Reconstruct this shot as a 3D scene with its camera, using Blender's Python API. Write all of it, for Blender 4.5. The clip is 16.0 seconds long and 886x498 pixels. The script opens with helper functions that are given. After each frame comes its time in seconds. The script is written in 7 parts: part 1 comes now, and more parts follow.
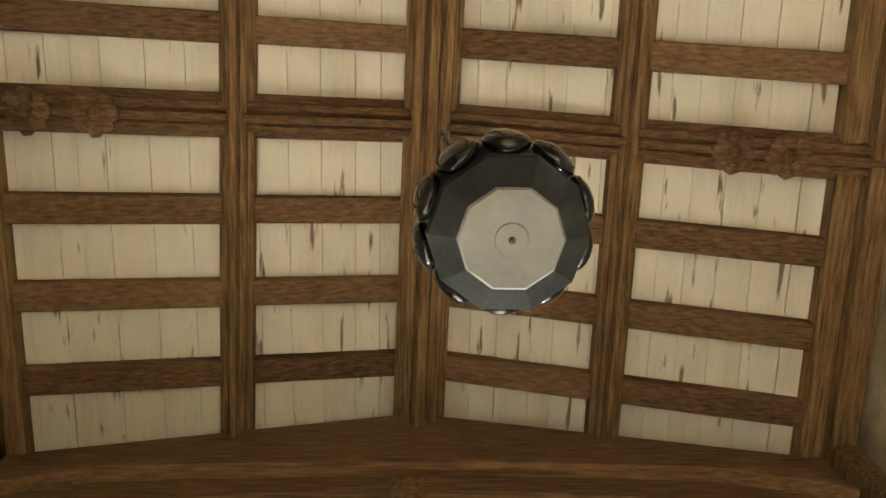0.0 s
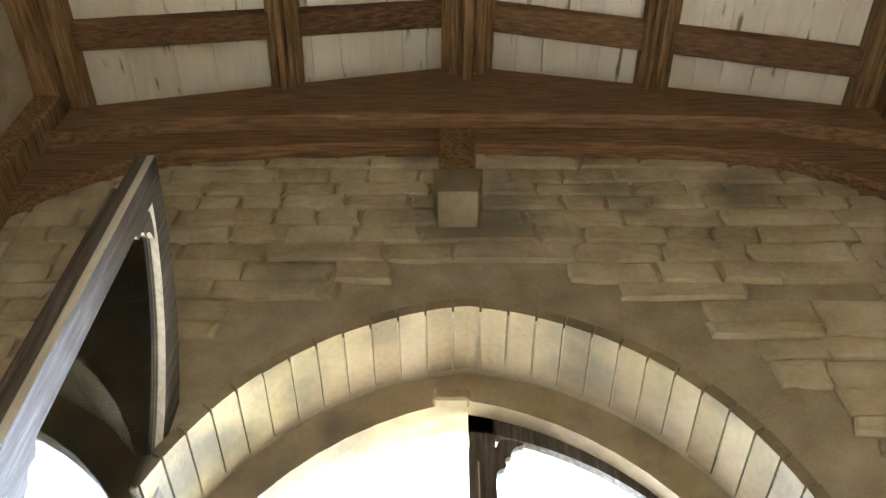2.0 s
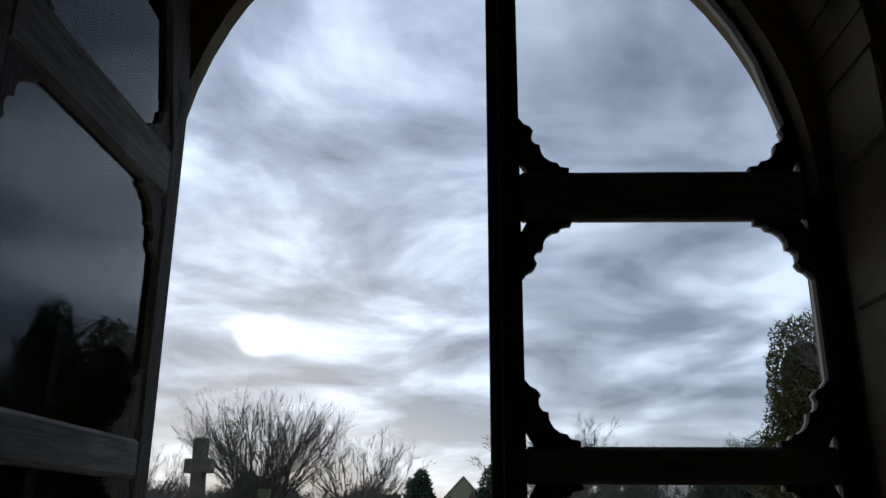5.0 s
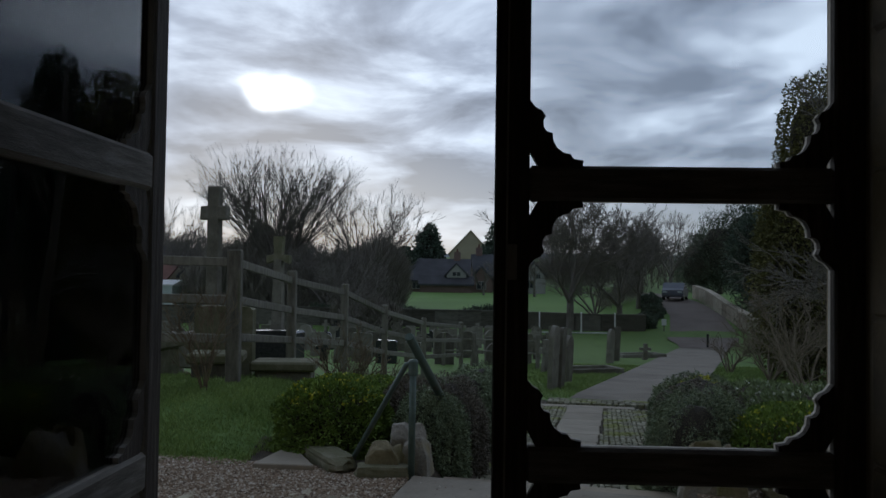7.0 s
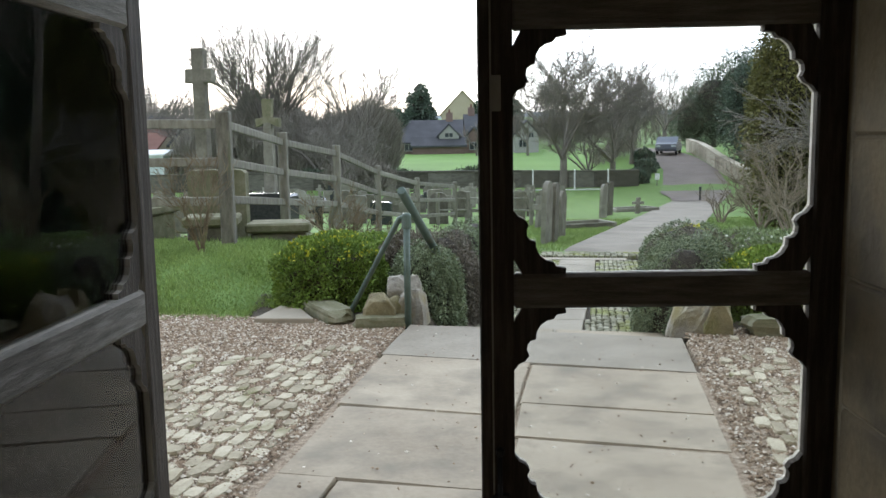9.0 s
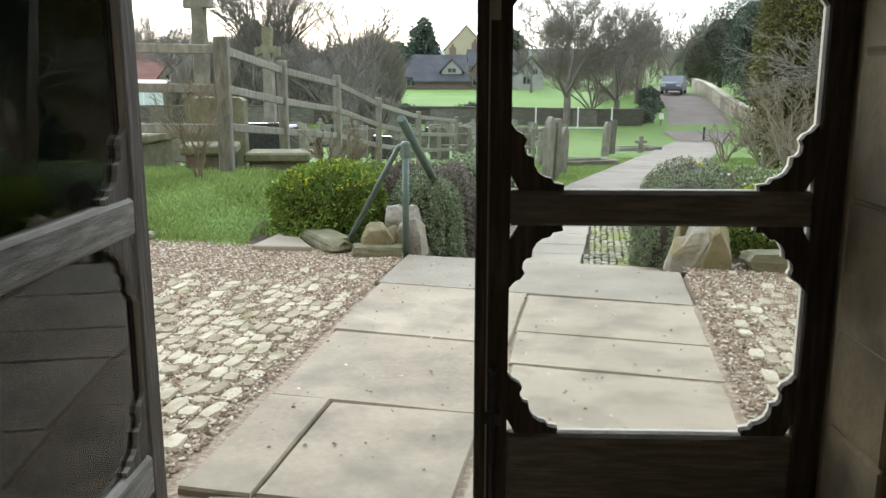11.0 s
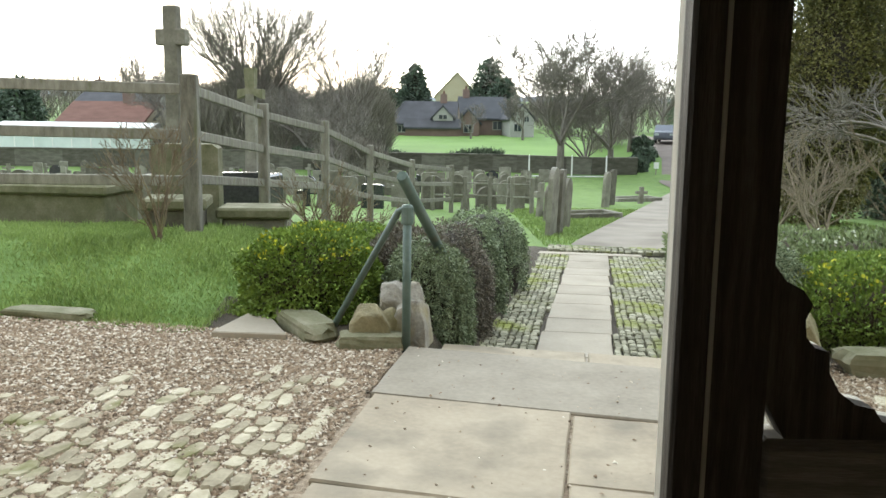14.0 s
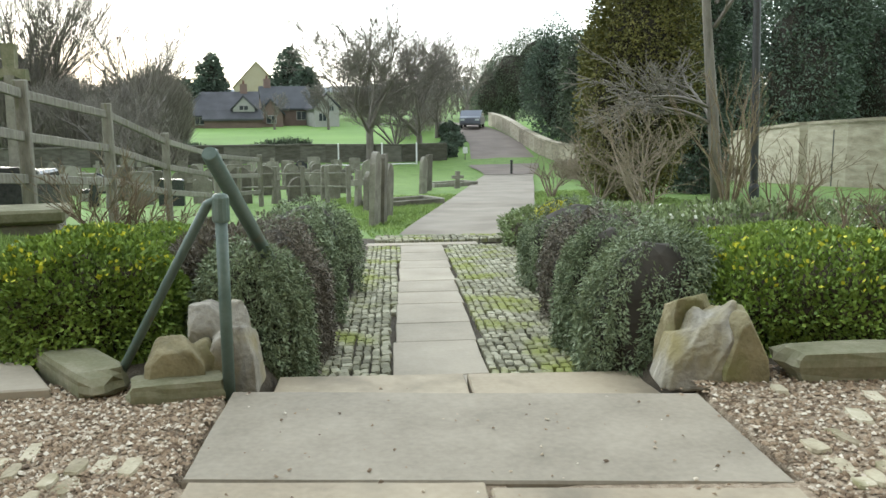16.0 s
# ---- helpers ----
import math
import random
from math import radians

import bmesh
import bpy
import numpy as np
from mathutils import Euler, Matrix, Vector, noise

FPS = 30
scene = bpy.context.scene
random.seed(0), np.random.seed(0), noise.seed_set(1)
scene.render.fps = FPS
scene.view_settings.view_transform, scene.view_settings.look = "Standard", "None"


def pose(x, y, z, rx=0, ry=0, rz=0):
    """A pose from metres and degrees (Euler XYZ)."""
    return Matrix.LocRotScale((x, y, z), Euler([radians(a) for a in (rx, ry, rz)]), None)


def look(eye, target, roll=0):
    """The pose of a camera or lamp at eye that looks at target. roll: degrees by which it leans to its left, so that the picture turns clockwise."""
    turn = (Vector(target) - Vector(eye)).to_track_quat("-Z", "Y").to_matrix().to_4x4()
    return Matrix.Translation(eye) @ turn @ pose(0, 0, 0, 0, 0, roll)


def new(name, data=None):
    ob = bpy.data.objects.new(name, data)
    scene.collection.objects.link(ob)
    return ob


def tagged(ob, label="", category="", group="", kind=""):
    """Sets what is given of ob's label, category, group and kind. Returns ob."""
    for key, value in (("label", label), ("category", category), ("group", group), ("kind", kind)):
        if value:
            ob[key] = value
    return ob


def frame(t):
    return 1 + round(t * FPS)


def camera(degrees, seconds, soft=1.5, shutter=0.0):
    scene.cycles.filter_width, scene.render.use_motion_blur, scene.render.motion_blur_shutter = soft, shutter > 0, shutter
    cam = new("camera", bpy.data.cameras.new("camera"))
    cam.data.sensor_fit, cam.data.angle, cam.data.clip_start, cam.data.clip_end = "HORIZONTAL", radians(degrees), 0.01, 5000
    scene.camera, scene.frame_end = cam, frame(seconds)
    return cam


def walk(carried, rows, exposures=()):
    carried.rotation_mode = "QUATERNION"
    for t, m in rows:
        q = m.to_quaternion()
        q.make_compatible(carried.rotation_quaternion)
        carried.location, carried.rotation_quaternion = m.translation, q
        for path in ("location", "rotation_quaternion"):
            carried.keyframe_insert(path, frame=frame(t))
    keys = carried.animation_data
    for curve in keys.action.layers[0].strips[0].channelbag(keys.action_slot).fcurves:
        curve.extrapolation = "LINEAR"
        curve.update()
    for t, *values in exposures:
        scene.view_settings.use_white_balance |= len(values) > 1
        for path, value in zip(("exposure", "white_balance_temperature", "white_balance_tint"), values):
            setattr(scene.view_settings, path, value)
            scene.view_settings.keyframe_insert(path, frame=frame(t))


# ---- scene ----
cam = camera(55.0, 16.0)
PATH = [
    (0.0, pose(0.123, -0.632, 1.666, 165.90, 2.42, -1.40)),
    (0.5, pose(0.123, -0.632, 1.666, 160.06, 1.57, -0.09)),
    (1.0, pose(0.123, -0.632, 1.666, 155.33, 1.01, 0.31)),
    (1.5, pose(0.123, -0.632, 1.666, 149.30, 0.13, 0.37)),
    (2.0, pose(0.123, -0.632, 1.666, 142.84, -0.29, 0.27)),
    (2.5, pose(0.123, -0.632, 1.666, 138.11, -0.79, 0.03)),
    (3.0, pose(0.123, -0.632, 1.666, 131.98, -1.49, -0.67)),
    (3.5, pose(0.123, -0.632, 1.666, 122.46, 0.96, 1.71)),
    (6.0, pose(0.123, -0.632, 1.635, 101.33, -1.27, 1.79)),
    (6.5, pose(0.128, -0.587, 1.604, 96.06, -1.29, 2.02)),
    (7.0, pose(0.132, -0.633, 1.562, 91.69, -0.80, 2.04)),
    (7.5, pose(0.141, -0.630, 1.531, 88.28, -0.20, 2.30)),
    (8.0, pose(0.142, -0.649, 1.524, 85.73, 0.70, 2.02)),
    (8.5, pose(0.144, -0.657, 1.504, 83.10, 1.19, 1.65)),
    (9.0, pose(0.153, -0.658, 1.490, 82.44, 0.99, 1.54)),
    (9.5, pose(0.156, -0.683, 1.476, 82.01, 0.50, 1.38)),
    (10.0, pose(0.159, -0.684, 1.462, 80.12, 0.20, 0.98)),
    (12.3, pose(0.169, -0.280, 1.391, 77.82, -0.39, 2.87)),
    (12.5, pose(0.150, -0.186, 1.390, 78.64, -0.20, 1.71)),
    (13.0, pose(0.062, 0.132, 1.409, 79.89, -0.39, 0.36)),
    (13.5, pose(0.015, 0.436, 1.418, 80.56, -1.09, -0.95)),
    (14.0, pose(-0.015, 0.769, 1.423, 81.28, -0.69, 1.06)),
    (14.5, pose(-0.112, 1.145, 1.414, 80.99, -1.38, -1.81)),
    (15.0, pose(-0.112, 1.492, 1.393, 80.09, -0.79, -5.63)),
    (15.5, pose(-0.089, 1.844, 1.381, 80.71, -0.69, -7.69)),
    (16.0, pose(-0.137, 2.149, 1.254, 80.65, 0.59, -12.00)),
]
EXPOSURES = [(0.0, 5.6, 6450, 8), (1.0, 5.95, 6300, 8), (1.5, 6.0, 5750, 8), (2.0, 5.8, 5500, 8), (2.5, 5.45, 5500, 8), (3.0, 4.45, 5500, 8), (3.5, 2.65, 5600, 8), (3.7, 2.05, 5600, 8), (5.8, -2.1, 5500, 8), (6.4, -1.95, 5500, 8), (7.0, -1.5, 5500, 8), (7.5, -0.55, 5700, 4), (8.5, 0.64, 5950, 6), (9.5, 1.18, 6050, 6), (12.5, 1.43, 6500, 3), (14.0, 1.28, 6500, 2), (14.7, 1.08, 6500, 2), (16.0, 1.1, 6500, 1)]
walk(cam, PATH, EXPOSURES)

# ---------------------------------------------------------------- light
SUN_AZ, SUN_EL = radians(-13.4), radians(12.0)
SUN_DIR = Vector((math.sin(SUN_AZ) * math.cos(SUN_EL), math.cos(SUN_AZ) * math.cos(SUN_EL), math.sin(SUN_EL)))


def build_world():
    w = bpy.data.worlds.new("overcast_sky")
    scene.world = w
    w.use_nodes = True
    nt = w.node_tree
    n, l = nt.nodes, nt.links
    n.clear()
    out = n.new("ShaderNodeOutputWorld")
    bg = n.new("ShaderNodeBackground")
    sky = n.new("ShaderNodeTexSky")
    sky.sky_type = "NISHITA"
    sky.sun_disc = False
    sky.sun_elevation = SUN_EL
    sky.sun_rotation = SUN_AZ
    co = n.new("ShaderNodeTexCoord")
    sep = n.new("ShaderNodeSeparateXYZ")
    l.new(co.outputs["Generated"], sep.inputs[0])
    # project the view direction on a flat cloud layer
    zz = n.new("ShaderNodeMath"); zz.operation = "MAXIMUM"; zz.inputs[1].default_value = 0.0
    l.new(sep.outputs[2], zz.inputs[0])
    za = n.new("ShaderNodeMath"); za.operation = "ADD"; za.inputs[1].default_value = 0.16
    l.new(zz.outputs[0], za.inputs[0])
    dx = n.new("ShaderNodeMath"); dx.operation = "DIVIDE"
    dy = n.new("ShaderNodeMath"); dy.operation = "DIVIDE"
    l.new(sep.outputs[0], dx.inputs[0]); l.new(za.outputs[0], dx.inputs[1])
    l.new(sep.outputs[1], dy.inputs[0]); l.new(za.outputs[0], dy.inputs[1])
    comb = n.new("ShaderNodeCombineXYZ")
    l.new(dx.outputs[0], comb.inputs[0]); l.new(dy.outputs[0], comb.inputs[1])
    big = n.new("ShaderNodeTexNoise"); big.inputs["Scale"].default_value = 1.5; big.inputs["Detail"].default_value = 7; big.inputs["Roughness"].default_value = 0.55
    big.inputs["Distortion"].default_value = 0.35
    l.new(comb.outputs[0], big.inputs["Vector"])
    ramp = n.new("ShaderNodeValToRGB")
    e = ramp.color_ramp.elements
    e[0].position, e[0].color = 0.39, (0.40, 0.44, 0.53, 1)
    e[1].position, e[1].color = 0.63, (1.60, 1.66, 1.74, 1)
    m = ramp.color_ramp.elements.new(0.50); m.color = (0.78, 0.83, 0.94, 1)
    l.new(big.outputs["Fac"], ramp.inputs[0])
    # warm strip at the horizon
    hor = n.new("ShaderNodeMapRange"); hor.inputs[1].default_value = 0.0; hor.inputs[2].default_value = 0.14; hor.inputs[3].default_value = 0.75; hor.inputs[4].default_value = 0.0
    l.new(sep.outputs[2], hor.inputs[0])
    mixh = n.new("ShaderNodeMix"); mixh.data_type = "RGBA"
    mixh.inputs[7].default_value = (1.12, 1.10, 1.06, 1)
    l.new(hor.outputs[0], mixh.inputs[0]); l.new(ramp.outputs[0], mixh.inputs[6])
    # the sun behind a gap in the cloud
    dot = n.new("ShaderNodeVectorMath"); dot.operation = "SUBTRACT"
    dot.inputs[1].default_value = (-0.2255, 0.9530, 0.2035)
    nrm = n.new("ShaderNodeVectorMath"); nrm.operation = "NORMALIZE"
    l.new(co.outputs["Generated"], nrm.inputs[0]); 
    wob = n.new("ShaderNodeVectorMath"); wob.operation = "MULTIPLY_ADD"
    wob.inputs[1].default_value = (0.07, 0.07, 0.04)
    wn = n.new("ShaderNodeTexNoise"); wn.inputs["Scale"].default_value = 16.0
    l.new(nrm.outputs[0], wn.inputs["Vector"]); l.new(wn.outputs["Color"], wob.inputs[0]); l.new(nrm.outputs[0], wob.inputs[2])
    sub = n.new("ShaderNodeVectorMath"); sub.operation = "SUBTRACT"; sub.inputs[1].default_value = (0.035, 0.035, 0.02)
    l.new(wob.outputs[0], sub.inputs[0])
    nrm2 = n.new("ShaderNodeVectorMath"); nrm2.operation = "NORMALIZE"
    l.new(sub.outputs[0], nrm2.inputs[0]); l.new(nrm2.outputs[0], dot.inputs[0])
    flat = n.new("ShaderNodeVectorMath"); flat.operation = "MULTIPLY"; flat.inputs[1].default_value = (1.0, 1.0, 1.9)
    away = n.new("ShaderNodeVectorMath"); away.operation = "LENGTH"
    l.new(dot.outputs[0], flat.inputs[0]); l.new(flat.outputs[0], away.inputs[0])
    glow = n.new("ShaderNodeMapRange"); glow.interpolation_type = "SMOOTHSTEP"
    glow.inputs[1].default_value = 0.012; glow.inputs[2].default_value = 0.062; glow.inputs[3].default_value = 1.0; glow.inputs[4].default_value = 0.0
    l.new(away.outputs["Value"], glow.inputs[0])
    soft = n.new("ShaderNodeMath"); soft.operation = "POWER"; soft.inputs[1].default_value = 2.0
    l.new(glow.outputs[0], soft.inputs[0])
    mixs = n.new("ShaderNodeMix"); mixs.data_type = "RGBA"; mixs.inputs[7].default_value = (5.5, 5.3, 5.0, 1)
    l.new(soft.outputs[0], mixs.inputs[0]); l.new(mixh.outputs[2], mixs.inputs[6])
    skys = n.new("ShaderNodeVectorMath"); skys.operation = "SCALE"; skys.inputs["Scale"].default_value = 0.012
    l.new(sky.outputs[0], skys.inputs[0])
    add = n.new("ShaderNodeVectorMath"); add.operation = "ADD"
    l.new(mixs.outputs[2], add.inputs[0]); l.new(skys.outputs[0], add.inputs[1])
    # the cloud is thinner, and so brighter, on the sun's side of the sky
    tow = n.new("ShaderNodeVectorMath"); tow.operation = "DOT_PRODUCT"; tow.inputs[1].default_value = (math.sin(SUN_AZ), math.cos(SUN_AZ), 0.0)
    l.new(nrm.outputs[0], tow.inputs[0])
    lit = n.new("ShaderNodeMapRange"); lit.interpolation_type = "SMOOTHSTEP"
    lit.inputs[1].default_value, lit.inputs[2].default_value, lit.inputs[3].default_value, lit.inputs[4].default_value = -0.6, 1.0, 0.74, 1.46
    l.new(tow.outputs["Value"], lit.inputs[0])
    l.new(add.outputs[0], bg.inputs[0]); l.new(lit.outputs[0], bg.inputs[1])
    l.new(bg.outputs[0], out.inputs[0])


build_world()
sun = new("sun", bpy.data.lights.new("sun", "SUN"))
sun.data.energy, sun.data.angle, sun.data.color = 0.6, radians(20), (1.0, 0.93, 0.84)
sun.matrix_world = look(SUN_DIR * 50, (0, 0, 0))

# ---------------------------------------------------------------- materials


def ramp_node(nt, stops):
    r = nt.nodes.new("ShaderNodeValToRGB")
    el = r.color_ramp.elements
    while len(el) > 1:
        el.remove(el[-1])
    el[0].position, el[0].color = stops[0][0], (*stops[0][1], 1)
    for p, c in stops[1:]:
        k = el.new(p)
        k.color = (*c, 1)
    return r


def surface(name, stops, scale=6.0, detail=6, rough=0.85, bump=0.3, fine=40.0, stretch=(1, 1, 1), metal=0.0, island=0.0, distort=0.0, patch=None, bumpdist=0.01, spec=0.3, bleach_light=None):
    """Grain at two scales over a colour ramp, with relief; patch = (colour, scale, low, high) lays stains over it;
    island varies each piece; the last argument is a pale colour for the edges on the outdoor side of the thing (+y of
    its own), bleaching and painted daylight together.
    """
    m = bpy.data.materials.new(name)
    m.use_nodes = True
    nt = m.node_tree
    n, l = nt.nodes, nt.links
    b = n["Principled BSDF"]
    b.inputs["Roughness"].default_value = rough
    b.inputs["Metallic"].default_value = metal
    b.inputs["Specular IOR Level"].default_value = spec
    co = n.new("ShaderNodeTexCoord")
    geo = n.new("ShaderNodeNewGeometry")
    mp = n.new("ShaderNodeMapping")
    mp.inputs["Scale"].default_value = stretch
    l.new(geo.outputs["Position"] if island >= 0 else co.outputs["Object"], mp.inputs[0])
    big = n.new("ShaderNodeTexNoise")
    big.inputs["Scale"].default_value, big.inputs["Detail"].default_value, big.inputs["Distortion"].default_value = scale, detail, distort
    l.new(mp.outputs[0], big.inputs["Vector"])
    small = n.new("ShaderNodeTexNoise")
    small.inputs["Scale"].default_value, small.inputs["Detail"].default_value = fine, 4
    l.new(mp.outputs[0], small.inputs["Vector"])
    mix = n.new("ShaderNodeMath"); mix.operation = "MULTIPLY_ADD"; mix.inputs[1].default_value = 0.35
    l.new(small.outputs["Fac"], mix.inputs[0])
    sc = n.new("ShaderNodeMath"); sc.operation = "MULTIPLY_ADD"; sc.inputs[1].default_value = 0.85; sc.inputs[2].default_value = -0.10
    l.new(big.outputs["Fac"], sc.inputs[0]); l.new(sc.outputs[0], mix.inputs[2])
    last = mix.outputs[0]
    if island:
        oi = n.new("ShaderNodeObjectInfo")
        add = n.new("ShaderNodeMath"); add.operation = "ADD"
        l.new(oi.outputs["Random"], add.inputs[0]); l.new(geo.outputs["Random Per Island"], add.inputs[1])
        fr = n.new("ShaderNodeMath"); fr.operation = "FRACT"; l.new(add.outputs[0], fr.inputs[0])
        ms = n.new("ShaderNodeMath"); ms.operation = "MULTIPLY_ADD"; ms.inputs[1].default_value = abs(island); l.new(fr.outputs[0], ms.inputs[0])
        off = n.new("ShaderNodeMath"); off.operation = "ADD"; off.inputs[1].default_value = -abs(island) / 2
        l.new(last, off.inputs[0]); l.new(off.outputs[0], ms.inputs[2])
        last = ms.outputs[0]
    r = ramp_node(nt, stops)
    l.new(last, r.inputs[0])
    col = r.outputs[0]
    if patch:
        pc, ps, lo, hi = patch
        pn = n.new("ShaderNodeTexNoise"); pn.inputs["Scale"].default_value, pn.inputs["Detail"].default_value = ps, 8
        l.new(mp.outputs[0], pn.inputs["Vector"])
        pr = n.new("ShaderNodeMapRange"); pr.inputs[1].default_value, pr.inputs[2].default_value = lo, hi
        l.new(pn.outputs["Fac"], pr.inputs[0])
        pm = n.new("ShaderNodeMix"); pm.data_type = "RGBA"; pm.inputs[7].default_value = (*pc, 1)
        l.new(pr.outputs[0], pm.inputs[0]); l.new(col, pm.inputs[6])
        col = pm.outputs[2]
    # pale outdoor-side edges: bleached timber plus the daylight they catch, as colour
    if bleach_light:
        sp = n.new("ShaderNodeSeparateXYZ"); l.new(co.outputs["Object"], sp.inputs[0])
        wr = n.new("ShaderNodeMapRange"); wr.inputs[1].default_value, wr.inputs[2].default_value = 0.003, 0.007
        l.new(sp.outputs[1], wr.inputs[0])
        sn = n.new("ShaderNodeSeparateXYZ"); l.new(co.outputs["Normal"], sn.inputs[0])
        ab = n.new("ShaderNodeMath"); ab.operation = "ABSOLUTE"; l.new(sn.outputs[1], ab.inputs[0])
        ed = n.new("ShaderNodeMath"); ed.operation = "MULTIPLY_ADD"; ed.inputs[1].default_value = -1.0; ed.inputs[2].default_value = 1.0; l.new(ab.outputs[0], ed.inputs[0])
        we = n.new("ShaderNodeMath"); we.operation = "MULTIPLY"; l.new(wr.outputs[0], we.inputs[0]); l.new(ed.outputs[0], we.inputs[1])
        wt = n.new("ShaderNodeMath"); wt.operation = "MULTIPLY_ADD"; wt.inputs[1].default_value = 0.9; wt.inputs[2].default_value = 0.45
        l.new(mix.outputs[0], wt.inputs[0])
        wc = n.new("ShaderNodeVectorMath"); wc.operation = "SCALE"; wc.inputs[0].default_value = bleach_light
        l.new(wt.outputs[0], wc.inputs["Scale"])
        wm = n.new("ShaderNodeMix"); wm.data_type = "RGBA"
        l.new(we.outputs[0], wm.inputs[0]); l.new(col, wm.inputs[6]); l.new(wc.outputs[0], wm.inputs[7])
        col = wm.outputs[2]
    l.new(col, b.inputs["Base Color"])
    if bump:
        bp = n.new("ShaderNodeBump"); bp.inputs["Strength"].default_value = bump; bp.inputs["Distance"].default_value = bumpdist
        l.new(mix.outputs[0], bp.inputs["Height"]); l.new(bp.outputs[0], b.inputs["Normal"])
    return m


def leafy(name, dark, light, rough=0.55, spec=0.25, clump=3.0):
    """Leaves that differ one by one, and clump by clump."""
    m = bpy.data.materials.new(name)
    m.use_nodes = True
    nt = m.node_tree
    n, l = nt.nodes, nt.links
    b = n["Principled BSDF"]
    b.inputs["Roughness"].default_value = rough
    b.inputs["Specular IOR Level"].default_value = spec
    geo = n.new("ShaderNodeNewGeometry")
    nz = n.new("ShaderNodeTexNoise"); nz.inputs["Scale"].default_value = clump; nz.inputs["Detail"].default_value = 3
    l.new(geo.outputs["Position"], nz.inputs["Vector"])
    ad = n.new("ShaderNodeMath"); ad.operation = "MULTIPLY_ADD"; ad.inputs[1].default_value = 0.42
    l.new(geo.outputs["Random Per Island"], ad.inputs[0])
    s2 = n.new("ShaderNodeMath"); s2.operation = "MULTIPLY"; s2.inputs[1].default_value = 0.63
    l.new(nz.outputs["Fac"], s2.inputs[0]); l.new(s2.outputs[0], ad.inputs[2])
    mid = tuple((a + c) / 2 for a, c in zip(dark, light))
    r = ramp_node(nt, [(0.15, dark), (0.5, mid), (0.85, light)])
    l.new(ad.outputs[0], r.inputs[0])
    l.new(r.outputs[0], b.inputs["Base Color"])
    return m


OAK = surface("weathered_oak", [(0.28, (0.0665, 0.036, 0.0163)), (0.45, (0.19, 0.108, 0.0469)), (0.62, (0.294, 0.185, 0.0867)), (0.8, (0.399, 0.28, 0.153))], scale=9, stretch=(9, 0.6, 9), fine=60, bump=0.9, island=0.12)
OAK_X = surface("weathered_oak_cross", [(0.28, (0.0617, 0.034, 0.016)), (0.5, (0.166, 0.092, 0.043)), (0.75, (0.285, 0.175, 0.088))], scale=9, stretch=(0.6, 9, 9), fine=60, bump=0.8, island=0.18)
# both door oaks carry painted daylight on their bleached outdoor-side edges
OAK_Z = surface("bleached_door_oak", [(0.2, (0.032, 0.024, 0.018)), (0.5, (0.075, 0.060, 0.048)), (0.8, (0.17, 0.148, 0.123))], scale=8, stretch=(9, 9, 0.6), fine=70, bump=0.5, rough=0.75, bleach_light=(0.60, 0.555, 0.47))
OAK_RAIL = surface("bleached_rail_oak", [(0.2, (0.08, 0.07, 0.06)), (0.5, (0.21, 0.19, 0.165)), (0.8, (0.38, 0.36, 0.32))], scale=8, stretch=(0.9, 0.9, 9), fine=70, bump=0.5, rough=0.75, bleach_light=(0.55, 0.51, 0.44))
PALEWOOD = surface("pale_strip_and_plate", [(0.2, (0.34, 0.31, 0.27)), (0.8, (0.56, 0.53, 0.48))], scale=9, stretch=(3, 3, 0.6), fine=60, bump=0.2, rough=0.6)
FENCE = surface("grey_fence_timber", [(0.2, (0.101, 0.0935, 0.0738)), (0.5, (0.202, 0.191, 0.156)), (0.8, (0.302, 0.293, 0.246))], scale=6, stretch=(3, 3, 0.8), fine=50, bump=0.4, island=0.25, patch=((0.12, 0.13, 0.06), 4.0, 0.58, 0.75))
PAINT = surface("peeling_white_paint", [(0.2, (0.60, 0.55, 0.44)), (0.5, (0.74, 0.69, 0.57)), (0.8, (0.80, 0.76, 0.65))], scale=1.2, stretch=(7, 0.9, 7), fine=9, bump=0.2, rough=0.7, island=0.18, patch=((0.20, 0.155, 0.10), 3.4, 0.63, 0.69))
STONE = surface("limestone_rubble", [(0.2, (0.23, 0.18, 0.11)), (0.5, (0.38, 0.315, 0.21)), (0.8, (0.50, 0.43, 0.31))], scale=5, fine=45, bump=0.6, island=0.20, patch=((0.16, 0.14, 0.10), 2.2, 0.52, 0.7))
ASHLAR = surface("dressed_limestone", [(0.2, (0.17, 0.13, 0.075)), (0.5, (0.28, 0.22, 0.13)), (0.8, (0.37, 0.30, 0.195))], scale=4, fine=50, bump=0.5, island=0.25, patch=((0.14, 0.115, 0.08), 3.4, 0.46, 0.66))
MORTAR = surface("lime_mortar", [(0.2, (0.20, 0.165, 0.11)), (0.5, (0.30, 0.25, 0.17)), (0.8, (0.40, 0.345, 0.25))], scale=8, fine=90, bump=0.5)
FLAG = surface("york_flagstone", [(0.2, (0.233, 0.19, 0.133)), (0.5, (0.334, 0.28, 0.202)), (0.8, (0.413, 0.35, 0.257))], scale=1.7, fine=35, bump=0.25, island=0.3, rough=0.75, patch=((0.155, 0.135, 0.10), 3.1, 0.47, 0.80))
FLAG_LOW = surface("lower_flagstone", [(0.2, (0.198, 0.172, 0.131)), (0.5, (0.291, 0.255, 0.199)), (0.8, (0.364, 0.32, 0.252))], scale=2.0, fine=35, bump=0.25, island=0.3, rough=0.75)
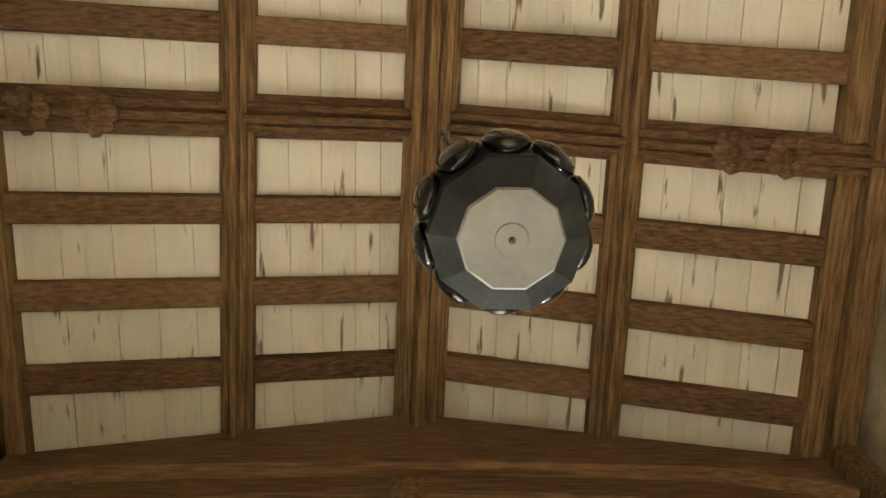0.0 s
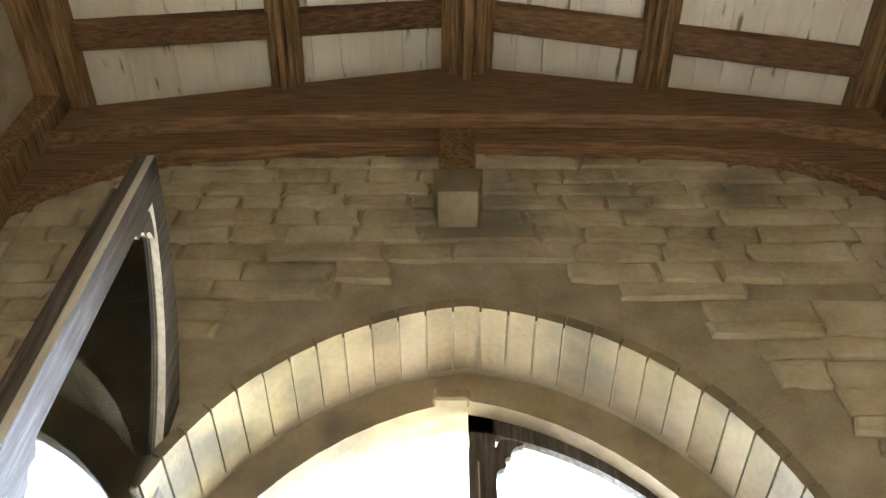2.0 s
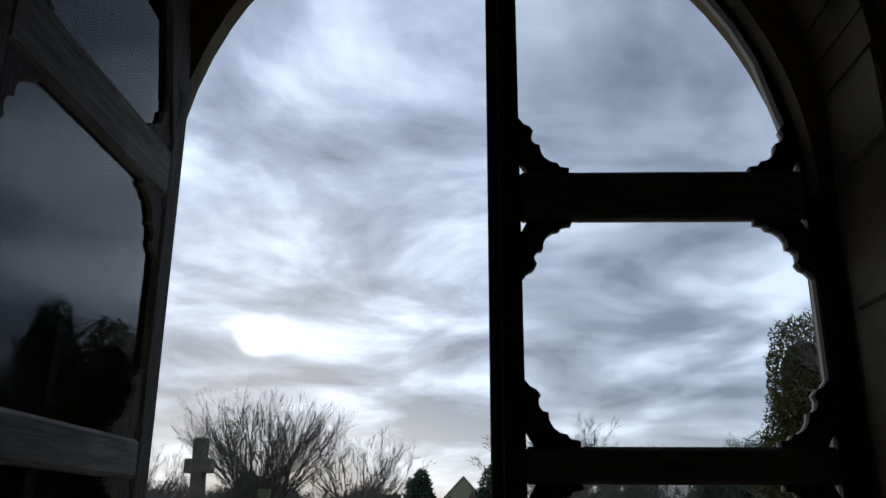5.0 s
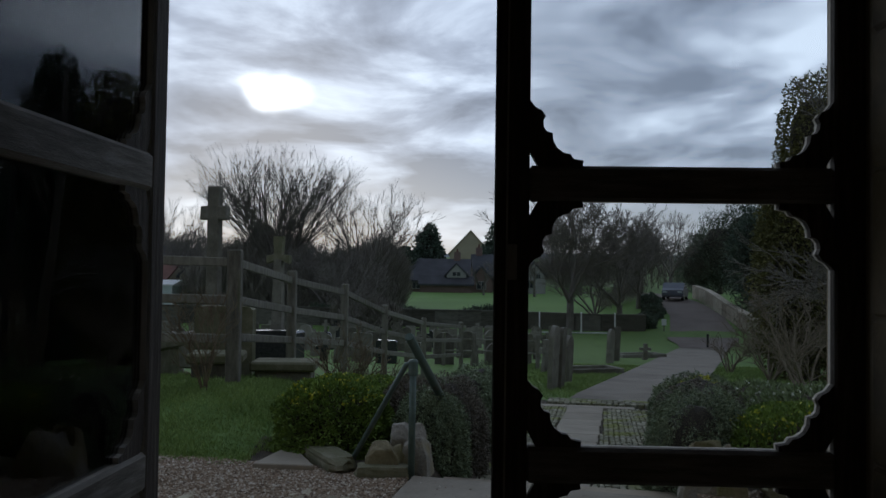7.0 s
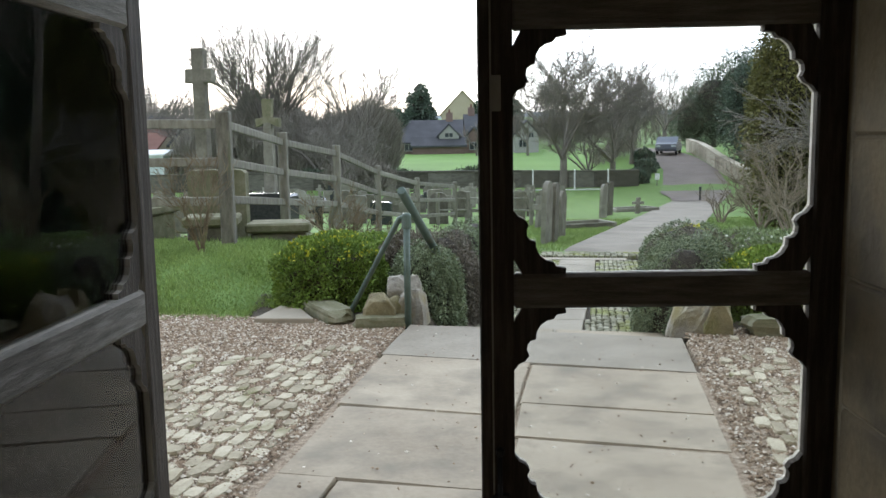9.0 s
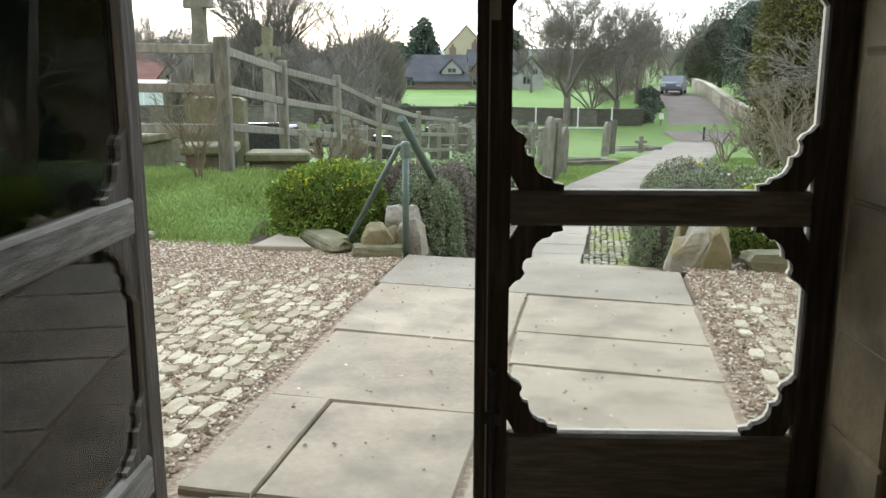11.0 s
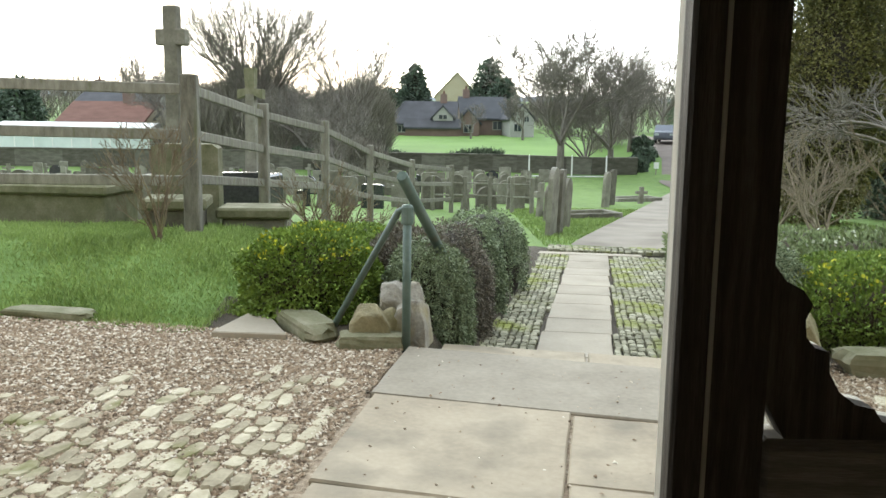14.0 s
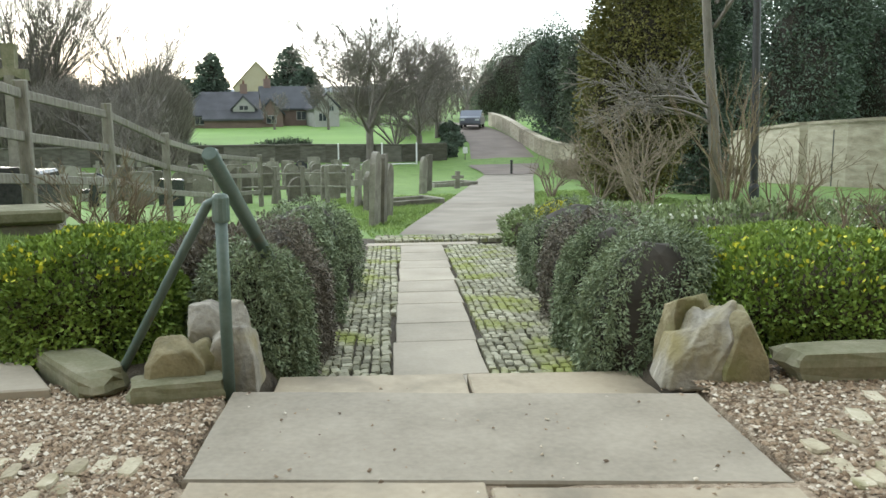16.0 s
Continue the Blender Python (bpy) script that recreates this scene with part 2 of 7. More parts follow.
COBBLE = surface("pale_cobble", [(0.2, (0.22, 0.185, 0.122)), (0.5, (0.37, 0.325, 0.228)), (0.8, (0.50, 0.45, 0.335))], scale=7, fine=60, bump=0.4, island=0.45, patch=((0.16, 0.15, 0.06), 3.2, 0.56, 0.7))
COBBLE_MOSS = surface("mossy_cobble", [(0.2, (0.13, 0.125, 0.085)), (0.5, (0.25, 0.24, 0.165)), (0.8, (0.40, 0.385, 0.29))], scale=5, fine=60, bump=0.4, island=0.45, patch=((0.21, 0.23, 0.06), 1.6, 0.50, 0.64))
GRAVEL = surface("flint_gravel", [(0.2, (0.12, 0.085, 0.055)), (0.42, (0.25, 0.19, 0.13)), (0.6, (0.36, 0.29, 0.21)), (0.8, (0.58, 0.52, 0.42))], scale=30, fine=170, bump=0.9, bumpdist=0.02)
PEBBLE = surface("gravel_stones", [(0.12, (0.11, 0.075, 0.048)), (0.4, (0.235, 0.165, 0.105)), (0.65, (0.33, 0.25, 0.17)), (0.88, (0.60, 0.54, 0.44))], scale=20, fine=120, bump=0.2, island=0.8)
GRASS_G = surface("lawn_ground", [(0.2, (0.0845, 0.134, 0.036)), (0.5, (0.127, 0.207, 0.0504)), (0.8, (0.176, 0.268, 0.072))], scale=1.6, fine=80, bump=0.8, bumpdist=0.03)
BLADE = leafy("grass_blades", (0.12, 0.19, 0.045), (0.38, 0.49, 0.165), clump=1.6)
FIELD = surface("playing_field", [(0.2, (0.095, 0.175, 0.035)), (0.5, (0.135, 0.235, 0.05)), (0.8, (0.17, 0.28, 0.068))], scale=0.15, fine=3, bump=0.0)
PATHM = surface("worn_tarmac_path", [(0.2, (0.19, 0.165, 0.135)), (0.5, (0.255, 0.225, 0.185)), (0.8, (0.31, 0.275, 0.23))], scale=1.2, fine=60, bump=0.06, patch=((0.18, 0.155, 0.125), 0.7, 0.5, 0.7))
ROADM = surface("lane_tarmac", [(0.2, (0.125, 0.10, 0.085)), (0.5, (0.175, 0.145, 0.125)), (0.8, (0.22, 0.185, 0.16))], scale=0.8, fine=40, bump=0.2)
# earth of the beds; also the shade painted inside the box and border bushes
SOIL_SHADE = surface("bed_soil_and_bush_shade", [(0.2, (0.03, 0.024, 0.016)), (0.5, (0.06, 0.048, 0.032)), (0.8, (0.10, 0.08, 0.055))], scale=10, fine=80, bump=0.8, bumpdist=0.03)
ROCK = surface("mossy_boulder", [(0.2, (0.13, 0.118, 0.095)), (0.5, (0.25, 0.23, 0.19)), (0.8, (0.42, 0.395, 0.34))], scale=6, fine=45, bump=1.0, distort=1.2, patch=((0.235, 0.20, 0.095), 3.0, 0.46, 0.64), bumpdist=0.02)
OCHRE = surface("ochre_lichened_stone", [(0.2, (0.11, 0.095, 0.055)), (0.5, (0.22, 0.19, 0.11)), (0.8, (0.33, 0.29, 0.18))], scale=5, fine=45, bump=0.9, distort=1.0, patch=((0.15, 0.145, 0.055), 3.4, 0.50, 0.66), bumpdist=0.02)
KERB = surface("mossy_kerb_stone", [(0.2, (0.09, 0.095, 0.045)), (0.5, (0.17, 0.165, 0.10)), (0.8, (0.28, 0.26, 0.19))], scale=6, fine=50, bump=0.6)
GREEN_STEEL = surface("green_painted_tube", [(0.2, (0.055, 0.085, 0.07)), (0.5, (0.085, 0.125, 0.105)), (0.8, (0.13, 0.165, 0.145))], scale=10, fine=60, bump=0.15, rough=0.45, spec=0.5, patch=((0.12, 0.07, 0.035), 6.0, 0.62, 0.72))
IRON = surface("black_iron", [(0.2, (0.012, 0.012, 0.012)), (0.8, (0.04, 0.04, 0.042))], scale=14, rough=0.45, bump=0.2, spec=0.5)
LEAD = surface("grey_lantern_metal", [(0.2, (0.014, 0.015, 0.015)), (0.5, (0.025, 0.026, 0.025)), (0.8, (0.045, 0.046, 0.045))], scale=9, fine=60, bump=0.15, rough=0.85, metal=0.0, spec=0.06)
DISC = surface("lantern_base_plate", [(0.2, (0.125, 0.122, 0.112)), (0.5, (0.19, 0.187, 0.172)), (0.8, (0.24, 0.236, 0.218))], scale=9, fine=50, bump=0.1, rough=0.7, metal=0.0)
DARKGLASS = surface("dark_lantern_glass", [(0.2, (0.006, 0.006, 0.007)), (0.8, (0.02, 0.02, 0.022))], scale=4, rough=0.12, bump=0.0, spec=0.6)
GRAVE = surface("lichened_headstone", [(0.2, (0.0902, 0.082, 0.064)), (0.5, (0.168, 0.156, 0.124)), (0.8, (0.279, 0.267, 0.22))], scale=4, fine=30, bump=0.3, island=0.5)
GRANITE = surface("black_granite", [(0.2, (0.02, 0.02, 0.022)), (0.8, (0.06, 0.06, 0.065))], scale=20, rough=0.2, bump=0.05, spec=0.5)
BARK = surface("bare_bark", [(0.2, (0.10, 0.088, 0.073)), (0.5, (0.175, 0.157, 0.134)), (0.8, (0.26, 0.24, 0.205))], scale=3, fine=20, bump=0.3, stretch=(2, 2, 0.5))
TWIG = surface("pale_twigs", [(0.2, (0.12, 0.095, 0.068)), (0.5, (0.23, 0.19, 0.14)), (0.8, (0.34, 0.29, 0.225))], scale=3, fine=20, bump=0.0)
ROSEW = surface("rose_stems", [(0.2, (0.10, 0.07, 0.045)), (0.5, (0.17, 0.13, 0.085)), (0.8, (0.21, 0.20, 0.10))], scale=6, fine=20, bump=0.0)
BRUSH = surface("winter_hedgerow", [(0.2, (0.14, 0.125, 0.10)), (0.5, (0.22, 0.198, 0.165)), (0.8, (0.30, 0.275, 0.235))], scale=0.6, fine=5, bump=0.0, island=0.4)
BOXLEAF = leafy("box_leaves", (0.062, 0.112, 0.026), (0.29, 0.40, 0.080))
ROSEMARY = leafy("rosemary_needles", (0.050, 0.074, 0.036), (0.31, 0.37, 0.22), clump=2.6)
ROSEMARY_D = leafy("browned_rosemary", (0.070, 0.060, 0.048), (0.24, 0.215, 0.165))
BLOOM = leafy("yellow_flowers", (0.40, 0.38, 0.03), (0.72, 0.70, 0.08))
WHITEBLOOM = leafy("pale_flowers", (0.45, 0.47, 0.36), (0.75, 0.76, 0.66))
CYPRESS = leafy("golden_cypress", (0.028, 0.042, 0.016), (0.225, 0.205, 0.062), clump=0.9)
YEW = leafy("dark_evergreen", (0.028, 0.046, 0.031), (0.15, 0.195, 0.14), clump=0.6)
BORDER = leafy("border_leaves", (0.08, 0.11, 0.045), (0.31, 0.38, 0.18), clump=2.0)
IVY = leafy("mixed_evergreen", (0.036, 0.054, 0.034), (0.155, 0.185, 0.12), clump=0.9)
# dark brown that paints shade into the hearts of evergreens and rosemary
CORE_SHADE = surface("dark_core_shade", [(0.2, (0.022, 0.019, 0.014)), (0.8, (0.06, 0.052, 0.040))], scale=3, fine=20, bump=0.6)
BRICK = surface("red_brick_far", [(0.2, (0.15, 0.105, 0.09)), (0.8, (0.22, 0.155, 0.13))], scale=1.5, fine=12, bump=0.0)
ROOF_R = surface("red_tile_roof", [(0.2, (0.115, 0.058, 0.045)), (0.8, (0.205, 0.11, 0.085))], scale=0.8, fine=8, stretch=(1, 1, 4), bump=0.2)
ROOF_D = surface("dark_slate_roof", [(0.2, (0.05, 0.05, 0.055)), (0.8, (0.10, 0.10, 0.11))], scale=0.8, fine=8, bump=0.2)
ROOF_B = surface("blue_slate_roof", [(0.2, (0.05, 0.052, 0.058)), (0.8, (0.085, 0.088, 0.096))], scale=0.8, fine=8, bump=0.2)
RENDERW = surface("white_render", [(0.2, (0.30, 0.295, 0.275)), (0.8, (0.42, 0.41, 0.385))], scale=0.8, fine=8, bump=0.0)
TANSTONE = surface("tan_stone_gable", [(0.2, (0.34, 0.297, 0.2)), (0.8, (0.468, 0.423, 0.31))], scale=0.3, fine=4, bump=0.0)
FIELDWALL = surface("dark_churchyard_wall", [(0.2, (0.0612, 0.0576, 0.042)), (0.5, (0.108, 0.101, 0.0805)), (0.8, (0.173, 0.166, 0.136))], scale=2.2, fine=14, bump=0.6, island=0.4, stretch=(1, 1, 3.5))
WALLSTONE = surface("field_wall_stone", [(0.2, (0.20, 0.175, 0.13)), (0.5, (0.35, 0.31, 0.235)), (0.8, (0.50, 0.455, 0.36))], scale=2.2, fine=14, bump=0.6, island=0.4, stretch=(1, 1, 3.5))
CARPAINT = surface("silver_car_paint", [(0.2, (0.149, 0.161, 0.19)), (0.8, (0.18, 0.193, 0.225))], scale=2, rough=0.3, bump=0.0, metal=0.4)
RUBBER = surface("rubber", [(0.2, (0.015, 0.015, 0.015)), (0.8, (0.03, 0.03, 0.03))], scale=5, bump=0.0)
WHITEM = surface("white_paintwork", [(0.2, (0.66, 0.66, 0.64)), (0.8, (0.80, 0.80, 0.78))], scale=3, bump=0.0, rough=0.6)
GLASSHOUSE = surface("greenhouse_glazing", [(0.2, (0.50, 0.56, 0.54)), (0.8, (0.68, 0.74, 0.72))], scale=1.0, bump=0.0, rough=0.25, spec=0.5)
HILL = surface("far_hill", [(0.2, (0.20, 0.22, 0.24)), (0.8, (0.27, 0.29, 0.31))], scale=0.01, fine=0.2, bump=0.0)
WINDOWM = surface("dark_window", [(0.2, (0.03, 0.035, 0.04)), (0.8, (0.07, 0.08, 0.09))], scale=1, rough=0.15, bump=0.0, spec=0.5)


def pane_glass():
    m = bpy.data.materials.new("door_glass")
    m.use_nodes = True
    nt = m.node_tree
    n, l = nt.nodes, nt.links
    n.clear()
    out = n.new("ShaderNodeOutputMaterial")
    tr = n.new("ShaderNodeBsdfTransparent"); tr.inputs[0].default_value = (0.98, 0.985, 0.98, 1)
    gl = n.new("ShaderNodeBsdfGlossy"); gl.inputs["Roughness"].default_value = 0.01
    fr = n.new("ShaderNodeFresnel"); fr.inputs[0].default_value = 1.5
    mul = n.new("ShaderNodeMath"); mul.operation = "MULTIPLY"; mul.inputs[1].default_value = 1.0; mul.use_clamp = True
    mx = n.new("ShaderNodeMixShader")
    l.new(fr.outputs[0], mul.inputs[0]); l.new(mul.outputs[0], mx.inputs[0]); l.new(tr.outputs[0], mx.inputs[1]); l.new(gl.outputs[0], mx.inputs[2]); l.new(mx.outputs[0], out.inputs[0])
    return m


GLASS = pane_glass()

# ---------------------------------------------------------------- mesh helpers


def part(name, bm, material, parent=None, label=""):
    me = bpy.data.meshes.new(name)
    bm.to_mesh(me)
    bm.free()
    me.materials.append(material)
    ob = new(name, me)
    if parent is not None:
        ob.parent = parent
    if label:
        ob["label"] = label
    return ob


def raw(name, verts, faces, material, parent=None, smooth=False):
    me = bpy.data.meshes.new(name)
    me.from_pydata([tuple(v) for v in verts], [], faces)
    me.materials.append(material)
    if smooth:
        me.polygons.foreach_set("use_smooth", [True] * len(me.polygons))
    me.update()
    ob = new(name, me)
    if parent is not None:
        ob.parent = parent
    return ob


def fast(name, verts, quads, material, parent=None, k=4):
    """A mesh from numpy arrays: verts (n, 3) and faces (m, k)."""
    me = bpy.data.meshes.new(name)
    nv, nf = len(verts), len(quads)
    me.vertices.add(nv)
    me.vertices.foreach_set("co", np.asarray(verts, dtype=np.float32).ravel())
    me.loops.add(nf * k)
    me.loops.foreach_set("vertex_index", np.asarray(quads, dtype=np.int32).ravel())
    me.polygons.add(nf)
    me.polygons.foreach_set("loop_start", np.arange(0, nf * k, k, dtype=np.int32))
    me.update(calc_edges=True)
    me.validate()
    me.materials.append(material)
    ob = new(name, me)
    if parent is not None:
        ob.parent = parent
    return ob


def empty(name, m=None):
    ob = new(name)
    if m is not None:
        ob.matrix_world = m
    return ob


def box(bm, x0, x1, y0, y1, z0, z1, bevel=0.0, m=None):
    r = bmesh.ops.create_cube(bm, size=1.0)
    mat = Matrix.Translation(((x0 + x1) / 2, (y0 + y1) / 2, (z0 + z1) / 2)) @ Matrix.Diagonal((x1 - x0, y1 - y0, z1 - z0, 1))
    bmesh.ops.transform(bm, matrix=mat, verts=r["verts"])
    if bevel:
        ed = list({e for v in r["verts"] for e in v.link_edges})
        q = bmesh.ops.bevel(bm, geom=ed, offset=bevel, segments=1, affect="EDGES")
        vs = q["verts"]
    else:
        vs = r["verts"]
    if m is not None:
        bmesh.ops.transform(bm, matrix=m, verts=list({v for f in bm.faces for v in f.verts} if bevel else vs))
    return bm


def boxed(x0, x1, y0, y1, z0, z1, bevel=0.0):
    return box(bmesh.new(), x0, x1, y0, y1, z0, z1, bevel)


def prism(outline, depth0, depth1, axis="y"):
    """A flat outline of (a, b) points pushed from depth0 to depth1: axis y gives (a, depth, b), axis x (depth, a, b), axis z (a, b, depth)."""
    bm = bmesh.new()

    def place(a, b, d):
        return (a, d, b) if axis == "y" else (d, a, b) if axis == "x" else (a, b, d)
    lo = [bm.verts.new(place(a, b, depth0)) for a, b in outline]
    hi = [bm.verts.new(place(a, b, depth1)) for a, b in outline]
    bm.faces.new(lo)
    bm.faces.new(hi[::-1])
    k = len(outline)
    for i in range(k):
        bm.faces.new((lo[i], hi[i], hi[(i + 1) % k], lo[(i + 1) % k]))
    bmesh.ops.recalc_face_normals(bm, faces=bm.faces)
    return bm


def tube(points, radii, sides=8):
    bm = bmesh.new()
    rings = []
    for i, p in enumerate(points):
        p = Vector(p)
        a = Vector(points[max(i - 1, 0)])
        b = Vector(points[min(i + 1, len(points) - 1)])
        t = (b - a).normalized()
        u = t.orthogonal().normalized()
        if i and abs(u.dot(prev_u)) < 0.99:
            u = (prev_u - t * prev_u.dot(t)).normalized()
        prev_u = u
        w = t.cross(u)
        r = radii[i] if isinstance(radii, (list, tuple)) else radii
        rings.append([bm.verts.new(p + (u * math.cos(2 * math.pi * k / sides) + w * math.sin(2 * math.pi * k / sides)) * r) for k in range(sides)])
    for a, b in zip(rings, rings[1:]):
        for k in range(sides):
            bm.faces.new((a[k], a[(k + 1) % sides], b[(k + 1) % sides], b[k]))
    bm.faces.new(rings[0][::-1])
    bm.faces.new(rings[-1])
    for f in bm.faces:
        f.smooth = len(f.verts) == 4
    return bm


def lathe(profile, sides=20, cx=0.0, cy=0.0):
    """A turned body: profile of (radius, z) from bottom to top."""
    bm = bmesh.new()
    rings = [[bm.verts.new((cx + r * math.cos(2 * math.pi * k / sides), cy + r * math.sin(2 * math.pi * k / sides), z)) for k in range(sides)] for r, z in profile]
    for a, b in zip(rings, rings[1:]):
        for k in range(sides):
            bm.faces.new((a[k], a[(k + 1) % sides], b[(k + 1) % sides], b[k]))
    bm.faces.new(rings[0][::-1])
    bm.faces.new(rings[-1])
    return bm


def rough_block(w, d, h, seed, jitter=0.15, cuts=2):
    """An uneven stone block about the origin of its base."""
    rnd = random.Random(seed)
    bm = bmesh.new()
    bmesh.ops.create_cube(bm, size=1.0)
    bmesh.ops.subdivide_edges(bm, edges=bm.edges[:], cuts=cuts, use_grid_fill=True)
    for v in bm.verts:
        s = Vector((v.co.x * w, v.co.y * d, (v.co.z + 0.5) * h))
        q = v.co.normalized() * 0.5
        pull = 0.35
        c = v.co.lerp(q, pull)
        n1 = noise.noise(Vector((c.x * 2.3 + seed, c.y * 2.3, c.z * 2.3)))
        c = c * (1 + jitter * 1.6 * n1) + Vector((rnd.uniform(-1, 1), rnd.uniform(-1, 1), rnd.uniform(-1, 1))) * jitter * 0.12
        v.co = Vector((c.x * w, c.y * d, max((c.z + 0.5) * h, 0.0)))
    return bm

# ---------------------------------------------------------------- the lie of the land
PA = radians(8.5)
PO = (0.30, 2.87)


def to_uv(x, y):
    dx, dy = x - PO[0], y - PO[1]
    return dx * math.cos(PA) - dy * math.sin(PA), dx * math.sin(PA) + dy * math.cos(PA)


def to_xy(u, v):
    return PO[0] + u * math.cos(PA) + v * math.sin(PA), PO[1] - u * math.sin(PA) + v * math.cos(PA)


def along(x, table):
    if x <= table[0][0]:
        return table[0][1]
    for (a, p), (b, q) in zip(table, table[1:]):
        if x <= b:
            k = (x - a) / (b - a)
            return p + (q - p) * k
    return table[-1][1]


def ease(a, b, x):
    k = min(max((x - a) / (b - a), 0.0), 1.0)
    return k * k * (3 - 2 * k)


LAND = [(6, 0), (8, -0.04), (11, -0.30), (14.5, -0.70), (44, -2.1), (52, -2.1), (60, -1.8), (75, -1.1), (100, -0.6), (140, 0.4), (250, 4), (900, 20)]
SUNK = [(3.55, -0.36), (11.6, -0.73), (14, -0.83)]


def land(x, y):
    h = along(y, LAND)
    h += 0.42 * ease(-0.9, -2.3, x) * ease(6.3, 8.4, y) * (1 - 0.5 * ease(10, 17, y)) * (1 - ease(17, 28, y))
    h += 0.9 * ease(9, 14, x) * ease(52, 70, y) * (1 - ease(80, 110, y))
    return h


def trench(u, v):
    """How deep into the sunk walk a place lies, 0 to 1."""
    side = 0.92 + 0.025 * max(v - 3.6, 0.0)
    return (1 - ease(side - 0.06, side + 0.1, abs(u - 0.055 * max(v - 3.6, 0.0)))) * ease(3.5, 3.62, v) * (1 - ease(11.5, 14, v))


def ground_z(x, y):
    u, v = to_uv(x, y)
    k = trench(u, v)
    g = land(x, y)
    if abs(u) < 1.05 and 2.0 < v < 3.6 and y > 2:
        g = min(g, -0.19)
    return g * (1 - k) + (along(v, SUNK) - 0.035) * k


def lines(fine0, fine1, step, lo, hi):
    a = list(np.arange(fine0, fine1 + 1e-6, step))
    s, p = step, fine1
    while p < hi:
        s *= 1.18
        p += s
        a.append(p)
    s, p = step, fine0
    while p > lo:
        s *= 1.18
        p -= s
        a.insert(0, p)
    return a


def build_ground():
    xs = lines(-4.0, 5.0, 0.14, -900, 900)
    ys = lines(1.9, 16.0, 0.14, 1.89, 1500)
    ys = [y for y in ys if y >= 1.9]
    verts, faces, mats = [], [], []
    nx = len(xs)
    for y in ys:
        for x in xs:
            z = ground_z(x, y)
            b = 0.02 * noise.noise(Vector((x * 0.9, y * 0.9, 0))) if y > 6 and y < 60 else 0.0
            verts.append((x, y, z + b - 0.004))
    for j in range(len(ys) - 1):
        for i in range(nx - 1):
            faces.append((j * nx + i, j * nx + i + 1, (j + 1) * nx + i + 1, (j + 1) * nx + i))
            cx, cy = (xs[i] + xs[i + 1]) / 2, (ys[j] + ys[j + 1]) / 2
            u, v = to_uv(cx, cy)
            edge = 6.05 + 0.22 * max(0.0, -cx - 0.9)
            right_edge = 5.6 - 0.1 * (cx - 2)
            if cy < (edge if cx < 0.6 else right_edge):
                k = 0
            elif cy > 56.5:
                k = 3 if cy < 104 else 1
            elif abs(u) < 2.6 and v < 12.5 and (cx > -1.75):
                k = 2
            else:
                k = 1
            mats.append(k)
    ob = raw("ground", verts, faces, GRAVEL, smooth=True)
    for m in (GRASS_G, SOIL_SHADE, FIELD):
        ob.data.materials.append(m)
    ob.data.polygons.foreach_set("material_index", mats)
    tagged(ob, "gravel yard, lawns and a mown field falling away to the valley", "ground", kind="structure")


build_ground()


def strip(name, centre, width, material, lift, label):
    """A path laid on the land along centre points (x, y, half width)."""
    pts = []
    for (x0, y0, w0), (x1, y1, w1) in zip(centre, centre[1:]):
        n = max(2, int(math.hypot(x1 - x0, y1 - y0) / 0.8))
        for i in range(n):
            k = i / n
            pts.append((x0 + (x1 - x0) * k, y0 + (y1 - y0) * k, w0 + (w1 - w0) * k))
    pts.append(centre[-1])
    verts, faces = [], []
    for i, (x, y, w) in enumerate(pts):
        a, b = pts[max(i - 1, 0)], pts[min(i + 1, len(pts) - 1)]
        d = Vector((b[0] - a[0], b[1] - a[1])).normalized()
        r = Vector((d.y, -d.x))
        for s in (-1.0, -0.5, 0, 0.5, 1.0):
            px, py = x + r.x * w * s, y + r.y * w * s
            verts.append((px, py, ground_z(px, py) + lift))
    for i in range(len(pts) - 1):
        for s in range(4):
            a = i * 5 + s
            faces.append((a, a + 1, a + 6, a + 5))
    return tagged(raw(name, verts, faces, material, smooth=True), label, "path", kind="structure")


strip("path", [(3.03, 15.3, 1.10), (3.88, 18.0, 1.10), (5.50, 23.0, 1.12), (7.9, 30.5, 1.16), (10.4, 38.5, 1.2), (12.3, 44.3, 1.25)], 1, PATHM, 0.035, "smooth grey tarmac footpath between the churchyard lawns")
strip("road", [(11.9, 43.1, 1.22), (12.6, 45.6, 1.45), (13.5, 49.5, 2.0), (14.8, 54.0, 2.1), (16.2, 61.0, 1.9), (16.9, 72.0, 1.6), (16.0, 84.0, 1.8), (13.0, 96.0, 1.8)], 1, ROADM, 0.06, "brown-grey tarmac lane rising past the churchyard")

# ---------------------------------------------------------------- the porch shell
CX = 0.18            # middle of the doorway
WY0, DY, WY1 = 1.155, 1.556, 1.98
XL, XR, YB = -1.60, 2.03, -2.6
SPRING = 2.68


def arch_z(dx, half, apex, spring=SPRING, off=0.12):
    """Height of a slightly pointed round arch at dx from its middle."""
    r = half + off
    k = (apex - spring) / math.sqrt(max(r * r - off * off, 1e-6))
    q = r * r - (abs(dx) + off) ** 2
    return spring + k * math.sqrt(max(q, 0.0))


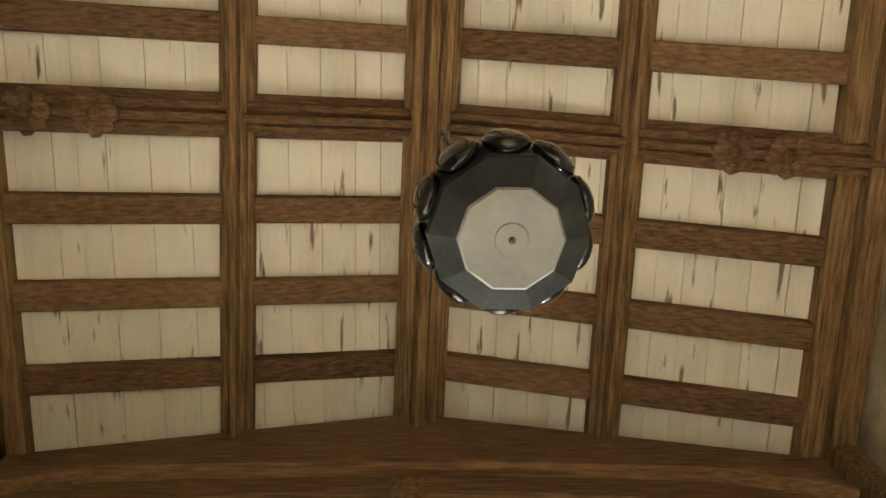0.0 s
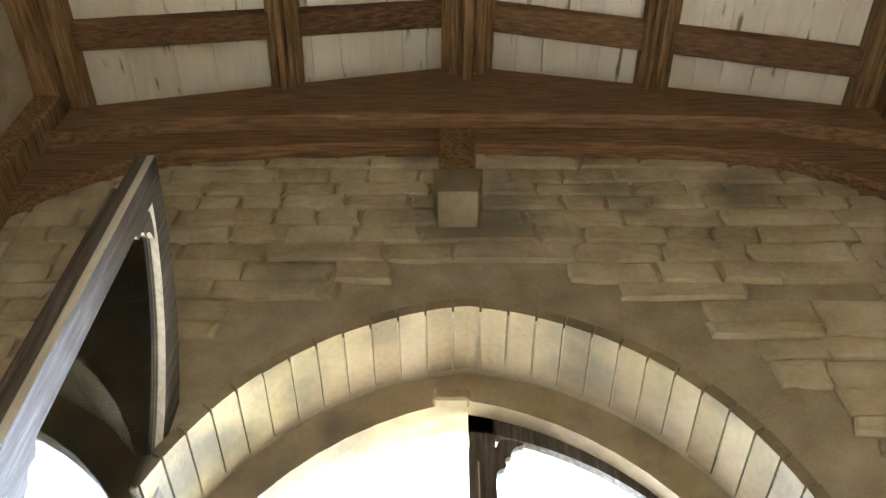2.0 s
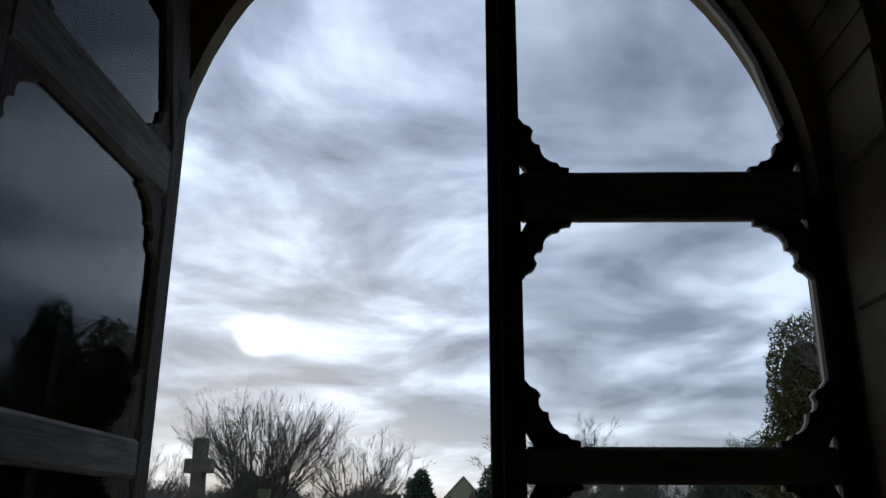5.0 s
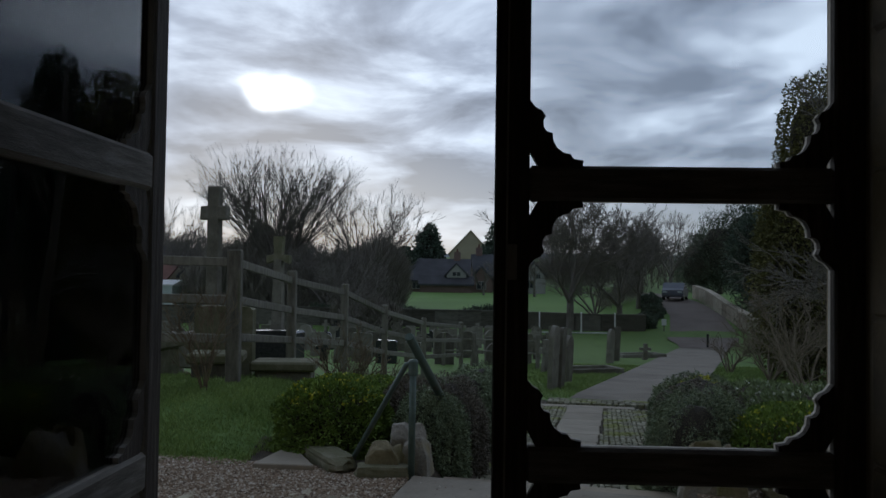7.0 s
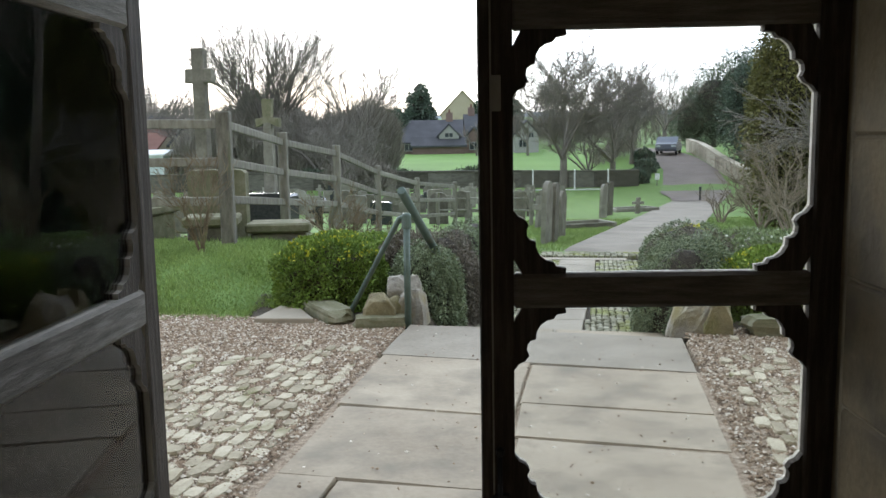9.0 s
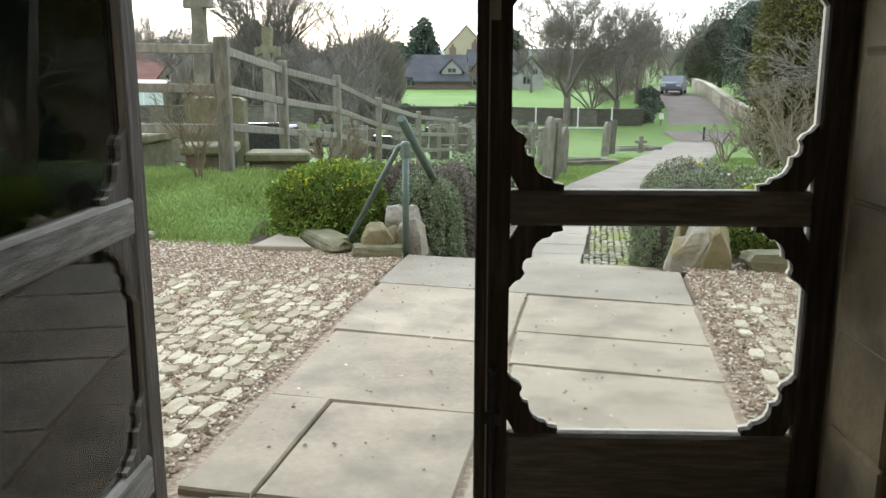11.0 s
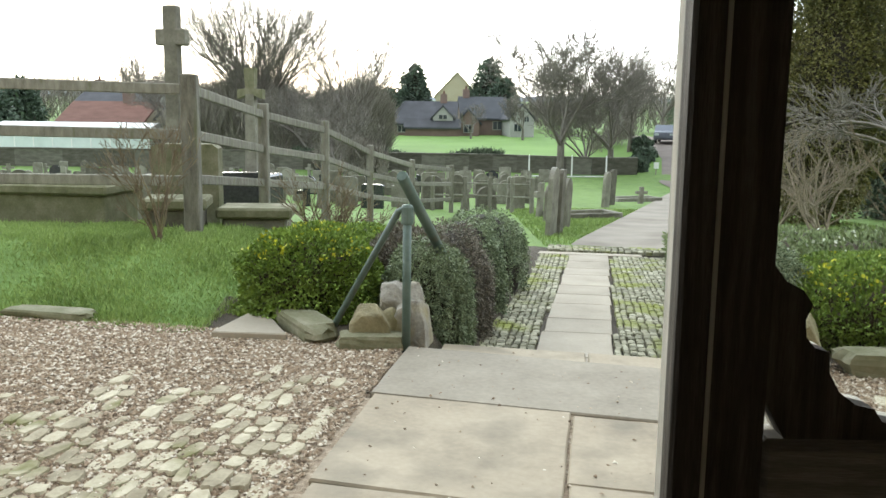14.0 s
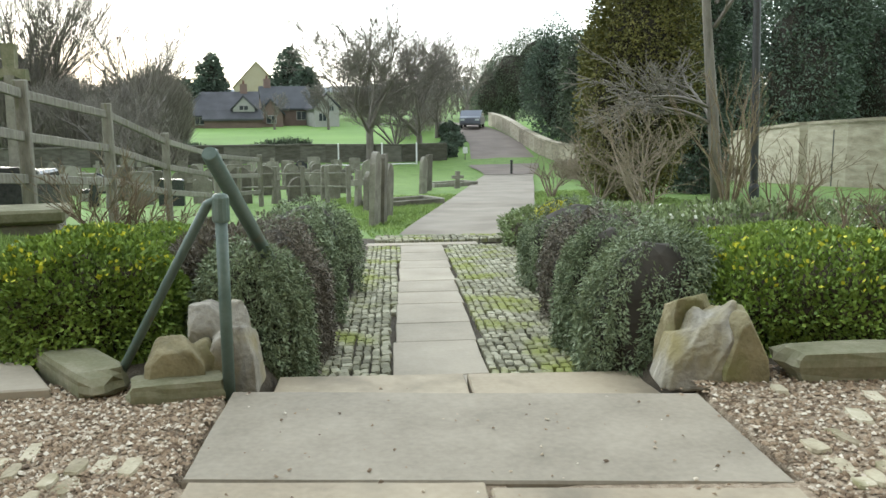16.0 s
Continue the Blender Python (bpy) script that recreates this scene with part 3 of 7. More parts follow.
def arch_layer(name, y0, y1, half, apex, top, material, xa, xb, bottom=-0.1, spring=SPRING, off=0.12, jamb=None):
    """A wall with an arched opening; jamb = a wider half-width below the springing."""
    bm = bmesh.new()
    n = 28
    xs = [CX - half + 2 * half * (0.5 - 0.5 * math.cos(math.pi * i / n)) for i in range(n + 1)]
    foot = bottom if jamb is None else spring
    box(bm, xa, CX - half, y0, y1, foot, top)
    box(bm, CX + half, xb, y0, y1, foot, top)
    if jamb is not None:
        box(bm, xa, CX - jamb, y0, y1, bottom, spring)
        box(bm, CX + jamb, xb, y0, y1, bottom, spring)
    for x0, x1 in zip(xs, xs[1:]):
        z0, z1 = arch_z(x0 - CX, half, apex, spring, off), arch_z(x1 - CX, half, apex, spring, off)
        v = [bm.verts.new(p) for p in ((x0, y0, z0), (x1, y0, z1), (x1, y0, top), (x0, y0, top), (x0, y1, z0), (x1, y1, z1), (x1, y1, top), (x0, y1, top))]
        for f in ((0, 1, 2, 3), (5, 4, 7, 6), (0, 4, 5, 1), (3, 2, 6, 7)):
            bm.faces.new([v[i] for i in f])
    bmesh.ops.remove_doubles(bm, verts=bm.verts, dist=0.0005)
    bmesh.ops.recalc_face_normals(bm, faces=bm.faces)
    ob = part(name, bm, material)
    return tagged(ob, "thick rubble limestone wall with an arched doorway", "wall", kind="structure")


wall_front = arch_layer("wall_front", WY0 + 0.02, 1.46, 0.91, 3.725, 5.9, MORTAR, XL - 0.5, XR + 0.5)
wall_mid = arch_layer("wall_front_rebate", 1.46, 1.526, 0.87, 3.60, 5.9, ASHLAR, XL - 0.5, XR + 0.5, -0.1, 2.50, 0.20, 0.93)
CX0, CX = CX, 0.135
wall_out = arch_layer("wall_front_outer", 1.526, WY1, 1.065, 3.91, 5.9, ASHLAR, XL - 0.5, XR + 0.5, -0.1, 2.61, 0.30)
CX = CX0


def shell():
    for name, b, lab in (("wall_west", (XL - 0.5, XL, YB, WY0 + 0.02, -0.1, 5.9), "plain limestone side wall of the porch"),
                         ("wall_east", (XR, XR + 0.5, YB, WY0 + 0.02, -0.1, 5.9), "plain limestone side wall of the porch"),
                         ("wall_back", (-13.0, 15.0, YB - 0.5, YB, -0.1, 9.5), "plain limestone church wall behind the porch")):
        tagged(part(name, boxed(*b), STONE), lab, "wall", kind="structure")
    tagged(part("floor", boxed(XL, XR, YB, 1.95, -0.12, -0.02), FLAG), "worn stone porch floor", "floor", kind="structure")
    tagged(part("roof", boxed(XL - 0.6, XR + 0.6, YB - 0.5, WY1 + 0.1, 5.9, 6.1), ROOF_D), "lead porch roof", "roof", kind="structure")


shell()


def ceil_z(x):
    return 5.40 - 0.245 * abs(x - CX)


def build_ceiling():
    """Painted boards running with the ridge, each a little proud or low, in one mesh."""
    bm = bmesh.new()
    rnd = random.Random(3)
    x = XL
    while x < XR:
        w = rnd.uniform(0.085, 0.16)
        x1 = min(x + w, XR)
        if x < CX < x1:
            x1 = CX
        d = rnd.uniform(0, 0.005)
        z0, z1 = ceil_z(x + 0.0015), ceil_z(x1 - 0.0015)
        p = [(x + 0.0015, z0 + d), (x1 - 0.0015, z1 + d), (x1 - 0.0015, z1 + 0.04), (x + 0.0015, z0 + 0.04)]
        lo = [bm.verts.new((a, YB, b)) for a, b in p]
        hi = [bm.verts.new((a, WY0 + 0.02, b)) for a, b in p]
        for i in range(4):
            bm.faces.new((lo[i], lo[(i + 1) % 4], hi[(i + 1) % 4], hi[i]))
        x = x1
    bmesh.ops.recalc_face_normals(bm, faces=bm.faces)
    tagged(part("ceiling", bm, PAINT), "cream-white painted boards with flaking paint", "ceiling", kind="structure")
    tagged(part("ceiling_backing", boxed(XL - 0.1, XR + 0.1, YB, WY0 + 0.02, 5.5, 5.6), OAK), "dark boarding over the porch ceiling", "ceiling", kind="structure")


build_ceiling()


def moulded(half, depth, rolls=True):
    """Half-outline of a moulded beam seen from its end, (offset, height below the boards)."""
    if rolls:
        return [(-half, 0.03), (-half, -depth * 0.35), (-half * 0.72, -depth * 0.5), (-half * 0.66, -depth * 0.72), (-half * 0.38, -depth * 0.80), (-half * 0.26, -depth * 0.72),
                (-half * 0.16, -depth), (half * 0.16, -depth), (half * 0.26, -depth * 0.72), (half * 0.38, -depth * 0.80), (half * 0.66, -depth * 0.72), (half * 0.72, -depth * 0.5), (half, -depth * 0.35), (half, 0.03)]
    return [(-half, 0.02), (-half, -depth + 0.008), (-half + 0.008, -depth), (half - 0.008, -depth), (half, -depth + 0.008), (half, 0.02)]


def beam_y(name, x, half, depth, label, rolls=True, y0=YB, y1=WY0 + 0.0, skew=0.0):
    prof = [(x + a, ceil_z(x) + b - 0.01) for a, b in moulded(half, depth, rolls)]
    bm = prism(prof, y0, y1, "y")
    for v in bm.verts:
        v.co.x += skew * (v.co.y - 0.2)
    return tagged(part(name, bm, OAK), label, "beam", group="roof timbers")


def beams():
    beam_y("ridge_beam", 0.224, 0.118, 0.20, "deep moulded brown oak ridge beam with open shakes", skew=-0.022)
    for x, k in ((-0.572, -0.035), (1.040, -0.012)):
        beam_y("purlin", x, 0.070, 0.135, "moulded brown oak purlin under the boards", skew=k)
    for x, w in ((XL + 0.055, 0.055), (XR - 0.055, 0.055)):
        beam_y("wall_plate", x, w, 0.12, "plain dark oak plate along the wall head", rolls=False)
    # side braces beside the plates
    for x in (XL + 0.135, XR - 0.155):
        beam_y("wall_plate", x, 0.05, 0.07, "thin moulded oak fillet beside the wall plate", rolls=False)
    # the cross tie with carved bosses
    tie = empty("tie_beam")
    tagged(tie, "moulded oak tie beam with carved rosettes near its ends", "beam", group="roof timbers")
    y0 = -0.27
    for xa, xb in ((XL, -0.58), (-0.52, 0.17), (0.28, 1.01), (1.07, XR)):
        bm = bmesh.new()
        prof = moulded(0.088, 0.13)
        lo = [bm.verts.new((xa, y0 + a + 0.040 * (xa - CX), ceil_z(xa) + b - 0.012)) for a, b in prof]
        hi = [bm.verts.new((xb, y0 + a + 0.040 * (xb - CX), ceil_z(xb) + b - 0.012)) for a, b in prof]
        k = len(prof)
        bm.faces.new(lo); bm.faces.new(hi[::-1])
        for i in range(k):
            bm.faces.new((lo[i], hi[i], hi[(i + 1) % k], lo[(i + 1) % k]))
        bmesh.ops.recalc_face_normals(bm, faces=bm.faces)
        part("tie_length", bm, OAK_X, tie)
    for x in (-1.28, -1.05, 1.42, 1.62):
        bm = bmesh.new()
        zc = ceil_z(x) - 0.135
        for k in range(8):
            a = k * math.pi / 4
            r = bmesh.ops.create_icosphere(bm, subdivisions=1, radius=0.040)
            bmesh.ops.transform(bm, matrix=Matrix.Translation((x + 0.060 * math.cos(a), y0 + 0.040 * (x - CX) + 0.060 * math.sin(a), zc)) @ Matrix.Diagonal((1, 1, 0.6, 1)), verts=r["verts"])
        r = bmesh.ops.create_icosphere(bm, subdivisions=2, radius=0.03)
        bmesh.ops.transform(bm, matrix=Matrix.Translation((x, y0 + 0.040 * (x - CX), zc - 0.01)), verts=r["verts"])
        part("rosette", bm, OAK_X, tie)
    # flat joists between ridge, purlins and plates
    ys = [(0.072, 0.04), (0.433, 0.04), (0.793, 0.037)] + [(y, 0.04) for y in (-0.66, -1.01, -1.36, -1.71, -2.06, -2.41, -2.76, -3.1)]
    for y, turn in ys:
        for xa, xb in ((XL + 0.11, -0.60), (-0.55, 0.16), (0.27, 1.01), (1.06, XR - 0.11)):
            h = 0.06 + 0.004 * math.sin(y * 17 + xa * 5)
            bm = bmesh.new()
            v = []
            for x in (xa, xb):
                for dy, dz in ((-h, -0.05), (-h + 0.006, -0.056), (h - 0.006, -0.056), (h, -0.05), (h, 0.01), (-h, 0.01)):
                    v.append(bm.verts.new((x, y + dy + turn * (x + 1.0), ceil_z(x) + dz)))
            for i in range(6):
                bm.faces.new((v[i], v[(i + 1) % 6], v[6 + (i + 1) % 6], v[6 + i]))
            bmesh.ops.recalc_face_normals(bm, faces=bm.faces)
            tagged(part("ceiling_joist", bm, OAK_X), "flat reddish-brown oak joist across the boards", "beam", group="ceiling joists")


beams()


def brace():
    """The cambered timber against the front wall, with a rolled upper edge."""
    thing = empty("wall_brace")
    tagged(thing, "cambered dark oak brace with a rolled moulding against the wall", "beam")

    def low(x):
        d = abs(x - CX)
        return 4.66 - 0.10 * (d / 1.3) ** 2 - 0.75 * max(0.0, d - 1.15) ** 1.6

    def mid(x):
        return 4.80 - 0.06 * ((x - CX) / 1.5) ** 2 - 0.25 * max(0.0, abs(x - CX) - 1.25)
    xs = np.linspace(XL, XR, 41)
    for name, f0, f1, y0, y1 in (("brace_board", low, mid, 1.10, 1.19), ("roll_moulding", lambda x: mid(x) - 0.01, lambda x: mid(x) + 0.055, 1.045, 1.11),
                                 ("frieze_board", lambda x: mid(x) + 0.055, lambda x: ceil_z(x) - 0.06, 1.075, 1.19)):
        bm = bmesh.new()
        rows = []
        for x in xs:
            a, b = f0(x), f1(x)
            rows.append([bm.verts.new(p) for p in ((x, y0 + 0.02, a), (x, y0, a + 0.015), (x, y0, b - 0.015), (x, y0 + 0.02, b), (x, y1, b), (x, y1, a))])
        for p, q in zip(rows, rows[1:]):
            for i in range(6):
                bm.faces.new((p[i], p[(i + 1) % 6], q[(i + 1) % 6], q[i]))
        bm.faces.new(rows[0]); bm.faces.new(rows[-1][::-1])
        bmesh.ops.recalc_face_normals(bm, faces=bm.faces)
        part(name, bm, OAK_X, thing)
    # corner posts where the brace meets the side walls
    for x, s in ((XL, 1), (XR, -1)):
        part("corner_post", boxed(min(x, x + s * 0.11), max(x, x + s * 0.11), 0.98, 1.17, 3.9, 4.95, 0.012), OAK, thing)
    post = empty("corbel")
    tagged(post, "short oak stub seated on a small carved stone corbel", "corbel")
    part("oak_stub", boxed(0.085, 0.225, 1.03, 1.17, 4.30, 4.66, 0.008), OAK, post)
    bm = prism([(0.065, 4.30), (0.065, 4.27), (0.085, 4.15), (0.225, 4.15), (0.245, 4.27), (0.245, 4.30)], 1.00, 1.17, "y")
    part("corbel_stone", bm, ASHLAR, post, "pale carved stone corbel")


brace()


# ---------------------------------------------------------------- doors
LEAF, THICK = 0.935, 0.052
RAILS = [(1.039, 1.130), (1.752, 1.842), (2.445, 2.578)]
STILE = 0.085
LEAF_APEX = 3.61


def head_z(d, inset=0.0):
    """Top of the leaf at d from the meeting edge."""
    return arch_z(d, LEAF - 0.01 - inset, LEAF_APEX - inset, 2.72)


CUSP = [(0.135, 0.0), (0.137, 0.014), (0.112, 0.018), (0.104, 0.03), (0.086, 0.034), (0.070, 0.046), (0.060, 0.064), (0.058, 0.084), (0.044, 0.088), (0.036, 0.098),
        (0.034, 0.114), (0.040, 0.128), (0.030, 0.142), (0.014, 0.150), (0.0, 0.168), (0.0, 0.040), (0.022, 0.0)]


def door_leaf(name, m, flip, label):
    """A glazed leaf; local x runs from the meeting edge (0) to the hinge, y is its thickness."""
    leaf = empty(name, m)
    tagged(leaf, label, "door", kind="structure")
    s = -1 if flip else 1
    hw = THICK / 2

    def P(outline, d0, d1):
        return prism([(a * s, b) for a, b in outline], d0, d1, "y")

    def bar(nm, x0, x1, z0, z1, mat, d0=-hw, d1=hw, bev=0.006, parent=leaf):
        a, b = sorted((x0 * s, x1 * s))
        return part(nm, boxed(a, b, d0, d1, z0, z1, bev), mat, parent)
    # stiles
    ms = P([(0.0, 0.03), (STILE, 0.03), (STILE, head_z(STILE) - 0.005), (0.0, head_z(0.0))], -hw, hw)
    stile = part("meeting_stile", ms, OAK_Z, leaf)
    bar("stile_bead", -0.004, 0.026, 0.05, 3.45, OAK_Z, -hw - 0.014, -hw + 0.002, 0.004, stile)
    bar("pale_strip", 0.026, 0.031, 0.06, 3.40, PALEWOOD, -hw - 0.010, -hw + 0.002, 0.001, stile)
    bar("hinge_stile", LEAF - STILE, LEAF, 0.03, head_z(LEAF - 0.012) , OAK_Z)
    # arched head as one bent member
    n = 22
    outer = [((LEAF - 0.012) * (0.5 - 0.5 * math.cos(math.pi * i / n)), 0) for i in range(n + 1)]
    top = [(d, head_z(d)) for d, _ in outer]
    low = []
    for d, z in top:
        dd = min(d, LEAF - 0.012 - STILE * 0.8)
        low.append((dd, arch_z(dd, LEAF - 0.115, LEAF_APEX - 0.08, 2.62, 0.16)))
    bm = bmesh.new()
    rings = [[bm.verts.new((p[0] * s, y, p[1])) for p, y in ((a, -hw), (a, hw), (b, hw), (b, -hw))] for a, b in zip(top, low)]
    for p, q in zip(rings, rings[1:]):
        for i in range(4):
            bm.faces.new((p[i], p[(i + 1) % 4], q[(i + 1) % 4], q[i]))
    bm.faces.new(rings[0]); bm.faces.new(rings[-1][::-1])
    bmesh.ops.recalc_face_normals(bm, faces=bm.faces)
    part("arched_head", bm, OAK_Z, leaf)
    x0, x1 = STILE - 0.002, LEAF - STILE + 0.002
    for z0, z1 in RAILS:
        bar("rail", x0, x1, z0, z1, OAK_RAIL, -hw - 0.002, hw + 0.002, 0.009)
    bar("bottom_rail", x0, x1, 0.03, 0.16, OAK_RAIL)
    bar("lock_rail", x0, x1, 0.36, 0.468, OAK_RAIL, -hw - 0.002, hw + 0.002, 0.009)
    bar("lower_panel", x0, x1, 0.155, 0.365, OAK_RAIL, -0.012, 0.012, 0.002)
    # cusped brackets in the corners of each light
    lights = [(0.468, 1.039), (1.130, 1.752), (1.842, 2.445)]
    for z0, z1 in lights:
        for base, dz in ((z0, 1), (z1, -1)):
            for xe, dx in ((STILE, 1), (LEAF - STILE, -1)):
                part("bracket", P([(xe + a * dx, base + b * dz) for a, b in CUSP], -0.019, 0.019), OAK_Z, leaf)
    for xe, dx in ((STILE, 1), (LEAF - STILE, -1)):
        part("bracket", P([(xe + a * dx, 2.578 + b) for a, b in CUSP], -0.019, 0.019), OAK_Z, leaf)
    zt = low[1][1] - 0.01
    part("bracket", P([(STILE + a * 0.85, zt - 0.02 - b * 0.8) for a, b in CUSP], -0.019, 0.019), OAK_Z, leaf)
    # glass
    for z0, z1 in lights:
        g = bar("pane", x0 - 0.004, x1 + 0.004, z0 - 0.006, z1 + 0.006, GLASS, 0.002, 0.006, 0.0)
        g.visible_shadow = False
    pts = [(x0 - 0.004, 2.572)] + [(max(x0 - 0.004, d), z + 0.006) for d, z in low] + [(x1 + 0.004, 2.572)]
    g = part("pane", P(pts, 0.002, 0.006), GLASS, leaf)
    g.visible_shadow = False
    # espagnolette bolt and keeps on the meeting stile, outer face plates
    b = part("bolt", tube([(0.045 * s, -hw - 0.012, 0.10), (0.045 * s, -hw - 0.012, 0.64)], 0.007, 8), IRON, leaf, "black iron sliding bolt")
    part("bolt_knob", lathe([(0.004, 0.64), (0.012, 0.648), (0.012, 0.66), (0.004, 0.668)], 10, 0.045 * s, -hw - 0.012), IRON, b)
    for z in (0.2, 0.5):
        a, c = sorted((0.02 * s, 0.07 * s))
        part("bolt_keep", boxed(a, c, -hw - 0.016, -hw + 0.002, z, z + 0.035, 0.003), IRON, b)
    a, c = sorted((0.03 * s, 0.055 * s))
    part("lock_plate", boxed(a, c, -hw - 0.004, -hw + 0.002, 1.55, 1.64, 0.001), PALEWOOD, leaf, "pale worn metal keep plate")
    for z in (0.28, 1.48, 2.30):
        part("hinge", tube([((LEAF + 0.006) * s, -hw - 0.004, z), ((LEAF + 0.006) * s, -hw - 0.004, z + 0.10)], 0.011, 10), IRON, leaf)
    return leaf


door_leaf("door_1", pose(CX + 0.007, DY, 0.0), False, "closed dark oak glazed door leaf with cusped corner brackets")
door_leaf("door_2", Matrix.Translation((CX - 0.845, DY - 0.092, 0)) @ Matrix.Rotation(radians(-91.0), 4, "Z") @ Matrix.Translation((LEAF, 0, 0)), True,
          "open weathered oak glazed door leaf folded back into the porch")
# small keystone block behind the door heads and the threshold
tagged(part("door_stop", boxed(CX - 0.11, CX + 0.01, 1.425, 1.475, 3.575, 3.625, 0.008), ASHLAR), "small pale stone stop above the meeting doors", "stone", kind="structure")
tagged(part("threshold", boxed(CX - 0.9, CX + 0.9, 1.40, 2.02, -0.06, 0.012, 0.012), FLAG), "worn stone threshold under the doors", "step", kind="structure")


# ---------------------------------------------------------------- lantern
def lantern():
    x, y, z = 0.328, -0.262, 3.22
    t = empty("hanging_lantern", pose(x, y, z))
    tagged(t, "ten-sided grey metal lantern with dark lobed glass, hung on a chain", "lantern")
    n = 10
    part("base_disc", lathe([(0.100, 0.004), (0.105, 0.009)], n), DISC, t, "pale round metal base plate")
    part("base_boss", lathe([(0.002, -0.001), (0.032, 0.001), (0.034, 0.006)], 18), DISC, t)
    part("finial_nut", lathe([(0.004, -0.009), (0.007, -0.006), (0.007, 0.004)], 8), IRON, t)
    part("rim", lathe([(0.107, 0.010), (0.158, 0.040), (0.163, 0.060), (0.150, 0.075), (0.106, 0.026)], n), LEAD, t, "dull grey faceted rim")
    for k in range(n):
        a = 2 * math.pi * (k + 0.5) / n
        c, s = math.cos(a), math.sin(a)
        bm = bmesh.new()
        r = bmesh.ops.create_uvsphere(bm, u_segments=12, v_segments=8, radius=1.0)
        bmesh.ops.transform(bm, matrix=Matrix.Translation((0.166 * c, 0.166 * s, 0.165)) @ Matrix.Rotation(a, 4, "Z") @ Matrix.Diagonal((0.026, 0.052, 0.085, 1)), verts=r["verts"])
        for f in bm.faces:
            f.smooth = True
        part("glass_lobe", bm, DARKGLASS, t)
    part("collar", lathe([(0.155, 0.225), (0.160, 0.24), (0.09, 0.30), (0.03, 0.36), (0.012, 0.40)], n), IRON, t)
    links = 22
    for k in range(links):
        z0 = 0.40 + k * (1.34 / links)
        pts = [(0.012 * math.cos(q), 0.0, z0 + 0.030 + 0.035 * math.sin(q)) for q in np.linspace(0, 2 * math.pi, 9)]
        bm = tube(pts, 0.003, 5)
        if k % 2:
            bmesh.ops.rotate(bm, verts=bm.verts, cent=(0, 0, 0), matrix=Matrix.Rotation(radians(90), 3, "Z"))
        bmesh.ops.translate(bm, verts=bm.verts, vec=(-0.055 * k / links, 0.012 * k / links, 0))
        part("chain_link", bm, IRON, t)
    part("ceiling_hook", tube([(-0.055, 0.012, 1.73), (-0.055, 0.012, 1.92)], 0.012, 8), IRON, t)


lantern()

# ---------------------------------------------------------------- paving outside
UV = Matrix.Translation((PO[0], PO[1], 0)) @ Matrix.Rotation(-PA, 4, "Z")


def slab(name, u0, u1, v0, v1, z, parent, mat, skew=0.0, seed=0, tilt=0.0):
    rnd = random.Random(seed)
    g = 0.006
    j = lambda: rnd.uniform(-0.007, 0.007)
    pts = [(u0 + g + j(), v0 + g + j()), (u1 - g + j(), v0 + g + j() + skew), (u1 - g + j(), v1 - g + j() + skew), (u0 + g + j(), v1 - g + j())]
    # a wavering edge and a softened arris
    ring = []
    for (a, b), (c, d) in zip(pts, pts[1:] + pts[:1]):
        k = 6
        for i in range(k):
            q = i / k
            wob = 0.006 * noise.noise(Vector((a + (c - a) * q * 3.1 + seed, (b + (d - b) * q) * 3.1, seed)))
            ring.append((a + (c - a) * q + wob, b + (d - b) * q + wob))
    bm = bmesh.new()
    cu, cv = (u0 + u1) / 2, (v0 + v1) / 2
    rows = []
    for shrink, dz in ((0.0, -0.09), (0.0, -0.010), (0.008, 0.0)):
        r = []
        for a, b in ring:
            da, db = cu - a, cv - b
            n = math.hypot(da, db)
            x, y = a + da / n * shrink, b + db / n * shrink
            r.append(bm.verts.new(UV @ Vector((x, y, z(x, y) + dz + tilt))))
        rows.append(r)
    k = len(ring)
    for p, q in zip(rows, rows[1:]):
        for i in range(k):
            bm.faces.new((p[i], p[(i + 1) % k], q[(i + 1) % k], q[i]))
    bm.faces.new(rows[-1])
    return part(name, bm, mat, parent)


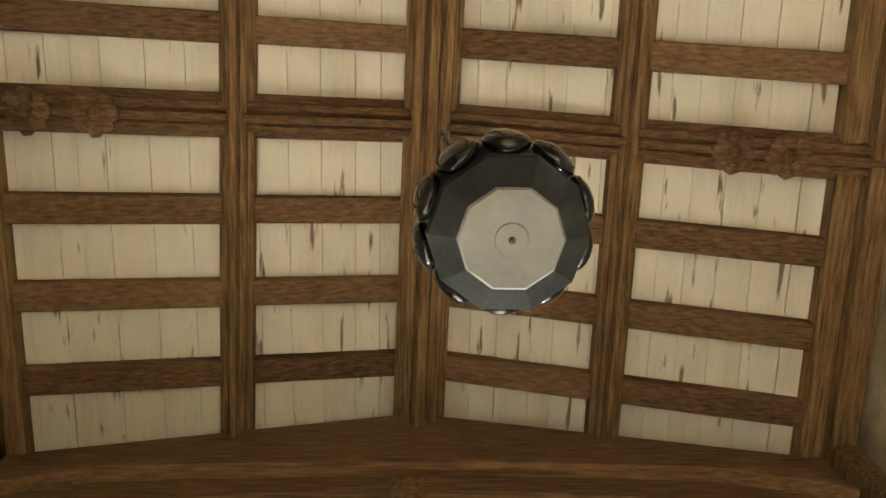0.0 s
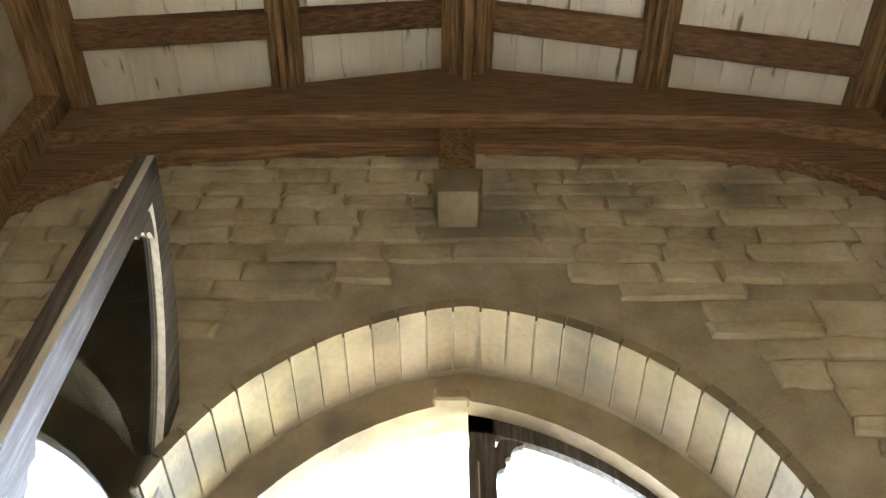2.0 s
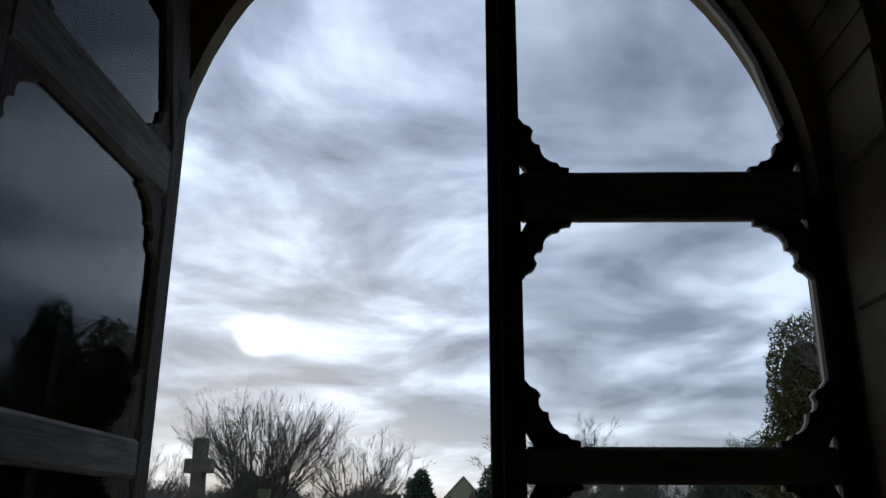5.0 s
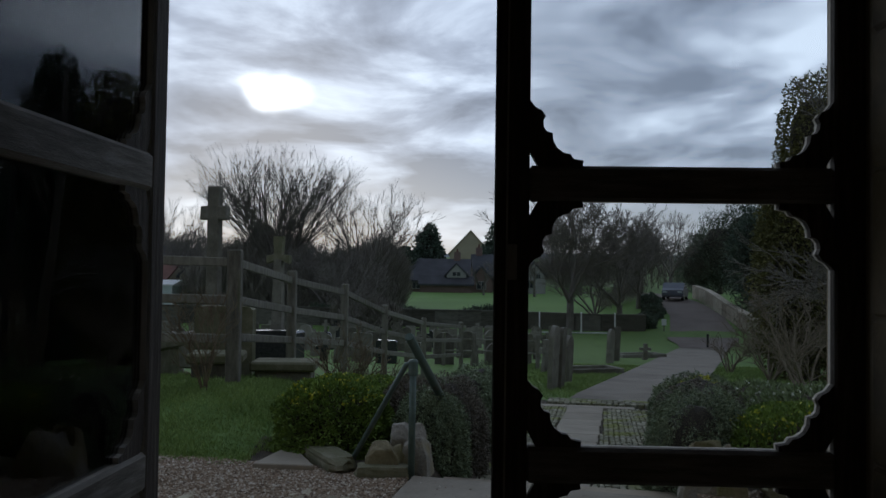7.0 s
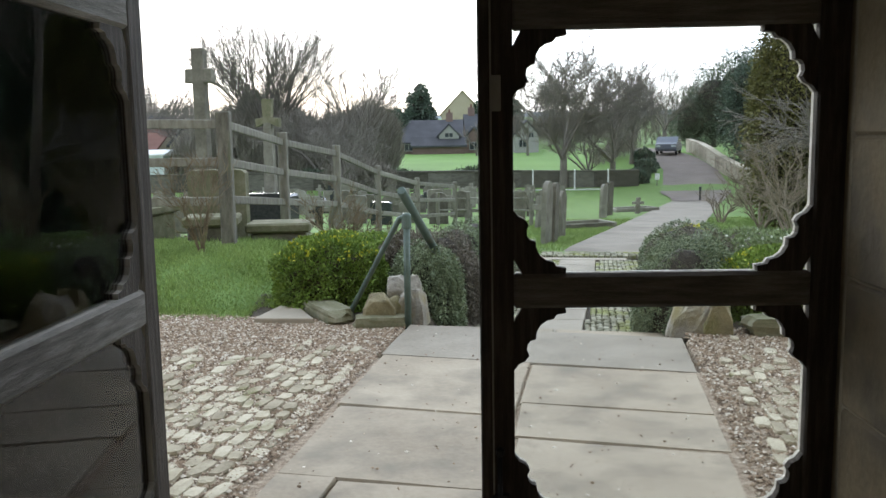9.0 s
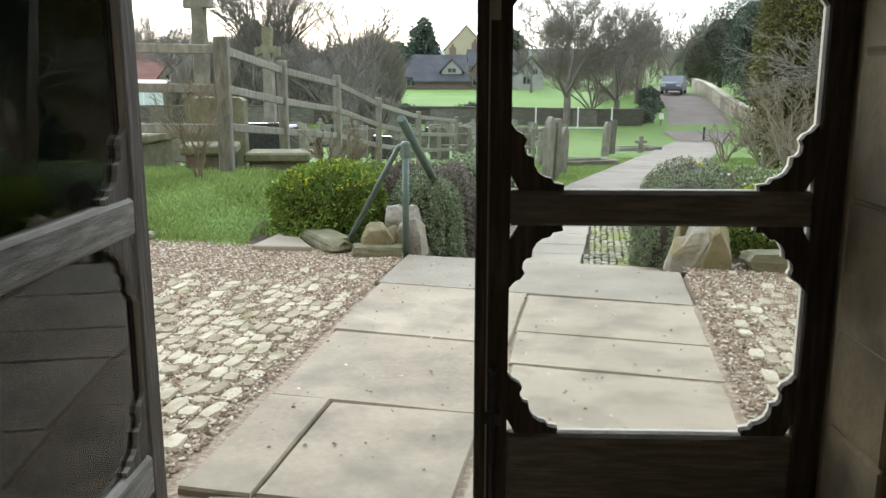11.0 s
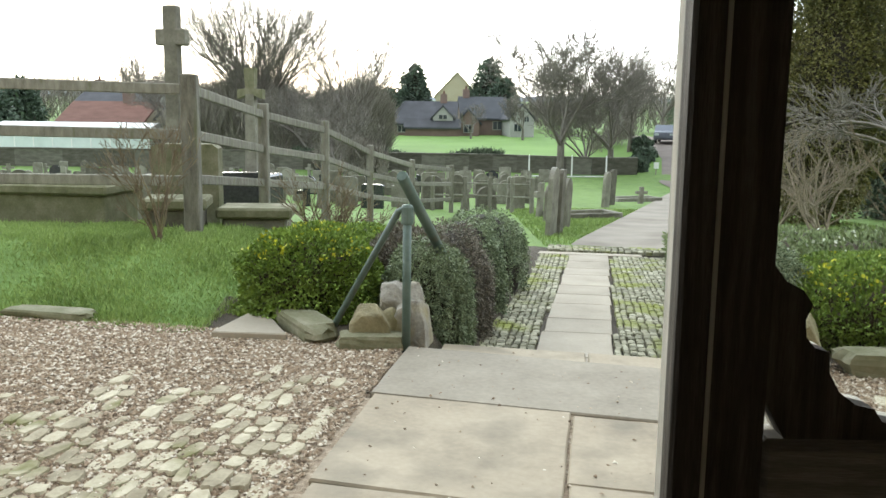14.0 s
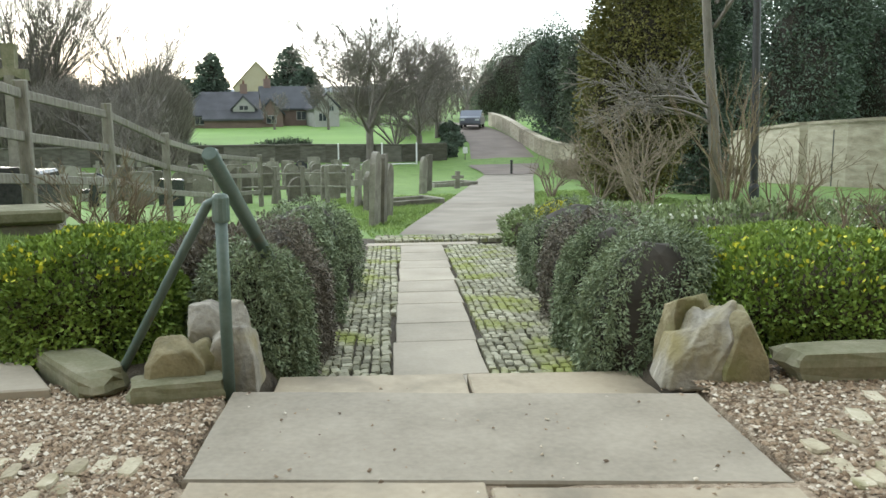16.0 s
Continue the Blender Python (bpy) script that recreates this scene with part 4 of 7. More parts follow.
def paving():
    pav = empty("pavement")
    tagged(pav, "large worn buff flagstones leading from the church door", "pavement", kind="structure")
    z = lambda u, v: 0.012 - 0.012 * u
    S = [(-1.06, 1.02, 1.975, 2.90, -0.13), (-1.04, -0.03, 0.885, 1.97, -0.06), (-1.01, -0.04, -0.09, 0.885, -0.035), (-0.03, 1.02, 1.075, 1.865, -0.05), (-0.02, 1.02, 0.53, 1.075, -0.06), (0.0, 1.015, -0.36, 0.53, -0.06),
         (-1.0, -0.725, -0.98, -0.09, 0), (-0.725, -0.04, -0.98, -0.11, 0), (-0.03, 1.01, -0.98, -0.36, 0)]
    for i, (a, b, c, d, s) in enumerate(S):
        slab("flagstone", a, b, c, d, z, pav, FLAG_LOW if i == 0 else FLAG, s, i + 1, 0.004 * math.sin(i * 2.3))
    # the step and the sunk walk beyond
    step = empty("step")
    tagged(step, "broad stone step down from the paved court", "step", kind="structure")
    zs = lambda u, v: -0.15 - 0.01 * u
    slab("step_stone", -0.95, 0.05, 2.95, 3.62, zs, step, FLAG, 0, 21)
    slab("step_stone", 0.05, 1.08, 2.95, 3.62, zs, step, FLAG, 0, 22)
    low = empty("lower_walk")
    tagged(low, "narrow walk of pale flagstones between mossy cobbles", "pavement", kind="structure")
    zl = lambda u, v: along(v, SUNK) + 0.008
    v = 3.62
    i = 0
    rnd = random.Random(8)
    while v < 11.5:
        d = rnd.uniform(0.62, 0.98)
        if v + d > 11.2:
            d = 11.6 - v
        o = 0.02 * (v - 3.6)
        slab("flagstone", -0.36 + o, 0.26 + o, v, v + d, zl, low, FLAG_LOW, 0.02, 40 + i)
        v += d
        i += 1
    slab("flagstone", -0.75, 0.95, 11.62, 11.95, zl, low, FLAG_LOW, 0.0, 77)


paving()


def cobble_mesh(seed, mat):
    """A small rounded setts block, 1 by 1 by 1, on its base."""
    rnd = random.Random(seed)
    base = [(-0.5, -0.30), (-0.34, -0.5), (0.08, -0.5), (0.36, -0.5), (0.5, -0.26), (0.5, 0.22), (0.32, 0.5), (-0.05, 0.5), (-0.38, 0.5), (-0.5, 0.18)]
    ring = [(a * rnd.uniform(0.80, 1.0), b * rnd.uniform(0.84, 1.0)) for a, b in base]
    n = len(ring)
    verts, faces = [], []
    for shrink, z in ((1.0, 0.0), (1.0, 0.76), (0.88, 0.95)):
        for a, b in ring:
            verts.append((a * shrink, b * shrink, z + (rnd.uniform(-0.05, 0.05) if z else 0)))
    verts.append((rnd.uniform(-0.2, 0.2), rnd.uniform(-0.2, 0.2), rnd.uniform(0.95, 1.02)))
    for lv in (0, 1):
        for k in range(n):
            faces.append((lv * n + k, lv * n + (k + 1) % n, (lv + 1) * n + (k + 1) % n, (lv + 1) * n + k))
    for k in range(n):
        faces.append((2 * n + k, 2 * n + (k + 1) % n, 3 * n))
    me = bpy.data.meshes.new("cobble")
    me.from_pydata(verts, [], faces)
    me.materials.append(mat)
    return me, np.array(verts), faces


def sow_cobbles(area, parent, mat, singles, cell, seed, zf, keep, bed):
    """Cobbles in rough courses over area (u0, u1, v0, v1); the first 'singles' nearest the door are pieces, the rest one mesh."""
    rnd = random.Random(seed)
    kinds = [cobble_mesh(seed * 10 + k, mat) for k in range(6)]
    u0, u1, v0, v1 = area
    spots = []
    u = u0
    while u < u1:
        w = cell[0] * rnd.uniform(0.8, 1.25)
        v = v0 + rnd.uniform(0, 0.1)
        while v < v1:
            d = cell[1] * rnd.uniform(0.6, 1.45)
            cu, cv = u + w / 2, v + d / 2
            if keep(cu, cv, rnd):
                spots.append((cv, cu + rnd.uniform(-0.15, 0.15) * w, w * rnd.uniform(0.88, 1.02), d * rnd.uniform(0.90, 1.0), rnd.uniform(-10, 10), rnd.randrange(6), rnd.uniform(-0.006, 0.006)))
            v += d
        u += w
    spots.sort()
    verts, faces = [], []
    for i, (cv, cu, w, d, a, k, dz) in enumerate(spots):
        x, y = to_xy(cu, cv)
        m = pose(x, y, zf(x, y, cu, cv) + dz - 0.05, 0, 0, a - 8.5) @ Matrix.Diagonal((w, d, 0.065, 1))
        if i < singles:
            ob = new("cobble", kinds[k][0])
            ob.matrix_world = m
            ob.parent = parent
        else:
            mm = np.array(m)
            vv = kinds[k][1] @ mm[:3, :3].T + mm[:3, 3]
            o = len(verts)
            verts.extend(vv.tolist())
            faces.extend([tuple(q + o for q in f) for f in kinds[k][2]])
    if verts:
        ob = raw("cobbles", verts, faces, mat, parent)
        ob["kind"] = "stuff"


def handrail():
    t = empty("handrail")
    tagged(t, "green-painted steel tube handrail on a braced post beside the step", "handrail")
    bx, by = -0.325, 5.93
    part("post", tube([(bx, by, -0.02), (bx + 0.004, by, 0.90)], 0.027, 14), GREEN_STEEL, t)
    part("clamp", lathe([(0.034, 0.78), (0.038, 0.79), (0.038, 0.885), (0.030, 0.90), (0.012, 0.905)], 14, bx + 0.004, by), GREEN_STEEL, t)
    d = Vector((math.sin(PA + 0.05), math.cos(PA + 0.05), -0.56)).normalized()
    c = Vector((bx - 0.02, by + 0.03, 1.05))
    part("rail_tube", tube([c - d * 0.06, c - d * 0.045, c + d * 0.2, c + d * 1.5], [0.030, 0.036, 0.036, 0.036], 14), GREEN_STEEL, t)
    part("brace", tube([(bx - 0.01, by, 0.875), (bx - 0.05, by + 0.01, 0.86), (-0.865, 6.17, -0.02)], 0.021, 12), GREEN_STEEL, t)


handrail()


def craggy(plates, seed):
    """A split boulder: leaning beds of stone (x, y, width, depth, height, lean) with broken tops, worn together into one mesh."""
    rnd = random.Random(seed)
    bm = bmesh.new()
    for x, y, w, d, h, lean in plates:
        one = bmesh.new()
        box(one, x - w / 2, x + w / 2, y - d / 2, y + d / 2, 0, h)
        for k in range(11):
            # broken faces, mostly off the top and the sides
            n = Vector((rnd.uniform(-1, 1), rnd.uniform(-1, 0.6), rnd.uniform(0.1, 1.0))).normalized()
            reach = abs(n.x) * w / 2 + abs(n.y) * d / 2 + abs(n.z) * h / 2
            co = Vector((x, y, h / 2)) + n * reach * rnd.uniform(0.52, 0.82)
            q = bmesh.ops.bisect_plane(one, geom=one.verts[:] + one.edges[:] + one.faces[:], plane_co=co, plane_no=n, clear_outer=True)
            cut = [e for e in q["geom_cut"] if isinstance(e, bmesh.types.BMEdge)]
            if cut:
                bmesh.ops.contextual_create(one, geom=cut)
        for v in one.verts:
            v.co.x += math.tan(radians(lean)) * v.co.z
        bmesh.ops.recalc_face_normals(one, faces=one.faces)
        bmesh.ops.bevel(one, geom=one.edges[:], offset=0.006, segments=1, affect="EDGES")
        bmesh.ops.triangulate(one, faces=one.faces)
        bmesh.ops.subdivide_edges(one, edges=one.edges[:], cuts=4, use_grid_fill=True)
        for v in one.verts:
            n = noise.noise(v.co * 8.0 + Vector((seed, 0, 0))) * 0.010 + noise.noise(v.co * 30.0) * 0.007
            v.co += Vector((v.co.x - x, v.co.y - y, v.co.z - h * 0.4)).normalized() * n
        me = bpy.data.meshes.new("bed")
        one.to_mesh(me)
        one.free()
        bm.from_mesh(me)
        bpy.data.meshes.remove(me)
    return bm


def fuse(ob):
    """Grow the beds of a boulder into one skin."""
    m = ob.modifiers.new("skin", "REMESH")
    m.mode, m.voxel_size = "VOXEL", 0.010
    old = ob.data
    grown = bpy.data.meshes.new_from_object(ob.evaluated_get(bpy.context.evaluated_depsgraph_get()))
    ob.modifiers.clear()
    ob.data = grown
    grown.name = "boulder"
    bpy.data.meshes.remove(old)


def stones():
    def rock(x, y, plates, seed, rot, label, mat=ROCK):
        ob = part("boulder", craggy(plates, seed), mat)
        if len(plates) > 1:
            fuse(ob)
        ob.matrix_world = pose(x, y, -0.05, 0, 0, rot) @ Matrix.Diagonal((0.80, 0.85, 0.90, 1))
        return tagged(ob, label, "stone")

    def kerb(x, y, w, d, h, seed, rot, label):
        ob = part("kerb_stone", rough_block(w, d, h, seed, 0.10, 4), KERB)
        ob.matrix_world = pose(x, y, -0.03, 0, 0, rot)
        return tagged(ob, label, "stone")
    rock(-0.56, 6.10, [(0, 0, 0.33, 0.28, 0.35, -4), (0.12, 0.05, 0.20, 0.24, 0.29, 10)], 18, 6, "ochre lichened boulder at the corner of the step", OCHRE)
    rock(-0.31, 6.22, [(-0.08, 0.08, 0.28, 0.30, 0.44, -6), (0.03, 0.0, 0.16, 0.34, 0.46, -3), (0.10, -0.06, 0.14, 0.34, 0.37, -4), (-0.04, -0.08, 0.20, 0.24, 0.34, 6)], 5, -8, "grey rough boulder beside the step")
    kerb(-0.55, 5.99, 0.44, 0.22, 0.115, 9, 4, "low mossy slab under the boulders")
    rock(1.83, 5.74, [(-0.15, 0.02, 0.14, 0.32, 0.30, 20), (-0.08, 0.03, 0.12, 0.36, 0.38, 21), (-0.01, 0.04, 0.11, 0.38, 0.43, 20), (0.07, 0.02, 0.13, 0.38, 0.44, 16), (-0.06, -0.08, 0.24, 0.18, 0.26, 14)], 13, -14, "jagged pale grey boulder at the corner of the step")
    rock(2.02, 5.66, [(0, 0, 0.26, 0.30, 0.40, -3)], 16, -10, "ochre lichened boulder beside the flower bed", OCHRE)
    rock(1.93, 5.98, [(0, 0, 0.34, 0.24, 0.46, -4)], 24, 8, "mossy brown boulder behind the jagged one", OCHRE)
    kerb(2.75, 5.50, 1.15, 0.24, 0.17, 21, -9, "mossy kerb stone along the flower bed")
    kerb(3.95, 5.34, 1.2, 0.22, 0.15, 22, -6, "mossy kerb stone along the flower bed")
    kerb(-1.10, 6.46, 0.98, 0.25, 0.15, 25, -60, "mossy kerb stone at the lawn corner")
    # the flat triangular flag by the lawn
    bm = prism([(-1.60, 6.10), (-1.10, 6.07), (-1.33, 6.60), (-1.46, 6.80)], -0.05, 0.045, "z")
    bmesh.ops.bevel(bm, geom=bm.edges[:], offset=0.008, segments=1, affect="EDGES")
    tagged(part("corner_flag", bm, FLAG_LOW), "flat triangular grey flagstone at the lawn corner", "stone")
    kerb(-2.9, 6.62, 0.7, 0.2, 0.09, 31, -12, "low kerb stone edging the lawn")


stones()


# ---------------------------------------------------------------- fence and crosses
def fence():
    t = empty("fence")
    tagged(t, "grey three-rail post and rail fence round the churchyard", "fence")
    run = [(-2.52, 8.76, 0.41, 1.80), (-2.42, 11.3, 0.19, 1.58), (-2.05, 13.8, -0.06, 1.37), (-1.65, 16.6, -0.45, 0.92), (-1.05, 20.0, -0.85, 0.50), (-0.2, 24.5, -1.2, 0.15)]
    left = [(-5.0, 8.45, 0.42, 1.85), (-7.5, 8.15, 0.42, 1.87), (-10.0, 7.85, 0.42, 1.9)]
    for i, (x, y, z0, z1) in enumerate(run + left):
        w = 0.075 if i == 0 else 0.062
        bm = boxed(-w, w, -w, w, z0 - 0.3, z1, 0.012)
        ob = part("post", bm, FENCE, t)
        ob.location = (x, y, 0)
        ob.rotation_euler = (0, 0, radians(4 + 3 * math.sin(i * 5)))

    def rails(seq, fr):
        for (x0, y0, a0, a1), (x1, y1, b0, b1) in zip(seq, seq[1:]):
            for f, w in fr:
                z0, z1 = a0 + (a1 - a0) * f, b0 + (b1 - b0) * f
                p, q = Vector((x0, y0, z0)), Vector((x1, y1, z1))
                L = (q - p).length
                bm = boxed(0, L, -0.022, 0.022, -w, w, 0.008)
                ob = part("rail", bm, FENCE, t)
                dx = (q - p).normalized()
                up = Vector((0, 0, 1))
                yy = up.cross(dx).normalized()
                zz = dx.cross(yy)
                ob.matrix_world = Matrix(((dx.x, yy.x, zz.x, p.x), (dx.y, yy.y, zz.y, p.y), (dx.z, yy.z, zz.z, p.z), (0, 0, 0, 1)))
    rails(run, [(0.90, 0.048), (0.60, 0.048), (0.30, 0.048)])
    rails([run[0]] + left, [(0.90, 0.05), (0.60, 0.05), (0.29, 0.05)])


fence()


def crosses():
    t = empty("stone_cross", pose(-3.97, 12.7, 0.25, 0, 0, -12))
    tagged(t, "tall plain grey cross on a stepped base behind the fence", "gravestone", group="crosses")
    part("shaft", boxed(-0.10, 0.10, -0.08, 0.08, 0.35, 2.65, 0.015), GRAVE, t)
    part("cross_arm", boxed(-0.225, 0.225, -0.079, 0.079, 2.12, 2.34, 0.015), GRAVE, t)
    part("base", boxed(-0.38, 0.38, -0.38, 0.38, -0.2, 0.36, 0.03), GRAVE, t)
    t = empty("stone_cross", pose(-3.65, 15.8, -0.1, 0, 0, -8))
    tagged(t, "weathered stone cross with a mossy flared head", "gravestone", group="crosses")
    part("shaft", prism([(-0.11, 0.5), (0.11, 0.5), (0.075, 1.9), (-0.075, 1.9)], -0.08, 0.08), GRAVE, t)
    part("head", prism([(-0.075, 1.88), (-0.23, 1.82), (-0.23, 1.98), (-0.08, 2.0), (-0.10, 2.35), (0.10, 2.35), (0.08, 2.0), (0.23, 1.98), (0.23, 1.82), (0.075, 1.88)], -0.07, 0.07), KERB, t)
    part("base", boxed(-0.42, 0.42, -0.42, 0.42, -0.3, 0.52, 0.04), GRANITE, t)


crosses()

# ---------------------------------------------------------------- plants
RNG = np.random.default_rng(11)


def unit(a):
    return a / np.maximum(np.linalg.norm(a, axis=1)[:, None], 1e-9)


def leaves(name, pos, along_dir, length, width, material, parent=None, fold=0.0):
    """Kite-shaped leaves at pos, pointing along_dir."""
    n = len(pos)
    d = unit(along_dir)
    r = unit(RNG.normal(size=(n, 3)))
    side = unit(np.cross(d, r))
    L = (length * RNG.uniform(0.6, 1.3, n))[:, None]
    W = (width * RNG.uniform(0.7, 1.3, n))[:, None]
    v = np.empty((n, 4, 3))
    v[:, 0] = pos
    v[:, 1] = pos + d * L * 0.5 + side * W
    v[:, 2] = pos + d * L
    v[:, 3] = pos + d * L * 0.5 - side * W
    f = np.arange(n * 4).reshape(n, 4)
    return fast(name, v.reshape(-1, 3), f, material, parent)


def lumpy(dirs, seed, lumps, scale):
    return np.array([1 + lumps * noise.noise(Vector((d[0] * scale + seed, d[1] * scale, d[2] * scale))) + lumps * 0.45 * noise.noise(Vector((d[0] * scale * 2.7, d[1] * scale * 2.7 + seed, d[2] * scale * 2.7))) for d in dirs])


def sphere_dirs(n):
    return unit(RNG.normal(size=(n, 3)))


def trailing(count, each, rad, seed, floor):
    """Needles along thick shoots that spread over a dome and hang down its sides; places and directions."""
    rnd = np.random.default_rng(seed)
    az = rnd.uniform(0, 2 * math.pi, count)
    el = np.arcsin(rnd.uniform(-0.25, 1.0, count))
    run = rnd.uniform(0.45, 0.95, count)
    size = rnd.uniform(0.022, 0.046, count)
    proud = 0.90 + 0.13 * rnd.random(count) ** 1.5
    t = rnd.random((count, each)) ** 0.8
    bend = rnd.normal(size=count) * 0.22

    def spine(t):
        e = el[:, None] - run[:, None] * t
        a = az[:, None] + bend[:, None] * t
        r = proud[:, None] * (1.0 + 0.05 * np.sin(t * 3.0))
        flat = np.where(e > 0, np.cos(np.maximum(e, 0)), 1.0)
        up = np.where(e > 0, np.sin(np.maximum(e, 0)), e * 1.05)
        return np.stack([np.cos(a) * flat * r * rad[0], np.sin(a) * flat * r * rad[1], up * np.where(e > 0, r, 1.0) * rad[2]], -1)
    p, q = spine(t), spine(t + 0.05)
    along_dir = unit((q - p).reshape(-1, 3))
    spray = unit(rnd.normal(size=(count * each, 3)))
    thick = (size[:, None] * (1.05 - 0.75 * t ** 2)).reshape(-1, 1)
    p = p.reshape(-1, 3) + spray * thick * rnd.random((count * each, 1)) ** 0.5
    out = along_dir * 0.8 + spray * 1.0 + np.array((0, 0, 0.25))
    if floor is not None:
        keep = p[:, 2] > floor
        p, out = p[keep], out[keep]
    return p, out


def bush(name, label, centre, radii, n, length, width, mat, seed, lumps=0.16, scale=2.2, droop=0.0, square=1.0, floor=None, flowers=None, group="", category="shrub", core_mat=None, depth=0.16, drape=False, tresses=0):
    thing = empty(name, pose(*centre))
    tagged(thing, label, category, group=group)
    rad = np.array(radii)

    def shape(d):
        if drape:
            # a dome above, hanging straight below
            q = d.copy()
            h = np.maximum(np.linalg.norm(d[:, :2], axis=1), 1e-6)
            low = d[:, 2] < 0.1
            q[low, :2] = d[low, :2] / h[low, None]
            return q
        q = np.sign(d) * np.abs(d) ** square
        return unit(q) * 1.0 if square == 1.0 else q / np.max(np.abs(q), axis=1)[:, None] * (1 - 0.0) * np.linalg.norm(d, axis=1)[:, None] * 0.0 + (unit(q) * 0.35 + q / np.maximum(np.max(np.abs(q), axis=1)[:, None], 1e-6) * 0.65 * 0.92)
    # dark filling: the shade between the leaves, put in as colour
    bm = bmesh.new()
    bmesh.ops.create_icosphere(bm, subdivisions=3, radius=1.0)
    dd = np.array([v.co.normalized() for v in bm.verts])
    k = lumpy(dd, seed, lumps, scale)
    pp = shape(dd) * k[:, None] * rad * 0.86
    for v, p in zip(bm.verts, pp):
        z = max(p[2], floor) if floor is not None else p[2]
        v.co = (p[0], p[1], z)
    part("shade_core", bm, core_mat or SOIL_SHADE, thing)
    d = sphere_dirs(n)
    k = lumpy(d, seed, lumps, scale)
    p = shape(d) * (k * (1 - depth * RNG.random(n) ** 1.6))[:, None] * rad
    if floor is not None:
        low = p[:, 2] < floor
        p[low, 2] = floor + RNG.random(low.sum()) * 0.08
    out = unit(d / rad) + RNG.normal(size=(n, 3)) * 0.55
    out[:, 2] += 0.35 - droop * 1.2
    if tresses:
        p, out = trailing(tresses, n // tresses, rad, seed, floor)
    leaves("foliage", p, out, length, width, mat, thing)
    if flowers:
        fm, fn, fl, zmin = flowers
        d = sphere_dirs(fn * 4)
        d = d[d[:, 2] > zmin][:fn]
        k = lumpy(d, seed, lumps, scale)
        # blooms gather in clusters
        keep = np.array([noise.noise(Vector((q[0] * 4, q[1] * 4, q[2] * 4 + seed))) > -0.05 for q in d])
        p = shape(d) * (k * 1.01)[:, None] * rad
        p, d = p[keep], d[keep]
        leaves("blossom", p, d + RNG.normal(size=d.shape) * 0.6, fl, fl * 0.5, fm, thing)
    return thing


def bushes():
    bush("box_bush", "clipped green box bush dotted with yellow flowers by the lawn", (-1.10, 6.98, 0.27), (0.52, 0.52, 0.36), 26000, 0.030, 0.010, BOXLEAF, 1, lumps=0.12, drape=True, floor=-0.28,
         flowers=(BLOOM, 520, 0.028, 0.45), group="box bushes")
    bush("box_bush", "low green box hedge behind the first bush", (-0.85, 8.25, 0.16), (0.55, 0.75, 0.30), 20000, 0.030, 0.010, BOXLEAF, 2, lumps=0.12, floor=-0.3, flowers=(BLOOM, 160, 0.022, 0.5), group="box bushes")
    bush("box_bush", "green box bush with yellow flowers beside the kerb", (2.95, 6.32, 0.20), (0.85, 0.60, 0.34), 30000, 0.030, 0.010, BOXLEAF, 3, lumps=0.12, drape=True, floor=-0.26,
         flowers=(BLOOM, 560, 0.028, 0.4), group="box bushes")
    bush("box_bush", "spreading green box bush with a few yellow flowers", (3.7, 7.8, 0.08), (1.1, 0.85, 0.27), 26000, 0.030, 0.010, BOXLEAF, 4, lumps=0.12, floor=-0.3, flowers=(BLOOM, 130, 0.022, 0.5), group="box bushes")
    # (seed, side, along the walk, overhanging edge, half width, half depth, height of the crown)
    for sd, side, v, edge, a, b, top in ((7, -1, 3.98, 0.80, 0.34, 0.34, 0.56), (8, -1, 4.98, 0.77, 0.40, 0.38, 0.54), (9, -1, 6.10, 0.76, 0.42, 0.42, 0.49), (10, -1, 7.6, 0.66, 0.50, 0.58, 0.42),
                                         (12, 1, 3.86, 0.72, 0.44, 0.36, 0.60), (13, 1, 5.00, 0.82, 0.48, 0.40, 0.54), (14, 1, 6.15, 0.92, 0.50, 0.42, 0.46), (15, 1, 7.7, 1.00, 0.54, 0.62, 0.36)):
        x, y = to_xy(side * (edge + a), v)
        z = -0.03 - 0.035 * (v - 3.6)
        far = v > 5.5
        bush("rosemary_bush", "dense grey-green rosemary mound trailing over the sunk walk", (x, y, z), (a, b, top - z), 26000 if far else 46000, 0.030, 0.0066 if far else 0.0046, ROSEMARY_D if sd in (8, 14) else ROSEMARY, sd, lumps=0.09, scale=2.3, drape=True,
             floor=-0.42 - 0.04 * (y - 7), group="rosemary bushes", core_mat=CORE_SHADE, tresses=230 if far else 330)
    bush("hebe_bush", "purplish low shrub among the rosemary", (-0.42, 7.72, 0.20), (0.36, 0.48, 0.34), 12000, 0.04, 0.006, ROSEMARY_D, 21, lumps=0.2, scale=3.0, droop=0.3, floor=-0.3)
    # pale ground cover in the bed beyond the box
    for i, (x, y, z, a, b, c) in enumerate([(4.6, 9.6, -0.05, 1.1, 0.9, 0.30), (5.6, 11.4, -0.25, 1.4, 1.2, 0.32), (4.5, 12.4, -0.38, 0.9, 1.2, 0.34), (7.2, 11.0, -0.2, 1.3, 1.0, 0.3), (3.9, 14.0, -0.55, 0.6, 0.8, 0.35)]):
        bush("border_plants", "low border plants with pale green and white flower heads", (x, y, z), (a, b, c), 7000, 0.07, 0.014, BORDER, 30 + i, lumps=0.3, scale=3.0, floor=-0.3, flowers=(WHITEBLOOM, 150, 0.045, 0.3), group="border plants")
    bush("yellow_shrub", "small yellow-green variegated shrub in the border", (3.75, 13.0, -0.35), (0.36, 0.36, 0.32), 3500, 0.07, 0.016, BLOOM, 41, lumps=0.2, floor=-0.3)


